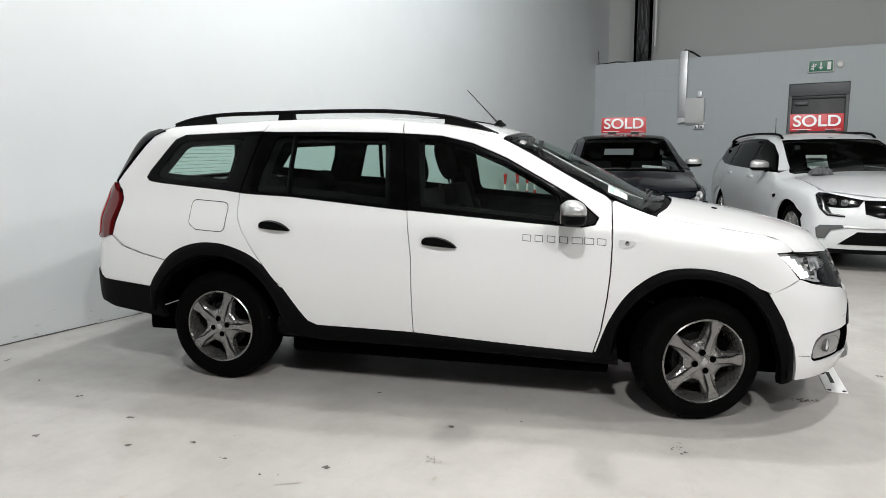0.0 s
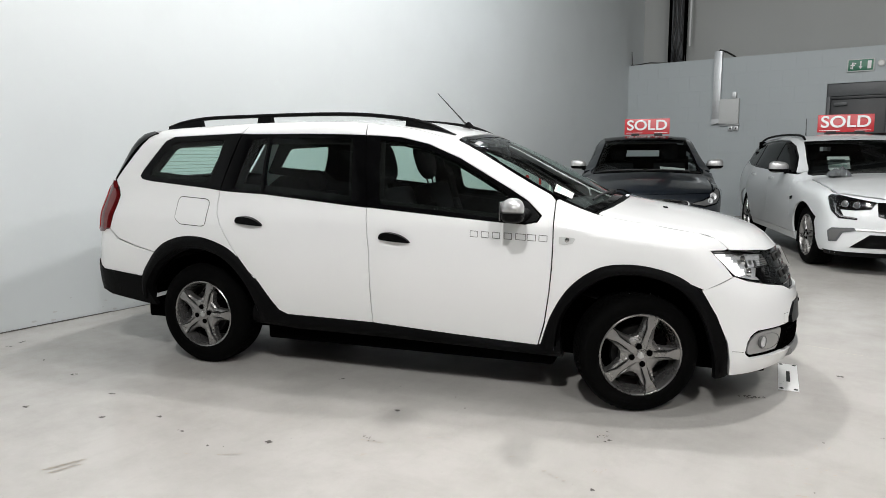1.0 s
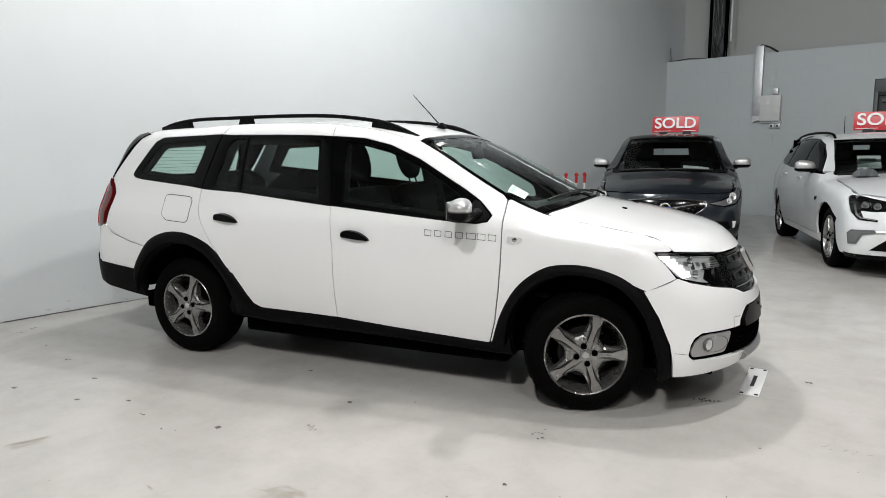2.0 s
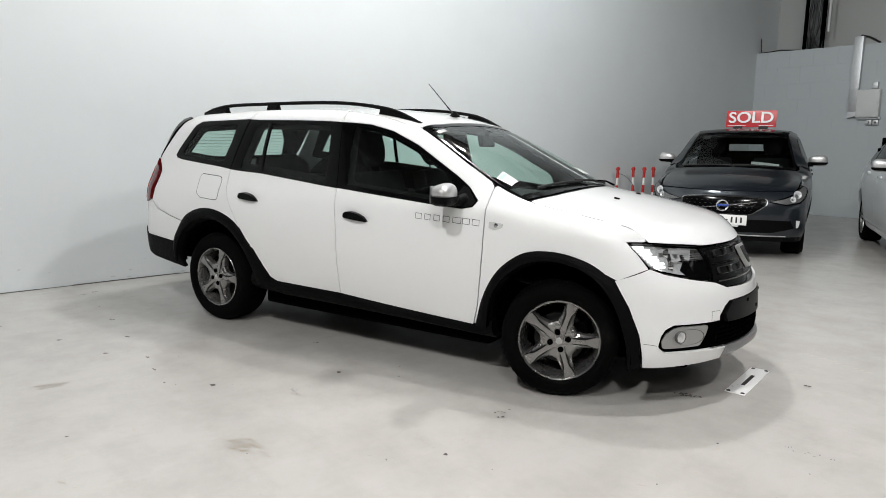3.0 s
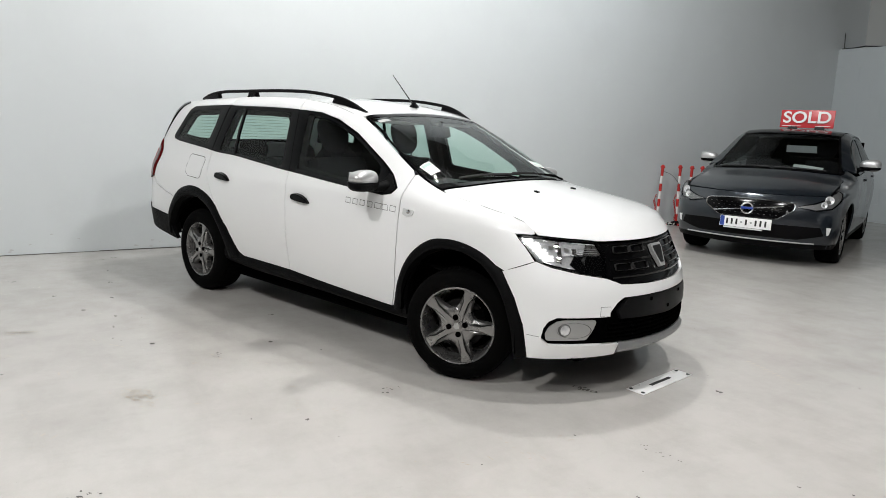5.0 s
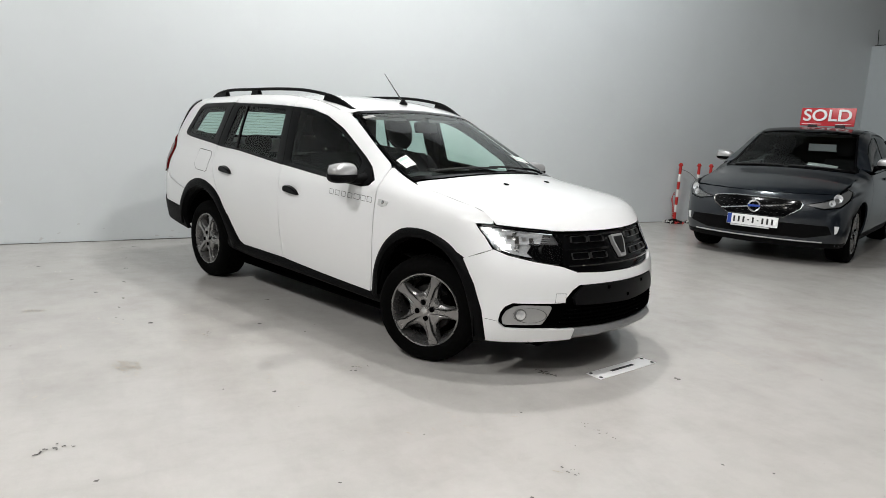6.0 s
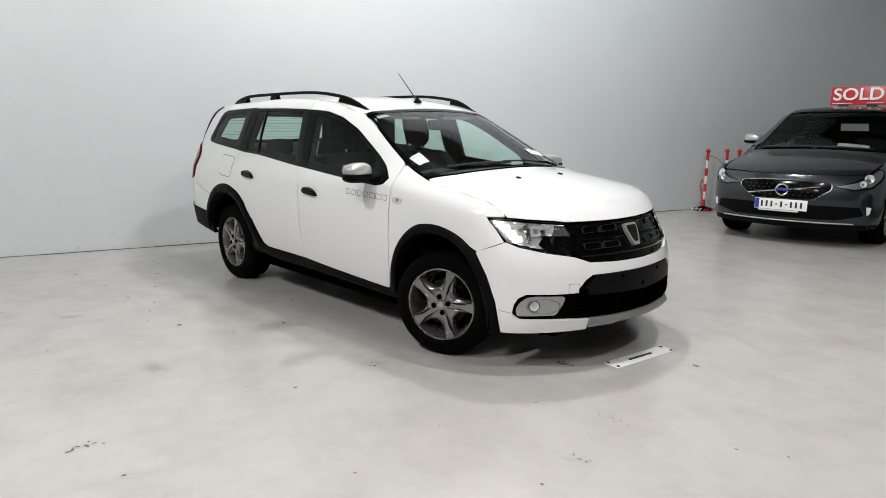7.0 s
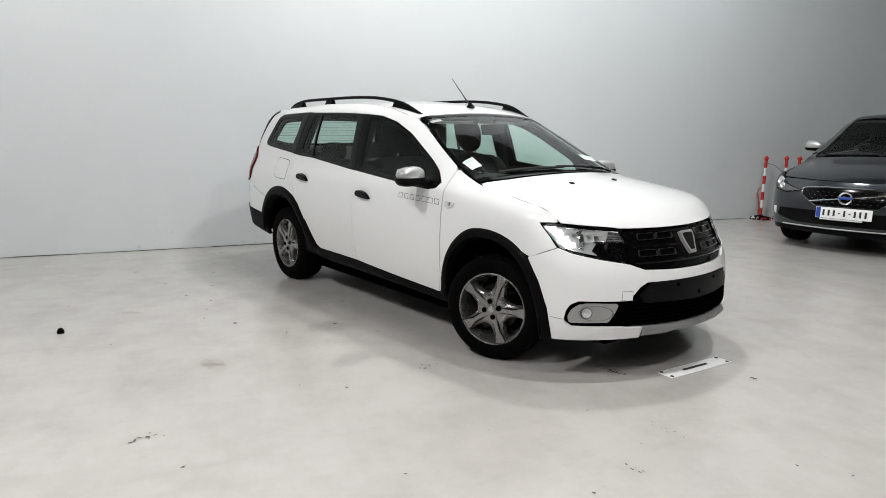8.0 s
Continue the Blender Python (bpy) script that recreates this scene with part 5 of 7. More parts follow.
def glass_patch(name, x0, x1, y0, y1, mat, label, bars=()):
    pts = [(x0, y0), (x1, y0), (x1, y1), (x0, y1)]
    st = panel(name, [pts], "top", mat, mcv, shell, off=-.0045, skirt=.001, step=.04, label=label)
    for f, g, mm in bars:
        xx = x0 + (x1 - x0) * f
        panel("print_bar", [[(xx, y0 + .008), (xx + (x1 - x0) * g, y0 + .008), (xx + (x1 - x0) * g, y1 - .01), (xx, y1 - .01)]], "top", mm, st, shell, off=-.0038, skirt=0, step=.05)


glass_patch("windscreen_disc", .855, .950, -.630, -.550, M_PAPER, "white paper disc holder behind the glass", ((.1, .22, M_TEAL), (.6, .06, M_TEAL)))
glass_patch("windscreen_sticker", .885, .950, .405, .545, M_PAPER, "white paper sticker behind the glass", ((.15, .2, M_TEAL), (.6, .15, M_TEAL)))
glass_patch("windscreen_tint_sticker", .385, .415, -.53, -.44, M_FOG, "small pale blue sticker at the top of the glass")

# rain drops on the near side windows and the lower corner of the windscreen
random.seed(21)


def drops(name, view, inside, span, count, size):
    bm = bmesh.new()
    (a0, a1), (b0, b1) = span
    uv = []
    while len(uv) < count:
        q = (random.uniform(a0, a1), random.uniform(b0, b1))
        if inside(*q):
            uv.append(q)
    uv = np.array(uv)
    places = shell.at(view, uv[:, 0], uv[:, 1], -.0055)
    for p, n in zip(places, shell.normal(places)):
        p, n = Vector(p), Vector(n)
        r = random.uniform(*size) * (1.6 if random.random() < .08 else 1)
        t = n.orthogonal().normalized()
        w = n.cross(t)
        ring = [bm.verts.new(p + r * (math.cos(k * math.pi / 3) * t + math.sin(k * math.pi / 3) * w)) for k in range(6)]
        top = bm.verts.new(p + n * r * .7)
        for k in range(6):
            bm.faces.new((ring[k], ring[(k + 1) % 6], top))
    tagged(put(name, bm, M_DROP, mcv, "scattered rain drops on the glass"), kind="stuff")


def within(poly):
    def test(x, y):
        got = False
        for i in range(len(poly)):
            (x0, y0), (x1, y1) = poly[i - 1], poly[i]
            if (y0 > y) != (y1 > y) and x < (x1 - x0) * (y - y0) / (y1 - y0) + x0:
                got = not got
        return got
    return test


drops("water_drops", "side", within(F_GLASS), ((-.13, .63), (.97, 1.385)), 620, (.0006, .0014))
drops("water_drops", "side", within(R_GLASS), ((-1.06, -.27), (1.03, 1.40)), 620, (.0006, .0014))
drops("water_drops", "top", within([(.40, -.60), (.62, -.60), (1.06, -.655), (1.09, -.55), (1.02, -.50), (.80, -.54), (.55, -.51)]), ((.38, 1.1), (-.66, -.48)), 1100, (.0006, .0016))
# ---- the two sold cars at the end wall ----
def arc(cx, r, z, a0, a1, n=9, cz=.32):
    return [(cx + r * math.cos(math.radians(a0 + (a1 - a0) * k / n)), cz + r * math.sin(math.radians(a0 + (a1 - a0) * k / n))) for k in range(n + 1)]


def side_body(car, sh, paint, d, side, glass):
    """Wing, doors, quarter, windows of one side. d: the numbers of this model."""
    fx, rx, r, sill = d["front_axle"], d["rear_axle"], d["arch"], d["sill"]
    top_at = lambda x, y: (x, float(sh.at("top", np.array([x]), np.array([y]))[0, 2]))
    ins = lambda p: inset(p, .002)
    d["pillar_foot"] = (.86, top_at(.86, .695)[1] - .004)
    d["glass_tip"] = (.78, min(1.0, top_at(.78, .69)[1] - .02))
    cant_line = [top_at(x, d["cant"]) for x in d["roof_x"]]
    belt = d["belt"]
    wtop = d["wtop"]
    a, b, c, e = d["door_front"], d["door_mid"], d["door_back"], d["tail_x"]
    bz = lambda x: float(np.interp(x, [p[0] for p in belt], [p[1] for p in belt]))
    bonnet_edge = [top_at(x, y) for x, y in d["bonnet_side"]]
    wing = [(fx - r * .99, sill)] + [(a, sill), (a, bz(a))] + [d["pillar_foot"]] + bonnet_edge + d["wing_nose"] + arc(fx, r, sill, 50, 180)
    panel("front_wing", [ins(wing)], "side", paint, car, sh, side=side, step=.06)
    fd = panel("front_door", [ins([(b, sill), (a, sill), (a, bz(a)), (b, bz(b))])], "side", paint, car, sh, side=side, step=.06)
    rd = panel("rear_door", [ins([(rx + r * 1.0, sill), (b, sill), (b, bz(b)), (c, bz(c))] + arc(rx, r, sill, 75, 0, 6)[:-1])], "side", paint, car, sh, side=side, step=.06)
    q = [(c, bz(c))] + [p for p in belt[::-1] if p[0] < c] + d["quarter"] + arc(rx, r, sill, 175, 80, 8)
    panel("rear_quarter", [ins(q)], "side", paint, car, sh, side=side, step=.06)
    up = [d["pillar_foot"]] + [top_at(x, y) for x, y in d["pillar"][::-1] if x < d["pillar_foot"][0] - .05 and x > cant_line[0][0] + .02] + cant_line + d["c_pillar"] + [d["window_tail"]] + wtop + [d["glass_tip"]]
    panel("roof_side", [up], "side", paint, car, sh, side=side, step=.06)
    win = [d["window_tail"]] + wtop + [d["glass_tip"]] + [p for p in belt[::-1] if d["window_tail"][0] < p[0] < d["glass_tip"][0]]
    pn = panel("side_windows", [win], "side", M_GLOSS, car, sh, off=-.012, skirt=0, side=side, step=.06, label="dark tinted side windows")
    for x0, x1 in d["panes"]:
        zt = lambda x: float(np.interp(x, [p[0] for p in wtop], [p[1] for p in wtop])) - .03
        xs = np.linspace(x0, x1, 6)
        pane = [(x, bz(x) + .02) for x in xs] + [(x, max(zt(x), bz(x) + .025)) for x in xs[::-1]]
        panel("window_pane", [pane], "side", glass, pn, sh, off=-.006, skirt=0, side=side, step=.08)
    panel("sill", [[(rx + r, sill - .005), (fx - r, sill - .005), (fx - r, sill - .09), (rx + r, sill - .08)]], "side", d["sill_mat"], car, sh, off=-.004, skirt=.04, side=side, step=.08)
    for x in d["handles"]:
        y = float(sh.at("side", np.array([x]), np.array([bz(x) - .09]))[0, 1])
        bm = bmesh.new()
        box(bm, x - .10, x + .08, y - .022, y + .01, bz(x) - .108, bz(x) - .078, .009)
        if side < 0:
            for v in bm.verts:
                v.co.y = -v.co.y
            bmesh.ops.reverse_faces(bm, faces=bm.faces[:])
        put("handle", bm, d["handle_mat"], fd if x > b else rd)
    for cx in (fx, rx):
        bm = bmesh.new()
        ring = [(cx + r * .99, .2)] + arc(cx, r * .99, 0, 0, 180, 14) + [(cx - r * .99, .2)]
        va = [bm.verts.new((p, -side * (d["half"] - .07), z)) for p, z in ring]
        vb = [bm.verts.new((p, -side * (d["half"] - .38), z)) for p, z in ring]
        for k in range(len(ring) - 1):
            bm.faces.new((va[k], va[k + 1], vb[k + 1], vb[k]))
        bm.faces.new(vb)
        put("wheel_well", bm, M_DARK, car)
        wheel("wheel", Matrix.Translation((cx, -side * (d["half"] - .06), .325)) @ pose(0, 0, 0, 90 if side > 0 else -90, 0, 0), car, "thin", r=.322, rim=.228, width=.21, spokes=d["spokes"], label="black tyre on a silver multi-spoke alloy wheel")


def mirror_of(car, x, y, z, cover, base):
    for s in (1, -1):
        bm = bmesh.new()
        bmesh.ops.create_uvsphere(bm, u_segments=20, v_segments=12, radius=1)
        for v in bm.verts:
            p = v.co
            k = (abs(p.x) ** 2.8 + abs(p.y) ** 2.8 + abs(p.z) ** 2.8) ** (1 / 2.8)
            v.co = (x + p.x / k * .07, s * -(y + p.y / k * .11), z + p.z / k * (.070 + .012 * p.y))
        ob = put("door_mirror", bm, cover, car, "door mirror with a silver cover")
        bm = bmesh.new()
        tube(bm, [(x + .01, s * -(y - .06), z - .05), (x + .03, s * -(y - .14), z - .06), (x + .04, s * -(y - .19), z - .05)], [.03, .025, .03])
        put("mirror_arm", bm, base, ob)
        bm = bmesh.new()
        bmesh.ops.create_uvsphere(bm, u_segments=20, v_segments=12, radius=1)
        for v in bm.verts:
            p = v.co
            k = (abs(p.x) ** 2.8 + abs(p.y) ** 2.8 + abs(p.z) ** 2.8) ** (1 / 2.8)
            v.co = (x + p.x / k * .073, s * -(y + p.y / k * .112), z - .022 + min(p.z / k, 0) * .044)
        put("mirror_base", bm, base, ob)


def top_body(car, sh, paint, d, glass):
    pil, base, front = d["pillar"], d["ws_base"], d["ws_top"]
    ws = pil + base + [(x, -y) for x, y in base[-2::-1]] + [(x, -y) for x, y in pil[::-1]] + [(x, y) for x, y in front]
    ring_of(sh, ws, [(x + (.03 if x < pil[0][0] + .03 else (-.05 if x > pil[-1][0] else 0)), y * .96) for x, y in ws], "windscreen_border", M_GLOSS, car, offs=(-.003, -.005), view="top", gap=.08)
    panel("windscreen", [ws], "top", glass, car, sh, off=-.007, skirt=0, step=.08)
    c = d["cant"]
    rf = [(x, -c) for x in d["roof_x"][::-1]]
    roof = rf + [(x, y) for x, y in front[::-1]] + [(x, -y) for x, y in rf[::-1]] + [(rf[0][0] - .06, 0)]
    panel("roof", [roof], "top", d.get("roof_paint", paint), car, sh, step=.08)
    bs = d["bonnet_side"]
    nose_pts = [tuple(sh.at("nose", np.array([t]), np.array([z]))[0][:2]) for t, z in d["bonnet_nose"]]
    back = [(x + .04, y) for x, y in base]
    bon = [(x, y) for x, y in back] + [(x, -y) for x, y in back[-2::-1]] + [(x, -y) for x, y in bs[1:]] + [(x, -y) for x, y in nose_pts] + [(x, y) for x, y in nose_pts[-2::-1]] + [(x, y) for x, y in bs[:0:-1]]
    panel("bonnet", [bon], "top", paint, car, sh, step=.06)
    band("cowl", base, [(x + .045, y) for x, y in base], "top", M_PLASTIC, car, sh, offs=(-.012, -.02), skirt=.03)
    band("cowl", [(x, -y) for x, y in base], [(x + .045, -y) for x, y in base], "top", M_PLASTIC, car, sh, offs=(-.012, -.02), skirt=.03)
    panel("headlining", [[(x, y * .92) for x, y in roof]], "top", M_TRIM, car, sh, off=-.04, skirt=0, step=.1)
    boxed("floor_pan", (d["rear_axle"] - .7, d["front_axle"] + .6, -.5, .5, .2, .34), M_DARK, car, .02)
    boxed("floor_pan_side", (d["rear_axle"] + .42, d["front_axle"] - .42, -.78, .78, .2, .34), M_DARK, car, .02)
    boxed("engine_block", (1.1, 1.9, -.45, .45, .3, .62), M_DARK, car, .04)
    boxed("dashboard", (.55, .98, -.68, .68, .55, .93), M_TRIM, car, .06)
    for y in (-.37, .37):
        seat(-.05, y, car)
    back_x = d["back_x"]
    boxed("rear_bulkhead", (back_x - .04, back_x, -.74, .74, .5, d["back_sill"]), M_DARK, car, .01)
    boxed("rear_header", (back_x - .04, back_x, -.56, .56, d["back_head"], d["back_head"] + .10), M_DARK, car, .01)
    for y in (-.50, .50):
        boxed("rear_pillar", (back_x - .04, back_x, y - .20, y + .22, d["back_sill"] - .02, d["back_head"] + .08) if y < 0 else (back_x - .04, back_x, y - .22, y + .20, d["back_sill"] - .02, d["back_head"] + .08), M_DARK, car, .01)
    st = seat(-1.0, 0, car, wide=1.25, head=False, back_h=.5)


def sold_sign(car_m, x, y, z, turn, label):
    """A red board on a bent foot that stands on a roof."""
    sg = thing("sold_sign", car_m @ pose(x, y, z, 0, 0, turn), label, "sign", "sold signs")
    bm = bmesh.new()
    box(bm, -.010, .010, -.335, .335, .035, .275, .003)
    bmesh.ops.transform(bm, matrix=pose(0, 0, 0, 0, -6, 0), verts=bm.verts[:])
    board = put("board", bm, M_SIGN, sg)
    words("SOLD", .205, M_LETTER, board, pose(.010, 0, .168, 0, -6, 0) @ pose(0, 0, 0, 90, 0, 90) @ Matrix.Diagonal((1.17, 1.06, 1, 1)), .002, "white capital letters")
    for y0, y1 in ((-.31, -.06), (.11, .30)):
        bm = bmesh.new()
        box(bm, .0155, .0172, y0, y1, .054, .061, 0, pose(0, 0, 0, 0, -6, 0))
        put("print_bar", bm, M_LETTER, board)
    for yy in (-.17, .17):
        bm = bmesh.new()
        box(bm, -.07, .05, yy - .07, yy + .07, 0, .012, .004)
        box(bm, -.012, .012, yy - .06, yy + .06, .01, .05, .003)
        put("foot", bm, M_INK, sg)
    return sg


def number_plate(parent, m, w=.52, h=.111):
    bm = bmesh.new()
    box(bm, -w / 2, w / 2, -h / 2, h / 2, 0, .008, .002)
    pl = put("number_plate", bm, M_LETTER, parent, "white number plate with a blue band")
    boxed("plate_strip", (-w * .42, w * .34, -h / 2 - .018, -h / 2 - .003, -.002, .006), M_BOX, pl, .001)
    pl.matrix_basis = m
    bm = bmesh.new()
    box(bm, -w / 2 + .003, -w / 2 + .046, -h / 2 + .003, h / 2 - .003, .008, .0095)
    put("blue_band", bm, M_BLUE, pl)
    for k in range(9):
        x = -w / 2 + .075 + k * .0485
        bm = bmesh.new()
        hh = .031 if k not in (3, 5) else .006
        box(bm, x - .0095, x + .0095, -hh, hh, .008, .0095)
        put("character_bar", bm, M_INK, pl)
    return pl


# dark grey hatchback, nose towards the camera
HB_M = Matrix.Translation((.932, 6.69, 0)) @ pose(0, 0, 0, 0, 0, -85) @ Matrix.Scale(1.035, 4)
hb = thing("hatchback", HB_M, "dark grey five-door hatchback with silver mirrors and a sold sign", "car")
hbs = Shell(
    section=[(.15, .80), (.3, .85), (.5, .885), (.7, .895), (.82, .888), (.92, .868), (1.0, .85), (1.2, .765), (1.4, .675), (1.5, .625)],
    plan=[(-2.3, -.25), (-1.9, -.08), (-1.3, -.01), (0, 0), (.8, 0), (1.3, -.01), (1.7, -.04), (1.95, -.075), (2.2, -.15)],
    tumble=[(-2.2, -.12), (-1.2, -.02), (0, 0), (.4, -.05), (.9, -.11), (2, -.2)],
    front=[(.1, 2.04), (.2, 2.13), (.35, 2.18), (.5, 2.2), (.62, 2.185), (.72, 2.14), (.8, 2.09), (1.0, 2.05), (1.6, 2.0)],
    rear=[(.1, -2.0), (.4, -2.15), (.7, -2.15), (1.0, -2.08), (1.3, -1.8), (1.6, -1.5)],
    top=[(-2.3, .95), (-1.9, 1.21), (-1.5, 1.40), (-1.0, 1.485), (-.4, 1.51), (0, 1.49), (.2, 1.445), (.5, 1.29), (.9, 1.07), (1.05, 1.01), (1.3, .955), (1.6, .905), (1.9, .835), (2.1, .76), (2.25, .65)],
    crown=[(-2.2, .14), (-.3, .10), (.4, .12), (1, .12), (1.6, .10), (2.2, .10)], belt=.98, bow=(.30, .28), low=.03)
HB = dict(front_axle=1.32, rear_axle=-1.327, arch=.365, sill=.30, half=.89, cant=.565, roof_x=[.16, 0, -.3, -.6, -.9, -1.2, -1.45],
          belt=[(-1.55, 1.06), (-1.1, 1.03), (-.2, 1.0), (.5, .975), (.8, .965), (.95, .96)], wtop=[(-1.35, 1.31), (-1.0, 1.40), (-.5, 1.44), (-.1, 1.43), (.2, 1.35), (.5, 1.19)],
          glass_tip=(.78, 1.0), pillar_foot=(.86, 1.02), door_front=.86, door_mid=-.15, door_back=-.98, tail_x=-2.1,
          bonnet_side=[(.95, .72), (1.2, .75), (1.5, .755), (1.75, .74), (1.88, .72)], wing_nose=[(1.95, .74), (1.90, .64), (1.72, .50)],
          quarter=[(-1.95, 1.05), (-2.05, .8), (-2.05, .4), (-1.75, .33)], window_tail=(-1.55, 1.10), c_pillar=[(-1.62, 1.25), (-1.75, 1.12)],
          panes=[(.72, -.10), (-.18, -.95), (-1.0, -1.42)], sill_mat=M_PLASTIC, handles=(.0, -.85), handle_mat=M_GREY, spokes=10,
          pillar=[tuple(q) for q in curve([(.16, .555), (.4, .60), (.65, .65), (.95, .705)], 5)], ws_base=[(.97, .69), (1.03, .45), (1.06, .2), (1.065, 0)], ws_top=[(.20, -.4), (.225, 0), (.20, .4)])
HB["bonnet_nose"] = [(hbs.turn(1.92, .70), .775), (hbs.turn(2.02, .55), .770), (hbs.turn(2.08, .35), .765), (hbs.turn(2.12, .15), .762), (0, .762)]
for side in (1, -1):
    side_body(hb, hbs, M_GREY, HB, side, G_DARK)
HB.update(roof_paint=M_GLOSS, back_x=-1.20, back_sill=1.19, back_head=1.29)
top_body(hb, hbs, M_GREY, HB, G_SHADE)
mirror_of(hb, .40, .935, 1.09, M_SATIN, M_PLASTIC)


def hn(y, z, x=2.1):
    return (hbs.turn(x, y), z)


bump = [hn(-.87, .62, 1.72), hn(-.78, .72, 1.90), hn(-.70, .765, 1.95), hn(-.35, .758, 2.08), hn(0, .755), hn(.35, .758, 2.08), hn(.70, .765, 1.95), hn(.78, .72, 1.90), hn(.87, .62, 1.72), hn(.87, .40, 1.70), hn(.85, .24, 1.72), hn(.6, .22, 1.95), hn(0, .22), hn(-.6, .22, 1.95), hn(-.85, .24, 1.72), hn(-.87, .40, 1.70)]
panel("front_bumper", [bump], "nose", M_GREY, hb, hbs, step=.05)
gr = rounded([hn(-.44, .675), hn(-.2, .692), hn(.2, .692), hn(.44, .675), hn(.425, .615), hn(.27, .512), hn(-.27, .512), hn(-.425, .615)], .05)
hb_grille = panel("grille", [gr], "nose", M_GLOSS, hb, hbs, off=.004, skirt=.01, step=.04, label="black radiator grille in a chrome frame")
a, b = fill(inset(gr, -.014), gr, .05)
band("grille_frame", a, b, "nose", M_CHROME, hb_grille, hbs, offs=(.004, .014, .006), skirt=.01, closed=True)
for k in range(4):
    z = .545 + .034 * k
    w = .26 + .034 * k
    for t in np.arange(-w, w + .01, .052):
        band("grille_stud", [(t - .008, z), (t + .008, z)], [(t - .008, z + .005), (t + .008, z + .005)], "nose", M_SLOT, hb_grille, hbs, offs=(.005, .010, .005), skirt=.004)
band("grille_diagonal", [(t, .590 + .16 * t) for t in np.linspace(-.32, .32, 13)], [(t, .604 + .16 * t) for t in np.linspace(-.32, .32, 13)], "nose", M_CHROME, hb_grille, hbs, offs=(.008, .014, .008), skirt=.01)
bm = bmesh.new()
p = hbs.at("nose", np.array([0.0]), np.array([.600]), .014)[0]
lathe(bm, [(.048, 0), (.060, .008), (.066, .004), (.066, -.01)], 30, Matrix.Translation(p) @ pose(0, 0, 0, 0, 84, 0))
bd2 = put("badge", bm, M_CHROME, hb_grille, "round chrome ring badge")
bm = bmesh.new()
box(bm, -.012, .012, -.062, .062, 0, .010, .002, Matrix.Translation(p) @ pose(0, 0, 0, 0, 84, 0))
put("badge_bar", bm, M_BLUE, bd2)
p = hbs.at("nose", np.array([0.0]), np.array([.442]), .014)[0]
number_plate(hb, Matrix.Translation(p) @ pose(0, 0, 0, 0, 0, 90) @ pose(0, 0, 0, 86, 0, 0))
panel("lower_intake", [[hn(-.66, .445, 1.98), hn(-.45, .452), hn(.45, .452), hn(.66, .445, 1.98), hn(.70, .36, 1.95), hn(.50, .305), hn(-.50, .305), hn(-.70, .36, 1.95)]], "nose", M_PLASTIC, hb, hbs, off=.003, skirt=.008, step=.05, label="black lower air intake")
band("lip_trim", [(t, .262) for t in np.linspace(-.62, .62, 21)], [(t, .275) for t in np.linspace(-.62, .62, 21)], "nose", M_SATIN, hb, hbs, offs=(.004, .010, .004), skirt=.01)
panel("lip", [[hn(-.85, .262, 1.75), hn(-.5, .258, 2.02), hn(0, .258), hn(.5, .258, 2.02), hn(.85, .262, 1.75), hn(.82, .21, 1.75), hn(0, .20), hn(-.82, .21, 1.75)]], "nose", M_PLASTIC, hb, hbs, off=.002, skirt=.03, step=.06)
for s in (1, -1):
    ho = [(s * t, z) for t, z in (hn(-.44, .652, 2.08), hn(-.60, .700, 2.0), hn(-.72, .745, 1.95), hn(-.76, .800, 1.86), hn(-.80, .835, 1.74), hn(-.845, .80, 1.72), hn(-.83, .72, 1.82), hn(-.76, .640, 1.93), hn(-.62, .612, 2.02))]
    deep = inset(ho, .015)
    a, b = fill(ho, deep, .05)
    lampo = band("headlight", a, b, "nose", M_GLOSS, hb, hbs, offs=(.006, .006, -.02), skirt=0, closed=True, label="clear headlight with chrome bowls")
    panel("lamp_back", [deep], "nose", M_WELL, lampo, hbs, off=.003, skirt=0, step=.05)
    for y, z, r in ((-.735, .730, .042), (-.65, .680, .030)):
        p = hbs.at("nose", np.array([s * hbs.turn(1.93, y)]), np.array([z]), .0)[0]
        bm = bmesh.new()
        lathe(bm, [(0, 0), (r * .4, .002), (r * .85, .012), (r, .018), (r * 1.1, .014)], 20, Matrix.Translation(p) @ pose(0, 0, 0, 0, 0, -s * 28) @ pose(0, 0, 0, 0, 80, 0))
        put("lamp_bowl", bm, M_FACET, lampo)
    panel("lens", [ho], "nose", G_LENS, lampo, hbs, off=.024, skirt=.02, step=.05).visible_shadow = False
    panel("fog_lamp", [[(s * t, z) for t, z in (hn(-.715, .45, 1.95), hn(-.755, .445, 1.92), hn(-.75, .375, 1.93), hn(-.73, .365, 1.94))]], "nose", M_LETTER, hb, hbs, off=.008, skirt=.01, step=.03, label="small upright chrome daytime lamp")
panel("dash_paper", [[(.85, .18), (.92, .18), (.925, .50), (.855, .50)]], "top", M_PAPER, hb, hbs, off=-.02, skirt=0, step=.08, label="white paper strip behind the windscreen")
for y0, y1 in ((-.62, -.05), (.0, .55)):
    bm = bmesh.new()
    tube(bm, [(1.03 - .10 * abs(t), t, float(hbs.at("top", np.array([1.03 - .10 * abs(t)]), np.array([t]), .004)[0, 2])) for t in np.linspace(y0, y1, 8)], .008, 6)
    put("wiper", bm, M_CABLE, hb)
sold_sign(HB_M, -.52, .045, 1.497, -5, "red sold sign board standing on the dark grey car")

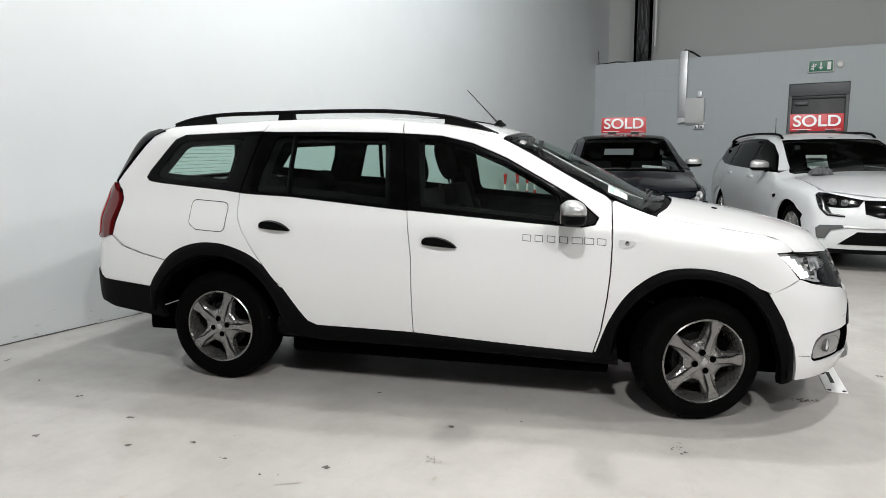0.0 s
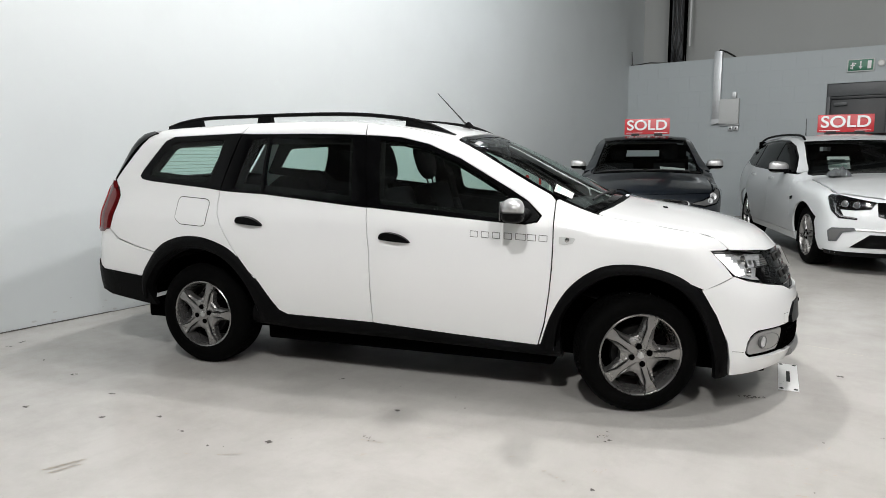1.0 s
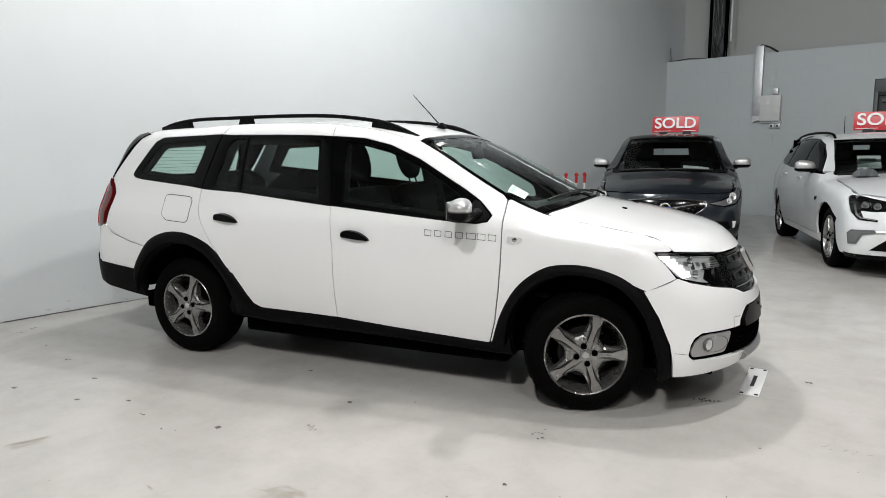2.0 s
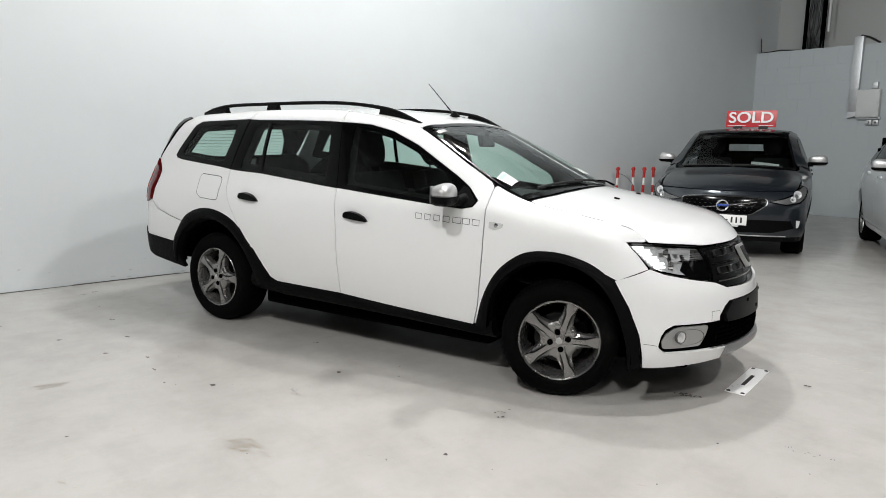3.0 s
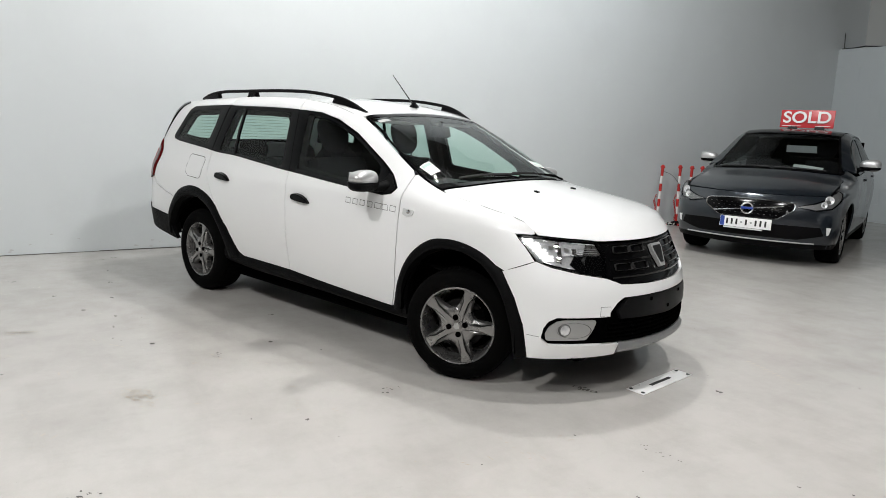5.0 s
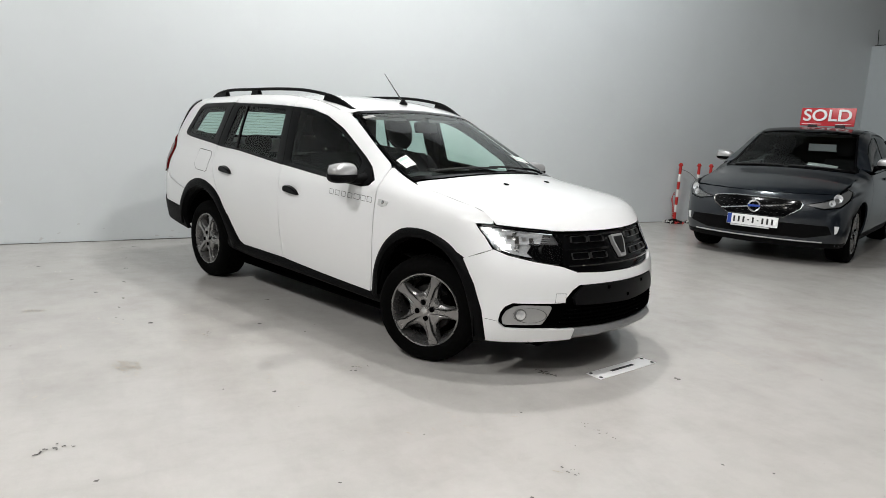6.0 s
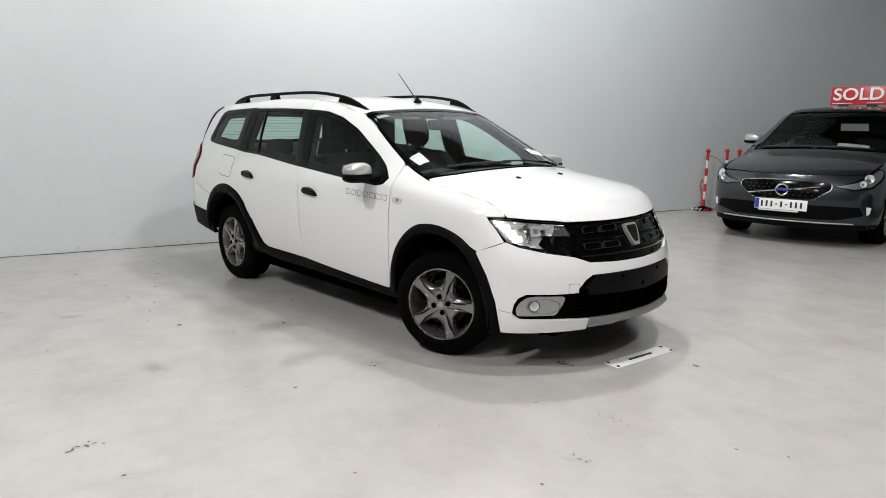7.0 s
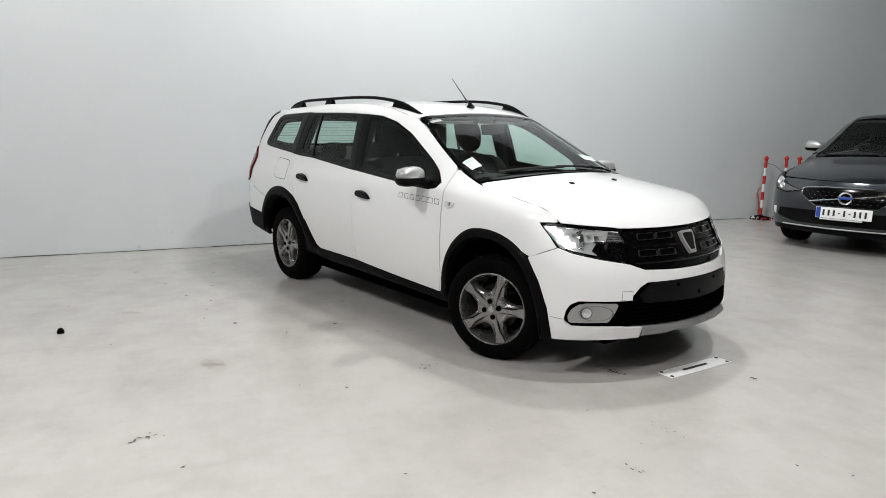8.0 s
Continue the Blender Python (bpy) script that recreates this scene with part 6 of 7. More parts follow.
# white estate of another make, beside it
WE_M = Matrix.Translation((3.574, 6.053, 0)) @ pose(0, 0, 0, 0, 0, -82) @ pose(-.068, 0, 0, 0, 0, 0) @ Matrix.Scale(1.05, 4)
we = thing("estate_car", WE_M, "pearl white estate car with dark windows and a sold sign", "car")
wes = Shell(
    section=[(.15, .80), (.3, .86), (.5, .895), (.7, .905), (.82, .898), (.92, .878), (1.0, .85), (1.2, .76), (1.4, .665), (1.5, .61)],
    plan=[(-2.4, -.22), (-2.0, -.07), (-1.3, .0), (0, 0), (.8, 0), (1.3, .0), (1.7, -.03), (1.95, -.06), (2.25, -.13)],
    tumble=[(-2.2, -.08), (-1.2, -.01), (0, 0), (.4, -.05), (.9, -.11), (2, -.2)],
    front=[(.1, 2.12), (.2, 2.22), (.35, 2.27), (.5, 2.27), (.62, 2.25), (.72, 2.21), (.8, 2.17), (1.0, 2.1), (1.6, 2.0)],
    rear=[(.1, -2.2), (.4, -2.33), (.7, -2.34), (1.0, -2.28), (1.3, -2.1), (1.6, -1.9)],
    top=[(-2.4, 1.15), (-2.1, 1.36), (-1.7, 1.42), (-1.0, 1.455), (-.4, 1.46), (0, 1.435), (.2, 1.385), (.5, 1.24), (.9, 1.05), (1.05, 1.005), (1.3, .975), (1.6, .935), (1.9, .87), (2.1, .80), (2.3, .68)],
    crown=[(-2.2, .12), (-.3, .09), (.4, .11), (1, .11), (1.6, .09), (2.2, .09)], belt=.98, bow=(.26, .30), low=.03)
WE = dict(front_axle=1.356, rear_axle=-1.356, arch=.375, sill=.31, half=.90, cant=.59, roof_x=[.16, 0, -.4, -.8, -1.2, -1.6, -1.95],
          belt=[(-1.95, 1.10), (-1.4, 1.04), (-.2, 1.0), (.5, .985), (.8, .975), (.95, .97)], wtop=[(-1.80, 1.25), (-1.5, 1.335), (-1.0, 1.38), (-.5, 1.395), (-.1, 1.38), (.2, 1.31), (.5, 1.165)],
          glass_tip=(.78, 1.01), pillar_foot=(.86, 1.03), door_front=.86, door_mid=-.15, door_back=-1.02, tail_x=-2.2,
          bonnet_side=[(.95, .73), (1.2, .76), (1.5, .77), (1.75, .76), (1.93, .74)], wing_nose=[(2.0, .74), (1.98, .64), (1.78, .52)],
          quarter=[(-2.15, 1.05), (-2.2, .8), (-2.2, .4), (-1.78, .34)], window_tail=(-1.93, 1.13), c_pillar=[(-2.03, 1.32), (-2.1, 1.15)],
          panes=[(.72, -.10), (-.18, -.98), (-1.05, -1.80)], sill_mat=M_PEARL, handles=(.0, -.87), handle_mat=M_PEARL, spokes=10,
          pillar=[tuple(q) for q in curve([(.16, .575), (.4, .62), (.65, .67), (.95, .715)], 5)], ws_base=[(.97, .70), (1.03, .45), (1.06, .2), (1.065, 0)], ws_top=[(.20, -.4), (.225, 0), (.20, .4)])
WE["bonnet_nose"] = [(wes.turn(1.97, .73), .815), (wes.turn(2.10, .55), .790), (wes.turn(2.17, .35), .765), (wes.turn(2.2, .15), .750), (0, .748)]
for side in (1, -1):
    side_body(we, wes, M_PEARL, WE, side, G_DARK)
WE.update(back_x=-1.45, back_sill=1.24, back_head=1.30)
top_body(we, wes, M_PEARL, WE, G_SHADE)
mirror_of(we, .52, .945, 1.05, M_SATIN, M_PLASTIC)


def wn(y, z, x=2.15):
    return (wes.turn(x, y), z)


panel("front_bumper", [[wn(-.88, .64, 1.78), wn(-.80, .72, 1.95), wn(-.74, .805, 1.97), wn(-.35, .757, 2.15), wn(0, .740, 2.2), wn(.35, .757, 2.15), wn(.74, .805, 1.97), wn(.80, .72, 1.95), wn(.88, .64, 1.78), wn(.89, .50, 1.685), wn(.89, .43, 1.715), wn(.885, .35, 1.73), wn(.86, .22, 1.76), wn(.5, .20), wn(0, .20), wn(-.5, .20), wn(-.86, .22, 1.76), wn(-.885, .35, 1.73), wn(-.89, .43, 1.715), wn(-.89, .50, 1.685)]], "nose", M_PEARL, we, wes, step=.05)
panel("grille", [[wn(-.46, .735), wn(0, .725), wn(.46, .735), wn(.44, .60), wn(.30, .56), wn(-.30, .56), wn(-.44, .60)]], "nose", M_GLOSS, we, wes, off=.004, skirt=.01, step=.05, label="gloss black radiator grille")
panel("lower_intake", [[wn(-.50, .42), wn(.50, .42), wn(.66, .285, 2.1), wn(-.66, .285, 2.1)]], "nose", M_PLASTIC, we, wes, off=.004, skirt=.01, step=.05, label="black lower air intake")
panel("bumper_splitter", [[wn(-.84, .235, 1.85), wn(-.5, .235), wn(.5, .235), wn(.84, .235, 1.85), wn(.82, .19, 1.85), wn(-.82, .19, 1.85)]], "nose", M_PLASTIC, we, wes, off=.003, skirt=.03, step=.06)
for s in (1, -1):
    c = lambda *pts: [(s * t, z) for t, z in pts]
    ho = c(wn(-.46, .735), wn(-.60, .765, 2.08), wn(-.74, .800, 1.97), wn(-.80, .805, 1.90), wn(-.835, .78, 1.90), wn(-.80, .645, 1.96), wn(-.74, .572, 2.02), wn(-.60, .562, 2.1), wn(-.60, .580, 2.1), wn(-.70, .595, 2.04), wn(-.735, .66, 2.02), wn(-.62, .655, 2.08), wn(-.50, .668, 2.13))
    lampo = panel("headlight", [ho], "nose", M_GLOSS, we, wes, off=.004, skirt=.01, step=.04, label="dark headlight with a hooked daytime lamp")
    band("daytime_lamp", c(wn(-.785, .72, 1.97), wn(-.765, .63, 1.99), wn(-.72, .590, 2.02), wn(-.61, .575, 2.09)), c(wn(-.770, .72, 1.97), wn(-.745, .64, 1.99), wn(-.71, .602, 2.02), wn(-.61, .584, 2.09)), "nose", M_CHROME, lampo, wes, offs=(.008, .012, .008), skirt=.004)
    for y, z in ((-.70, .715), (-.58, .705)):
        p = wes.at("nose", np.array([s * wes.turn(2.03, y)]), np.array([z]), .005)[0]
        bm = bmesh.new()
        aim = Matrix.Translation(p) @ pose(0, 0, 0, 0, 0, -s * 28) @ pose(0, 0, 0, 0, 80, 0)
        lathe(bm, [(0, .012), (.014, .010), (.024, .004)], 20, aim)
        bowl = put("lamp_bowl", bm, M_SLOT, lampo)
        bm = bmesh.new()
        lathe(bm, [(.024, .006), (.030, .014), (.034, .015), (.037, .008)], 8, aim)
        put("lamp_ring", bm, M_CHROME, bowl)
    panel("lens", [ho], "nose", G_LENS, lampo, wes, off=.024, skirt=.02, step=.05).visible_shadow = False
    fr = c(wn(-.62, .485, 2.1), wn(-.78, .475, 1.98), wn(-.815, .44, 1.95), wn(-.80, .33, 1.96), wn(-.74, .34, 2.02), wn(-.70, .43, 2.05), wn(-.60, .455, 2.1))
    fg = panel("air_curtain", [fr], "nose", M_DOORFR, we, wes, off=.010, skirt=.012, step=.03, label="grey bumper inlet frame with a lamp strip")
    panel("inlet", [inset(fr, .016)], "nose", M_WELL, fg, wes, off=.0112, skirt=0, step=.03)
    band("lamp_strip", c(wn(-.60, .478, 2.11), wn(-.40, .470, 2.16), wn(-.25, .460)), c(wn(-.60, .452, 2.11), wn(-.40, .446, 2.16), wn(-.25, .452)), "nose", M_SATIN, we, wes, offs=(.006, .012, .006), skirt=.006)
    vent = [(.90, .72), (1.0, .735), (.995, .70), (.91, .685)]
    panel("wing_vent", [vent], "side", M_GLOSS, we, wes, off=.004, skirt=.006, step=.03, side=s)
    top = [(x, -s * .555, z) for x, z in ((.13, 1.385), (.02, 1.428), (-.3, 1.452), (-1.0, 1.460), (-1.6, 1.434), (-1.90, 1.385))]
    bm = bmesh.new()
    tube(bm, curve(top, 4), .015, 8)
    put("roof_rail", bm, M_PLASTIC, we, "dark roof rail")
bm = bmesh.new()
tube(bm, [(-1.70, 0, 1.41), (-1.73, 0, 1.72)], [.008, .004])
put("aerial", bm, M_CABLE, we)
card = Matrix.Translation((.62, -.30, 1.03)) @ pose(0, 0, 0, 0, -28, 0) @ Matrix.Diagonal((1, 1.2, 1.2, 1))
bm = bmesh.new()
box(bm, -.002, .002, -.10, .10, 0, .135, 0, card)
pc = put("price_card", bm, M_PAPER, we, "white price card with a car picture behind the windscreen")
bm = bmesh.new()
box(bm, .002, .003, -.08, .06, .075, .105, 0, card)
put("card_picture", bm, M_DOORFR, pc)
for k in range(3):
    bm = bmesh.new()
    box(bm, .002, .003, -.08, .07, .018 + .016 * k, .024 + .016 * k, 0, card)
    put("print_bar", bm, M_TEAL, pc)
panel("windscreen_disc", [[(.80, -.48), (.86, -.48), (.86, -.38), (.80, -.38)]], "top", M_PAPER, we, wes, off=-.02, skirt=0, step=.08)
sold_sign(WE_M, -.80, .22, 1.460, -14, "red sold sign board standing on the white estate")

# a rag left on its bonnet
rag = thing("rag", WE_M @ pose(1.20, -.50, float(wes.at("top", np.array([1.20]), np.array([-.50]))[0, 2]) + .002), "crumpled grey cleaning cloth lying on the bonnet", "cloth")
bm = bmesh.new()
n = 16
grid = [[bm.verts.new((.19 * (i / n - .5) + .02 * noise.noise((i * .5, j * .4, 3)), .21 * (j / n - .5) + .02 * noise.noise((i * .4, j * .5, 9)), max(0, .040 + .085 * noise.noise((i * .33, j * .33, 1.5)) + .05 * math.exp(-((i - 7) ** 2 + (j - 8) ** 2) / 18)) * (1 - (2 * i / n - 1) ** 6) * (1 - (2 * j / n - 1) ** 6) + .004)) for j in range(n + 1)] for i in range(n + 1)]
for i in range(n):
    for j in range(n):
        bm.faces.new((grid[i][j], grid[i + 1][j], grid[i + 1][j + 1], grid[i][j + 1]))
put("cloth", bm, M_RAG, rag)
# ---- fittings on the end wall ----
def fixed(name, m, label, category, kind="", group=""):
    m.translation.x, m.translation.z = m.translation.x * .98, m.translation.z if m.translation.z < .2 else m.translation.z - .025
    return thing(name, HALL_M @ m, label, category, group, kind)


# steel duct with an elbow, enclosure and sockets
duct = fixed("cable_duct", pose(1.93, 0, 0), "galvanised steel cable duct running down the block wall", "duct")
bm = bmesh.new()
box(bm, -.075, .075, -.09, .015, 1.96, 3.31, .004)
put("duct_run", bm, M_STEEL, duct)
bm = bmesh.new()
v = [bm.verts.new(p) for p in ((-.075, -.09, 1.96), (.075, -.09, 1.96), (.075, .015, 1.96), (-.075, .015, 1.96), (-.075, -.09, 1.845), (.075, -.09, 1.885), (.075, .015, 1.885), (-.075, .015, 1.845))]
for f in ((0, 1, 2, 3), (7, 6, 5, 4), (0, 4, 5, 1), (1, 5, 6, 2), (2, 6, 7, 3), (3, 7, 4, 0)):
    bm.faces.new([v[i] for i in f])
put("elbow", bm, M_STEEL, duct)
boxed("duct_foot", (.075, .46, -.06, .015, 1.82, 1.86), M_STEEL, duct, .004)
bm = bmesh.new()
tube(bm, [(-.10, .10, 3.27), (.0, .05, 3.34), (.12, .12, 3.30), (.25, .25, 3.21)], .02)
put("cable_bundle", bm, M_CABLE, duct)
encl = fixed("enclosure", pose(2.19, 0, 0), "pale grey electrical enclosure on the block wall", "box")
boxed("case", (-.185, .185, -.11, .015, 1.855, 2.355), M_BOX, encl, .008)
boxed("door_leaf", (-.175, .175, -.118, -.11, 1.87, 2.34), M_BOX, encl, .003)
boxed("lock", (.15, .165, -.124, -.118, 2.09, 2.13), M_STEEL, encl)
sounder = fixed("conduit_box", pose(2.27, 0, 2.45), "small grey conduit box on top of the enclosure", "box")
boxed("case", (-.045, .045, -.08, .015, -.06, .06), M_STEEL, sounder, .006)
for u in (2.22, 2.33):
    sk = fixed("switch_socket", pose(u, 0, 1.79), "grey metal clad switch on the wall", "socket", group="wall sockets")
    boxed("case", (-.045, .045, -.05, .015, -.045, .045), M_STEEL, sk, .005)
    boxed("rocker", (-.012, .012, -.056, -.05, -.018, .018), M_INK, sk)

# emergency exit sign and alarm sounder
ex = fixed("exit_sign", pose(4.455, 0, 2.868, 0, 0, 0), "green emergency exit sign with white symbols", "sign")
boxed("case", (-.215, .215, -.06, .015, -.115, .115), M_BOX, ex, .012)
boxed("face", (-.195, .195, -.066, -.06, -.095, .095), M_GREEN, ex, .002)
for x0, x1, z0, z1 in ((.105, .165, -.07, .07), (-.01, .01, -.02, .07), (-.16, -.09, -.012, .012), (-.135, -.115, -.07, .05), (-.10, -.07, .02, .04), (-.165, -.135, -.055, -.035)):
    boxed("symbol_bar", (x0, x1, -.0675, -.066, z0, z1), M_LETTER, ex)
bm = bmesh.new()
v = [bm.verts.new(p) for p in ((-.035, -.0675, -.02), (.035, -.0675, -.02), (0, -.0675, -.07))]
bm.faces.new(v[::-1])
put("arrow_head", bm, M_LETTER, ex)
al = fixed("alarm_sounder", pose(4.775, 0, 2.885, 90, 0, 0), "round white alarm sounder on the wall", "alarm")
bm = bmesh.new()
lathe(bm, [(.062, -.015), (.060, .03), (.045, .045), (.03, .045), (.028, .035), (0, .035)], 24)
put("case", bm, M_WHITEP, al)

# steel door with a roller housing over it
dr = fixed("door_1", pose(4.45, .10, 0), "dark grey steel fire door under a grey shutter housing", "door", "structure")
boxed("leaf", (-.45, .45, .02, .07, 0, 2.30), M_DOOR, dr, .004)
boxed("frame_left", (-.51, -.45, -.06, .10, 0, 2.315), M_DOORFR, dr, .004)
boxed("frame_right", (.45, .51, -.06, .10, 0, 2.315), M_DOORFR, dr, .004)
boxed("shutter_housing", (-.51, .51, -.06, .10, 2.315, 2.60), M_DOORFR, dr, .01)
boxed("frame_head", (-.45, .45, -.02, .06, 2.26, 2.315), M_DOOR, dr, .003)
boxed("closer", (-.39, -.18, -.04, .02, 2.14, 2.20), M_DOORFR, dr, .006)
boxed("push_bar", (-.40, .40, -.05, .02, .98, 1.03), M_STEEL, dr, .01)

# cables that rise in a recess above the ledge, and a pipe
cr = fixed("cable_riser", pose(.93, .30, 3.2), "dark cable riser with bundled black cables", "cables")
boxed("tray", (-.16, .16, .16, .20, 0, 2.6), M_DOORFR, cr, .004)
boxed("side_left", (-.17, -.15, .02, .2, 0, 2.6), M_DARK, cr)
boxed("side_right", (.15, .17, .02, .2, 0, 2.6), M_DARK, cr)
random.seed(5)
for k in range(9):
    x = -.12 + .03 * k
    bm = bmesh.new()
    tube(bm, [(x + random.uniform(-.01, .01) + (.05 * math.sin(k + i) if i < 3 else 0), .12 + random.uniform(-.03, .02) - (.08 if i == 0 else 0), .02 + i * .26) for i in range(11)], .010 + .004 * (k % 3))
    put("cable", bm, M_CABLE if k % 3 else M_DOORFR, cr)
for k in range(3):
    bm = bmesh.new()
    tube(bm, [(-.10 + .06 * k, .05, .30), (-.05 + .08 * k, -.04, .10), (.02 + .1 * k, -.10, .02), (.14 + .06 * k, -.12, .012)], .008)
    put("loose_cable", bm, M_CABLE, cr)
lc = fixed("ledge_cable", pose(0, .04, 3.2), "thin black cable lying along the ledge", "cable")
bm = bmesh.new()
tube(bm, [(.02, .02, .012), (.2, .06, .02), (.45, .02, .035), (.62, .05, .02), (.80, .10, .012)], .012)
put("cable", bm, M_CABLE, lc)
bm = bmesh.new()
tube(bm, [(.05, .05, .01), (.04, .03, .25), (.04, .03, .30)], .008)
put("cable_tail", bm, M_CABLE, lc)
pp = fixed("conduit_pipe", pose(1.20, .28, 3.55), "thin white conduit pipe on the upper wall", "pipe")
bm = bmesh.new()
tube(bm, [(0, .1, 0), (0, .1, 2.3)], .022)
put("pipe", bm, M_BOX, pp)

# ---- chain posts by the long wall ----
def chain_post(x, y, lean, h=.945):
    po = thing("chain_post", pose(x, y, 0, lean, lean * .6, 20), "red and white striped chain post on a black base", "post", "chain posts")
    bm = bmesh.new()
    lathe(bm, [(0, .065), (.03, .064), (.05, .05), (.13, .030), (.15, .012), (.15, 0), (0, 0)], 24)
    put("base", bm, M_PLASTIC, po)
    n = 7
    for k in range(n):
        bm = bmesh.new()
        z0, z1 = .05 + (h - .10) * k / n, .05 + (h - .10) * (k + 1) / n
        lathe(bm, [(0, z0), (.022, z0), (.022, z1), (0, z1)], 16)
        put("stripe", bm, M_REDP if k % 2 == 0 else M_WHITEP, po)
    bm = bmesh.new()
    lathe(bm, [(.024, h - .05), (.030, h - .045), (.030, h - .02), (.024, h - .015), (.020, h), (0, h + .004)], 16)
    box(bm, -.036, .036, -.008, .008, h - .042, h - .026, .003)
    put("cap", bm, M_REDP, po)
    return po


def links(bm, path, size=.022):
    for k, p in enumerate(path):
        q = path[min(k + 1, len(path) - 1)] if k + 1 < len(path) else p + (p - path[k - 1])
        m = look(p, q) @ pose(0, 0, 0, 0, 90, 0) @ pose(0, 0, 0, 90 * (k % 2), 0, 0)
        ring = [m @ Vector((size * 1.0 * math.cos(a), size * .55 * math.sin(a), 0)) for a in np.linspace(0, 2 * math.pi, 9)]
        tube(bm, ring, .0045, 5)


POSTS = [(-.935, 6.78, 2.0), (-.735, 7.06, -1.5), (-.615, 7.17, 1.0), (-.49, 7.33, -1.0)]
for x, y, ln in POSTS:
    chain_post(x, y, ln)
for x, y, _ in POSTS[:3]:
    ch = thing("plastic_chain", pose(x, y, 0), "red and white plastic chain hanging down a post", "chain", "chains")
    path = [Vector((-.032 - .02 * math.sin(k * .5), -.030 - .012 * math.sin(k * .9), .46 - .03 * k)) for k in range(13)] + [Vector((-.10 + .03 * k + .02 * math.sin(k * 2.1), -.15 + .03 * math.sin(k * 1.3), .02 + (.012 if k % 2 else 0))) for k in range(12)]
    for a, b, mk in ((0, 13, M_REDP), (13, 19, M_WHITEP), (19, 25, M_REDP)):
        bm = bmesh.new()
        links(bm, path[a:b])
        put("chain_links", bm, mk, ch)
wire = thing("loose_wire", pose(-.91, 6.80, 0), "thin grey wire looping between two posts", "wire")
bm = bmesh.new()
tube(bm, curve([(0, .02, .84), (.08, .10, .80), (.16, .22, .68), (.20, .30, .52), (.22, .38, .42)], 4), .004, 6)
put("wire", bm, M_DOORFR, wire)

# ---- things on the floor ----
fp = thing("floor_plate", pose(2.120, .040, 0, 0, 0, -6.5), "white metal floor plate with a slot and screws", "plate")
bm = bmesh.new()
box(bm, -.052, .052, -.255, .255, 0, .004, .0012)
put("plate", bm, material("white_plate_enamel", (.92, .92, .91), .3, vary=.03, scale=14), fp)
boxed("slot", (-.010, .010, -.10, .10, .004, .0055), M_INK, fp)
for x in (-.036, .036):
    for y in (-.235, .235):
        bm = bmesh.new()
        lathe(bm, [(.011, .0035), (.010, .0065), (0, .0075)], 12, Matrix.Translation((x, y, 0)))
        put("screw", bm, M_INK, fp)
stone = thing("rubber_stop", pose(-.69, -2.67, 0, 0, 0, 30), "small black rubber stop lying on the floor", "debris")
bm = bmesh.new()
lathe(bm, [(0, 0), (.022, 0), (.020, .02), (.010, .034), (0, .036)], 12)
put("stop", bm, M_RUBBER, stone)

random.seed(11)


def blot(bm, x, y, r, stretch=1.0, turn=0.0, n=9, z=.0012):
    pts, z = [], z + .00001 * len(bm.faces)
    for k in range(n):
        a = 2 * math.pi * k / n
        q = r * random.uniform(.55, 1.15)
        px, py = q * math.cos(a) * stretch, q * math.sin(a)
        pts.append(bm.verts.new((x + px * math.cos(turn) - py * math.sin(turn), y + px * math.sin(turn) + py * math.cos(turn), z)))
    bm.faces.new(pts)


# dark chips and specks in the floor paint; the chipped bolt holes run in two rows
bm = bmesh.new()
HOLES = [(-2.86, -.93), (-2.88, -.82), (-2.36, -1.09), (-1.92, -1.25), (-1.44, -1.43), (-.95, -1.61), (-2.36, -1.80), (-1.72, -1.72), (-1.22, -1.72), (-.72, -1.72), (-.24, -1.70), (-.34, -.81), (.16, -1.16), (1.21, -1.68), (2.42, .14)]
for x, y in HOLES:
    turn = random.uniform(0, 3)
    for k in range(3):
        blot(bm, x + random.gauss(0, .008), y + random.gauss(0, .006), random.uniform(.004, .011), 1.5, turn, 8)
for x, y in ((-.49, -1.82), (.48, -1.02), (1.54, -2.60), (-.25, -2.47), (2.11, -1.94), (2.14, -.91), (3.17, -.57), (3.0, -.66), (2.64, -1.47), (-1.37, -2.51)):
    blot(bm, x, y, random.uniform(.005, .009), 1.4, random.uniform(0, 3), 7)
for k in range(60):
    x, y = random.uniform(-3.0, 4.2), random.uniform(-3.6, 3.0)
    blot(bm, x, y, random.uniform(.0015, .0040), random.uniform(1, 2.6), random.uniform(0, 3), 6)
for (x0, y0), (x1, y1), num, big in (((1.83, -.38), (1.96, -.38), 22, .010), ((1.21, -1.19), (1.21, -1.10), 9, .009), ((1.18, -2.70), (1.20, -2.58), 16, .009), ((2.57, -1.20), (2.68, -1.21), 8, .006), ((.14, -1.50), (.21, -1.54), 9, .005), ((2.40, -.78), (2.60, -.81), 12, .004)):
    for k in range(num):
        f = random.random()
        blot(bm, x0 + (x1 - x0) * f + random.gauss(0, .013), y0 + (y1 - y0) * f + random.gauss(0, .013), random.uniform(.002, big * .8), random.uniform(1.2, 2.8), random.choice((.3, 1.5)) + random.gauss(0, .3), 7)
tagged(put("floor_chips", bm, M_SCUFF, smooth=False), "dark chips and specks in the floor paint", "floor marks", kind="stuff")
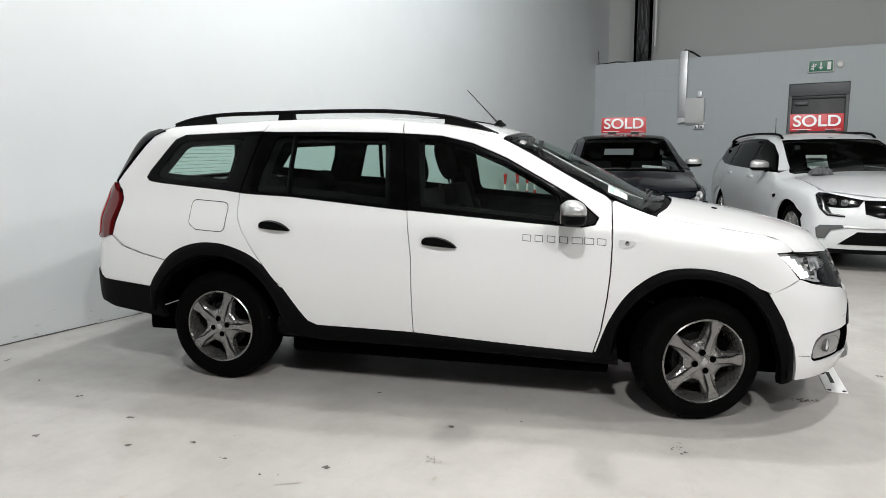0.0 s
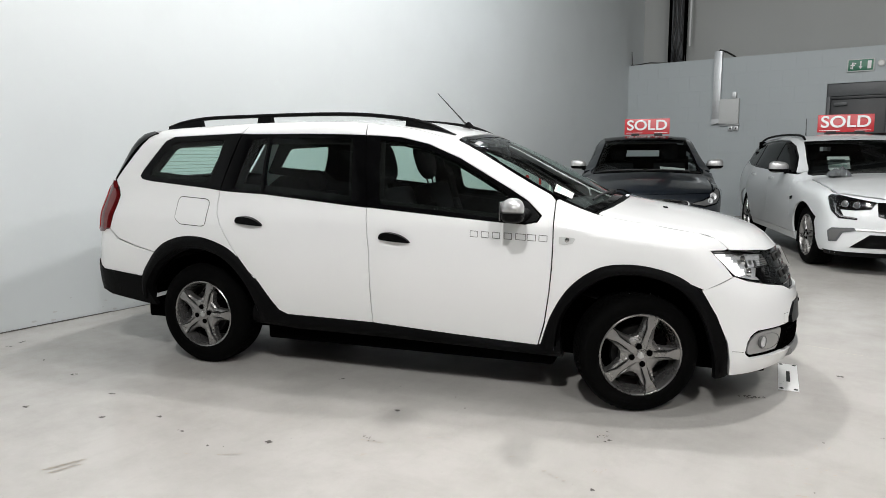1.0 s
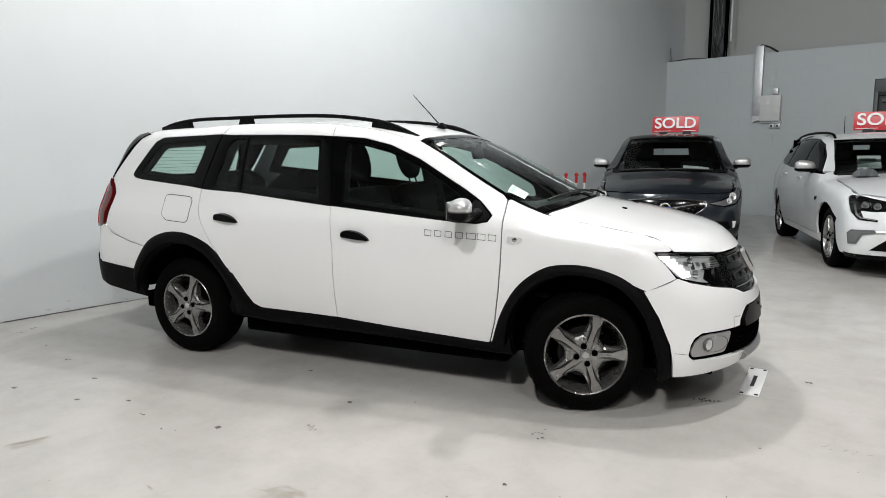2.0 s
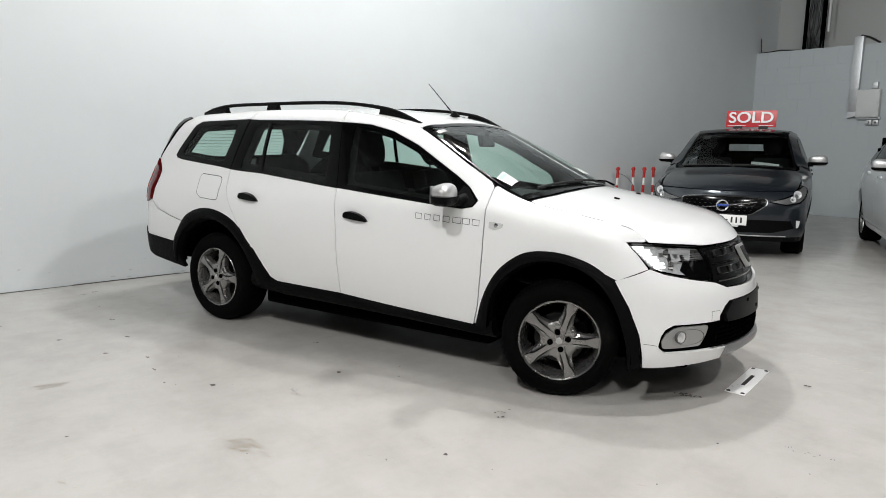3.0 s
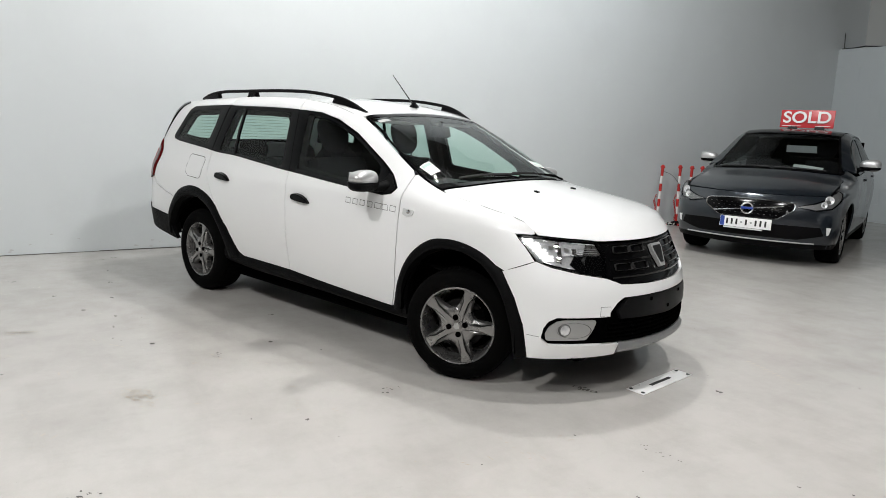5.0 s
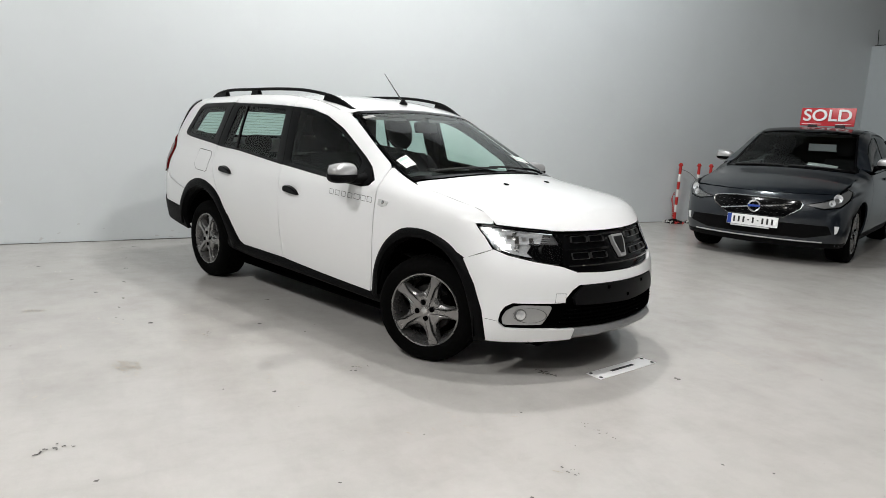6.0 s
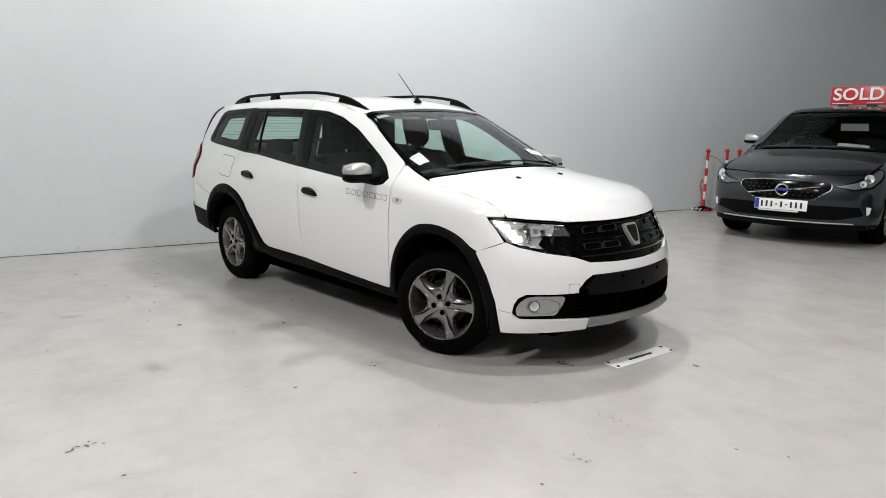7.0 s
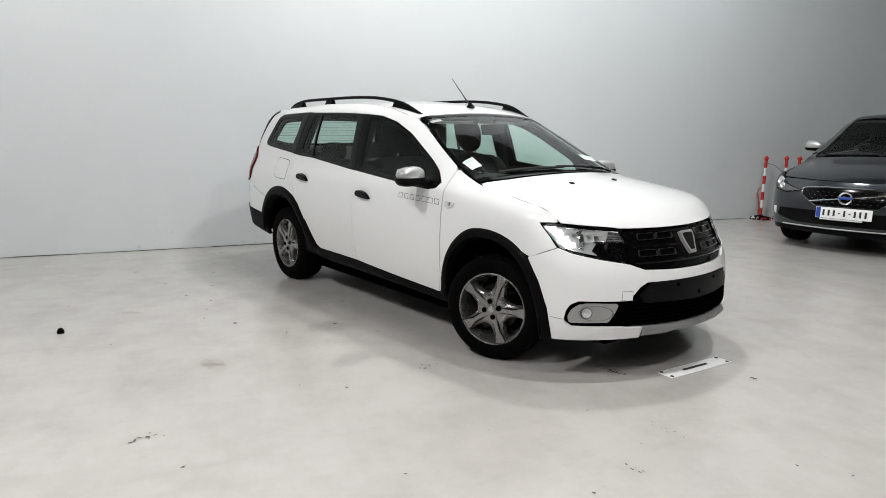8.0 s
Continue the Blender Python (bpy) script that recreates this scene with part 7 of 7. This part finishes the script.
# brownish scuffs, a worn patch and faint tyre prints
bm = bmesh.new()
for k in range(150):
    blot(bm, .46 + random.gauss(0, .062), -2.10 + random.gauss(0, .038), random.uniform(.0008, .0030), random.uniform(2.0, 9.0), .25 + random.gauss(0, .35), 9, .0005)
for cx, cy, dx, dy, n, ln in ((-.94, -2.16, .012, .020, 7, .060), (-.91, -2.19, .010, .022, 5, .05), (2.53, .69, .030, -.018, 12, .045), (.21, -1.54, .03, .0, 4, .03), (-.33, -1.86, .02, .008, 5, .025), (1.06, -1.62, .03, -.02, 4, .02), (2.05, -1.22, .05, -.015, 5, .02), (1.98, -1.47, .02, .0, 2, .03)):
    for k in range(n):
        blot(bm, cx + dx * (k - n / 2), cy + dy * (k - n / 2), .0035, ln / .0035 * .5, .55 + random.gauss(0, .06), 10, .0005)
for k in range(70):
    x, y, turn = random.uniform(-2.6, 3.6), random.uniform(-3.2, -.9), random.choice((.1, .6, 1.4)) + random.gauss(0, .3)
    for j in range(random.randint(1, 4)):
        blot(bm, x + random.gauss(0, .03), y + random.gauss(0, .02), random.uniform(.0012, .0030), random.uniform(3, 11), turn, 8, .0005)
tagged(put("floor_scuffs", bm, M_STAIN, smooth=False), "brownish scuffs and tyre marks on the floor", "floor marks", kind="stuff")
# dark gap and flaking along the foot of the long wall
bm = bmesh.new()
v = -24.0
while v < -.05:
    ln = random.uniform(.12, .5)
    box(bm, 0.0, random.uniform(.004, .014), v, min(v + ln, -.02), 0, random.uniform(.003, .008))
    v += ln
gap = put("wall_foot_gap", bm, M_SCUFF, smooth=False)
gap.matrix_world = HALL_M
tagged(gap, "dark dirty joint between the long wall and floor", "joint", kind="structure")
bm = bmesh.new()
for k in range(18):
    v = random.choice((-11.6, -12.4, -12.9, -13.6)) + random.gauss(0, .35)
    z = abs(random.gauss(0, .06)) + .02
    x, y, r = random.gauss(0, 1), 0, random.uniform(.004, .016)
    pts = []
    turn = random.uniform(-.6, .6)
    for i in range(7):
        a = 2 * math.pi * i / 7
        q = r * random.uniform(.5, 1.1)
        pts.append(bm.verts.new((.0016 + .0001 * k, v + q * 1.8 * math.cos(a + turn), z + q * .7 * math.sin(a))))
    bm.faces.new(pts)
flakes = put("wall_scuffs", bm, material("grey_wall_scuff", (.54, .55, .55), .7, vary=.1, scale=30), smooth=False)
flakes.matrix_world = HALL_M
tagged(flakes, "grey scuffs and flaked paint low on the long wall", "wall marks", kind="stuff")

# ---- the blocks of the end wall, laid in half bond ----
BW, BH, J = .44, .3130, .002


def block_mesh(w):
    bm = bmesh.new()
    box(bm, J / 2, w - J / 2, 0, .03, J / 2, BH - J / 2)
    bmesh.ops.bevel(bm, geom=[e for e in bm.edges if all(v.co.y < .01 for v in e.verts)], offset=.001, segments=1, affect="EDGES")
    me = bpy.data.meshes.new("block")
    bm.to_mesh(me)
    bm.free()
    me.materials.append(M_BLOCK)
    return me


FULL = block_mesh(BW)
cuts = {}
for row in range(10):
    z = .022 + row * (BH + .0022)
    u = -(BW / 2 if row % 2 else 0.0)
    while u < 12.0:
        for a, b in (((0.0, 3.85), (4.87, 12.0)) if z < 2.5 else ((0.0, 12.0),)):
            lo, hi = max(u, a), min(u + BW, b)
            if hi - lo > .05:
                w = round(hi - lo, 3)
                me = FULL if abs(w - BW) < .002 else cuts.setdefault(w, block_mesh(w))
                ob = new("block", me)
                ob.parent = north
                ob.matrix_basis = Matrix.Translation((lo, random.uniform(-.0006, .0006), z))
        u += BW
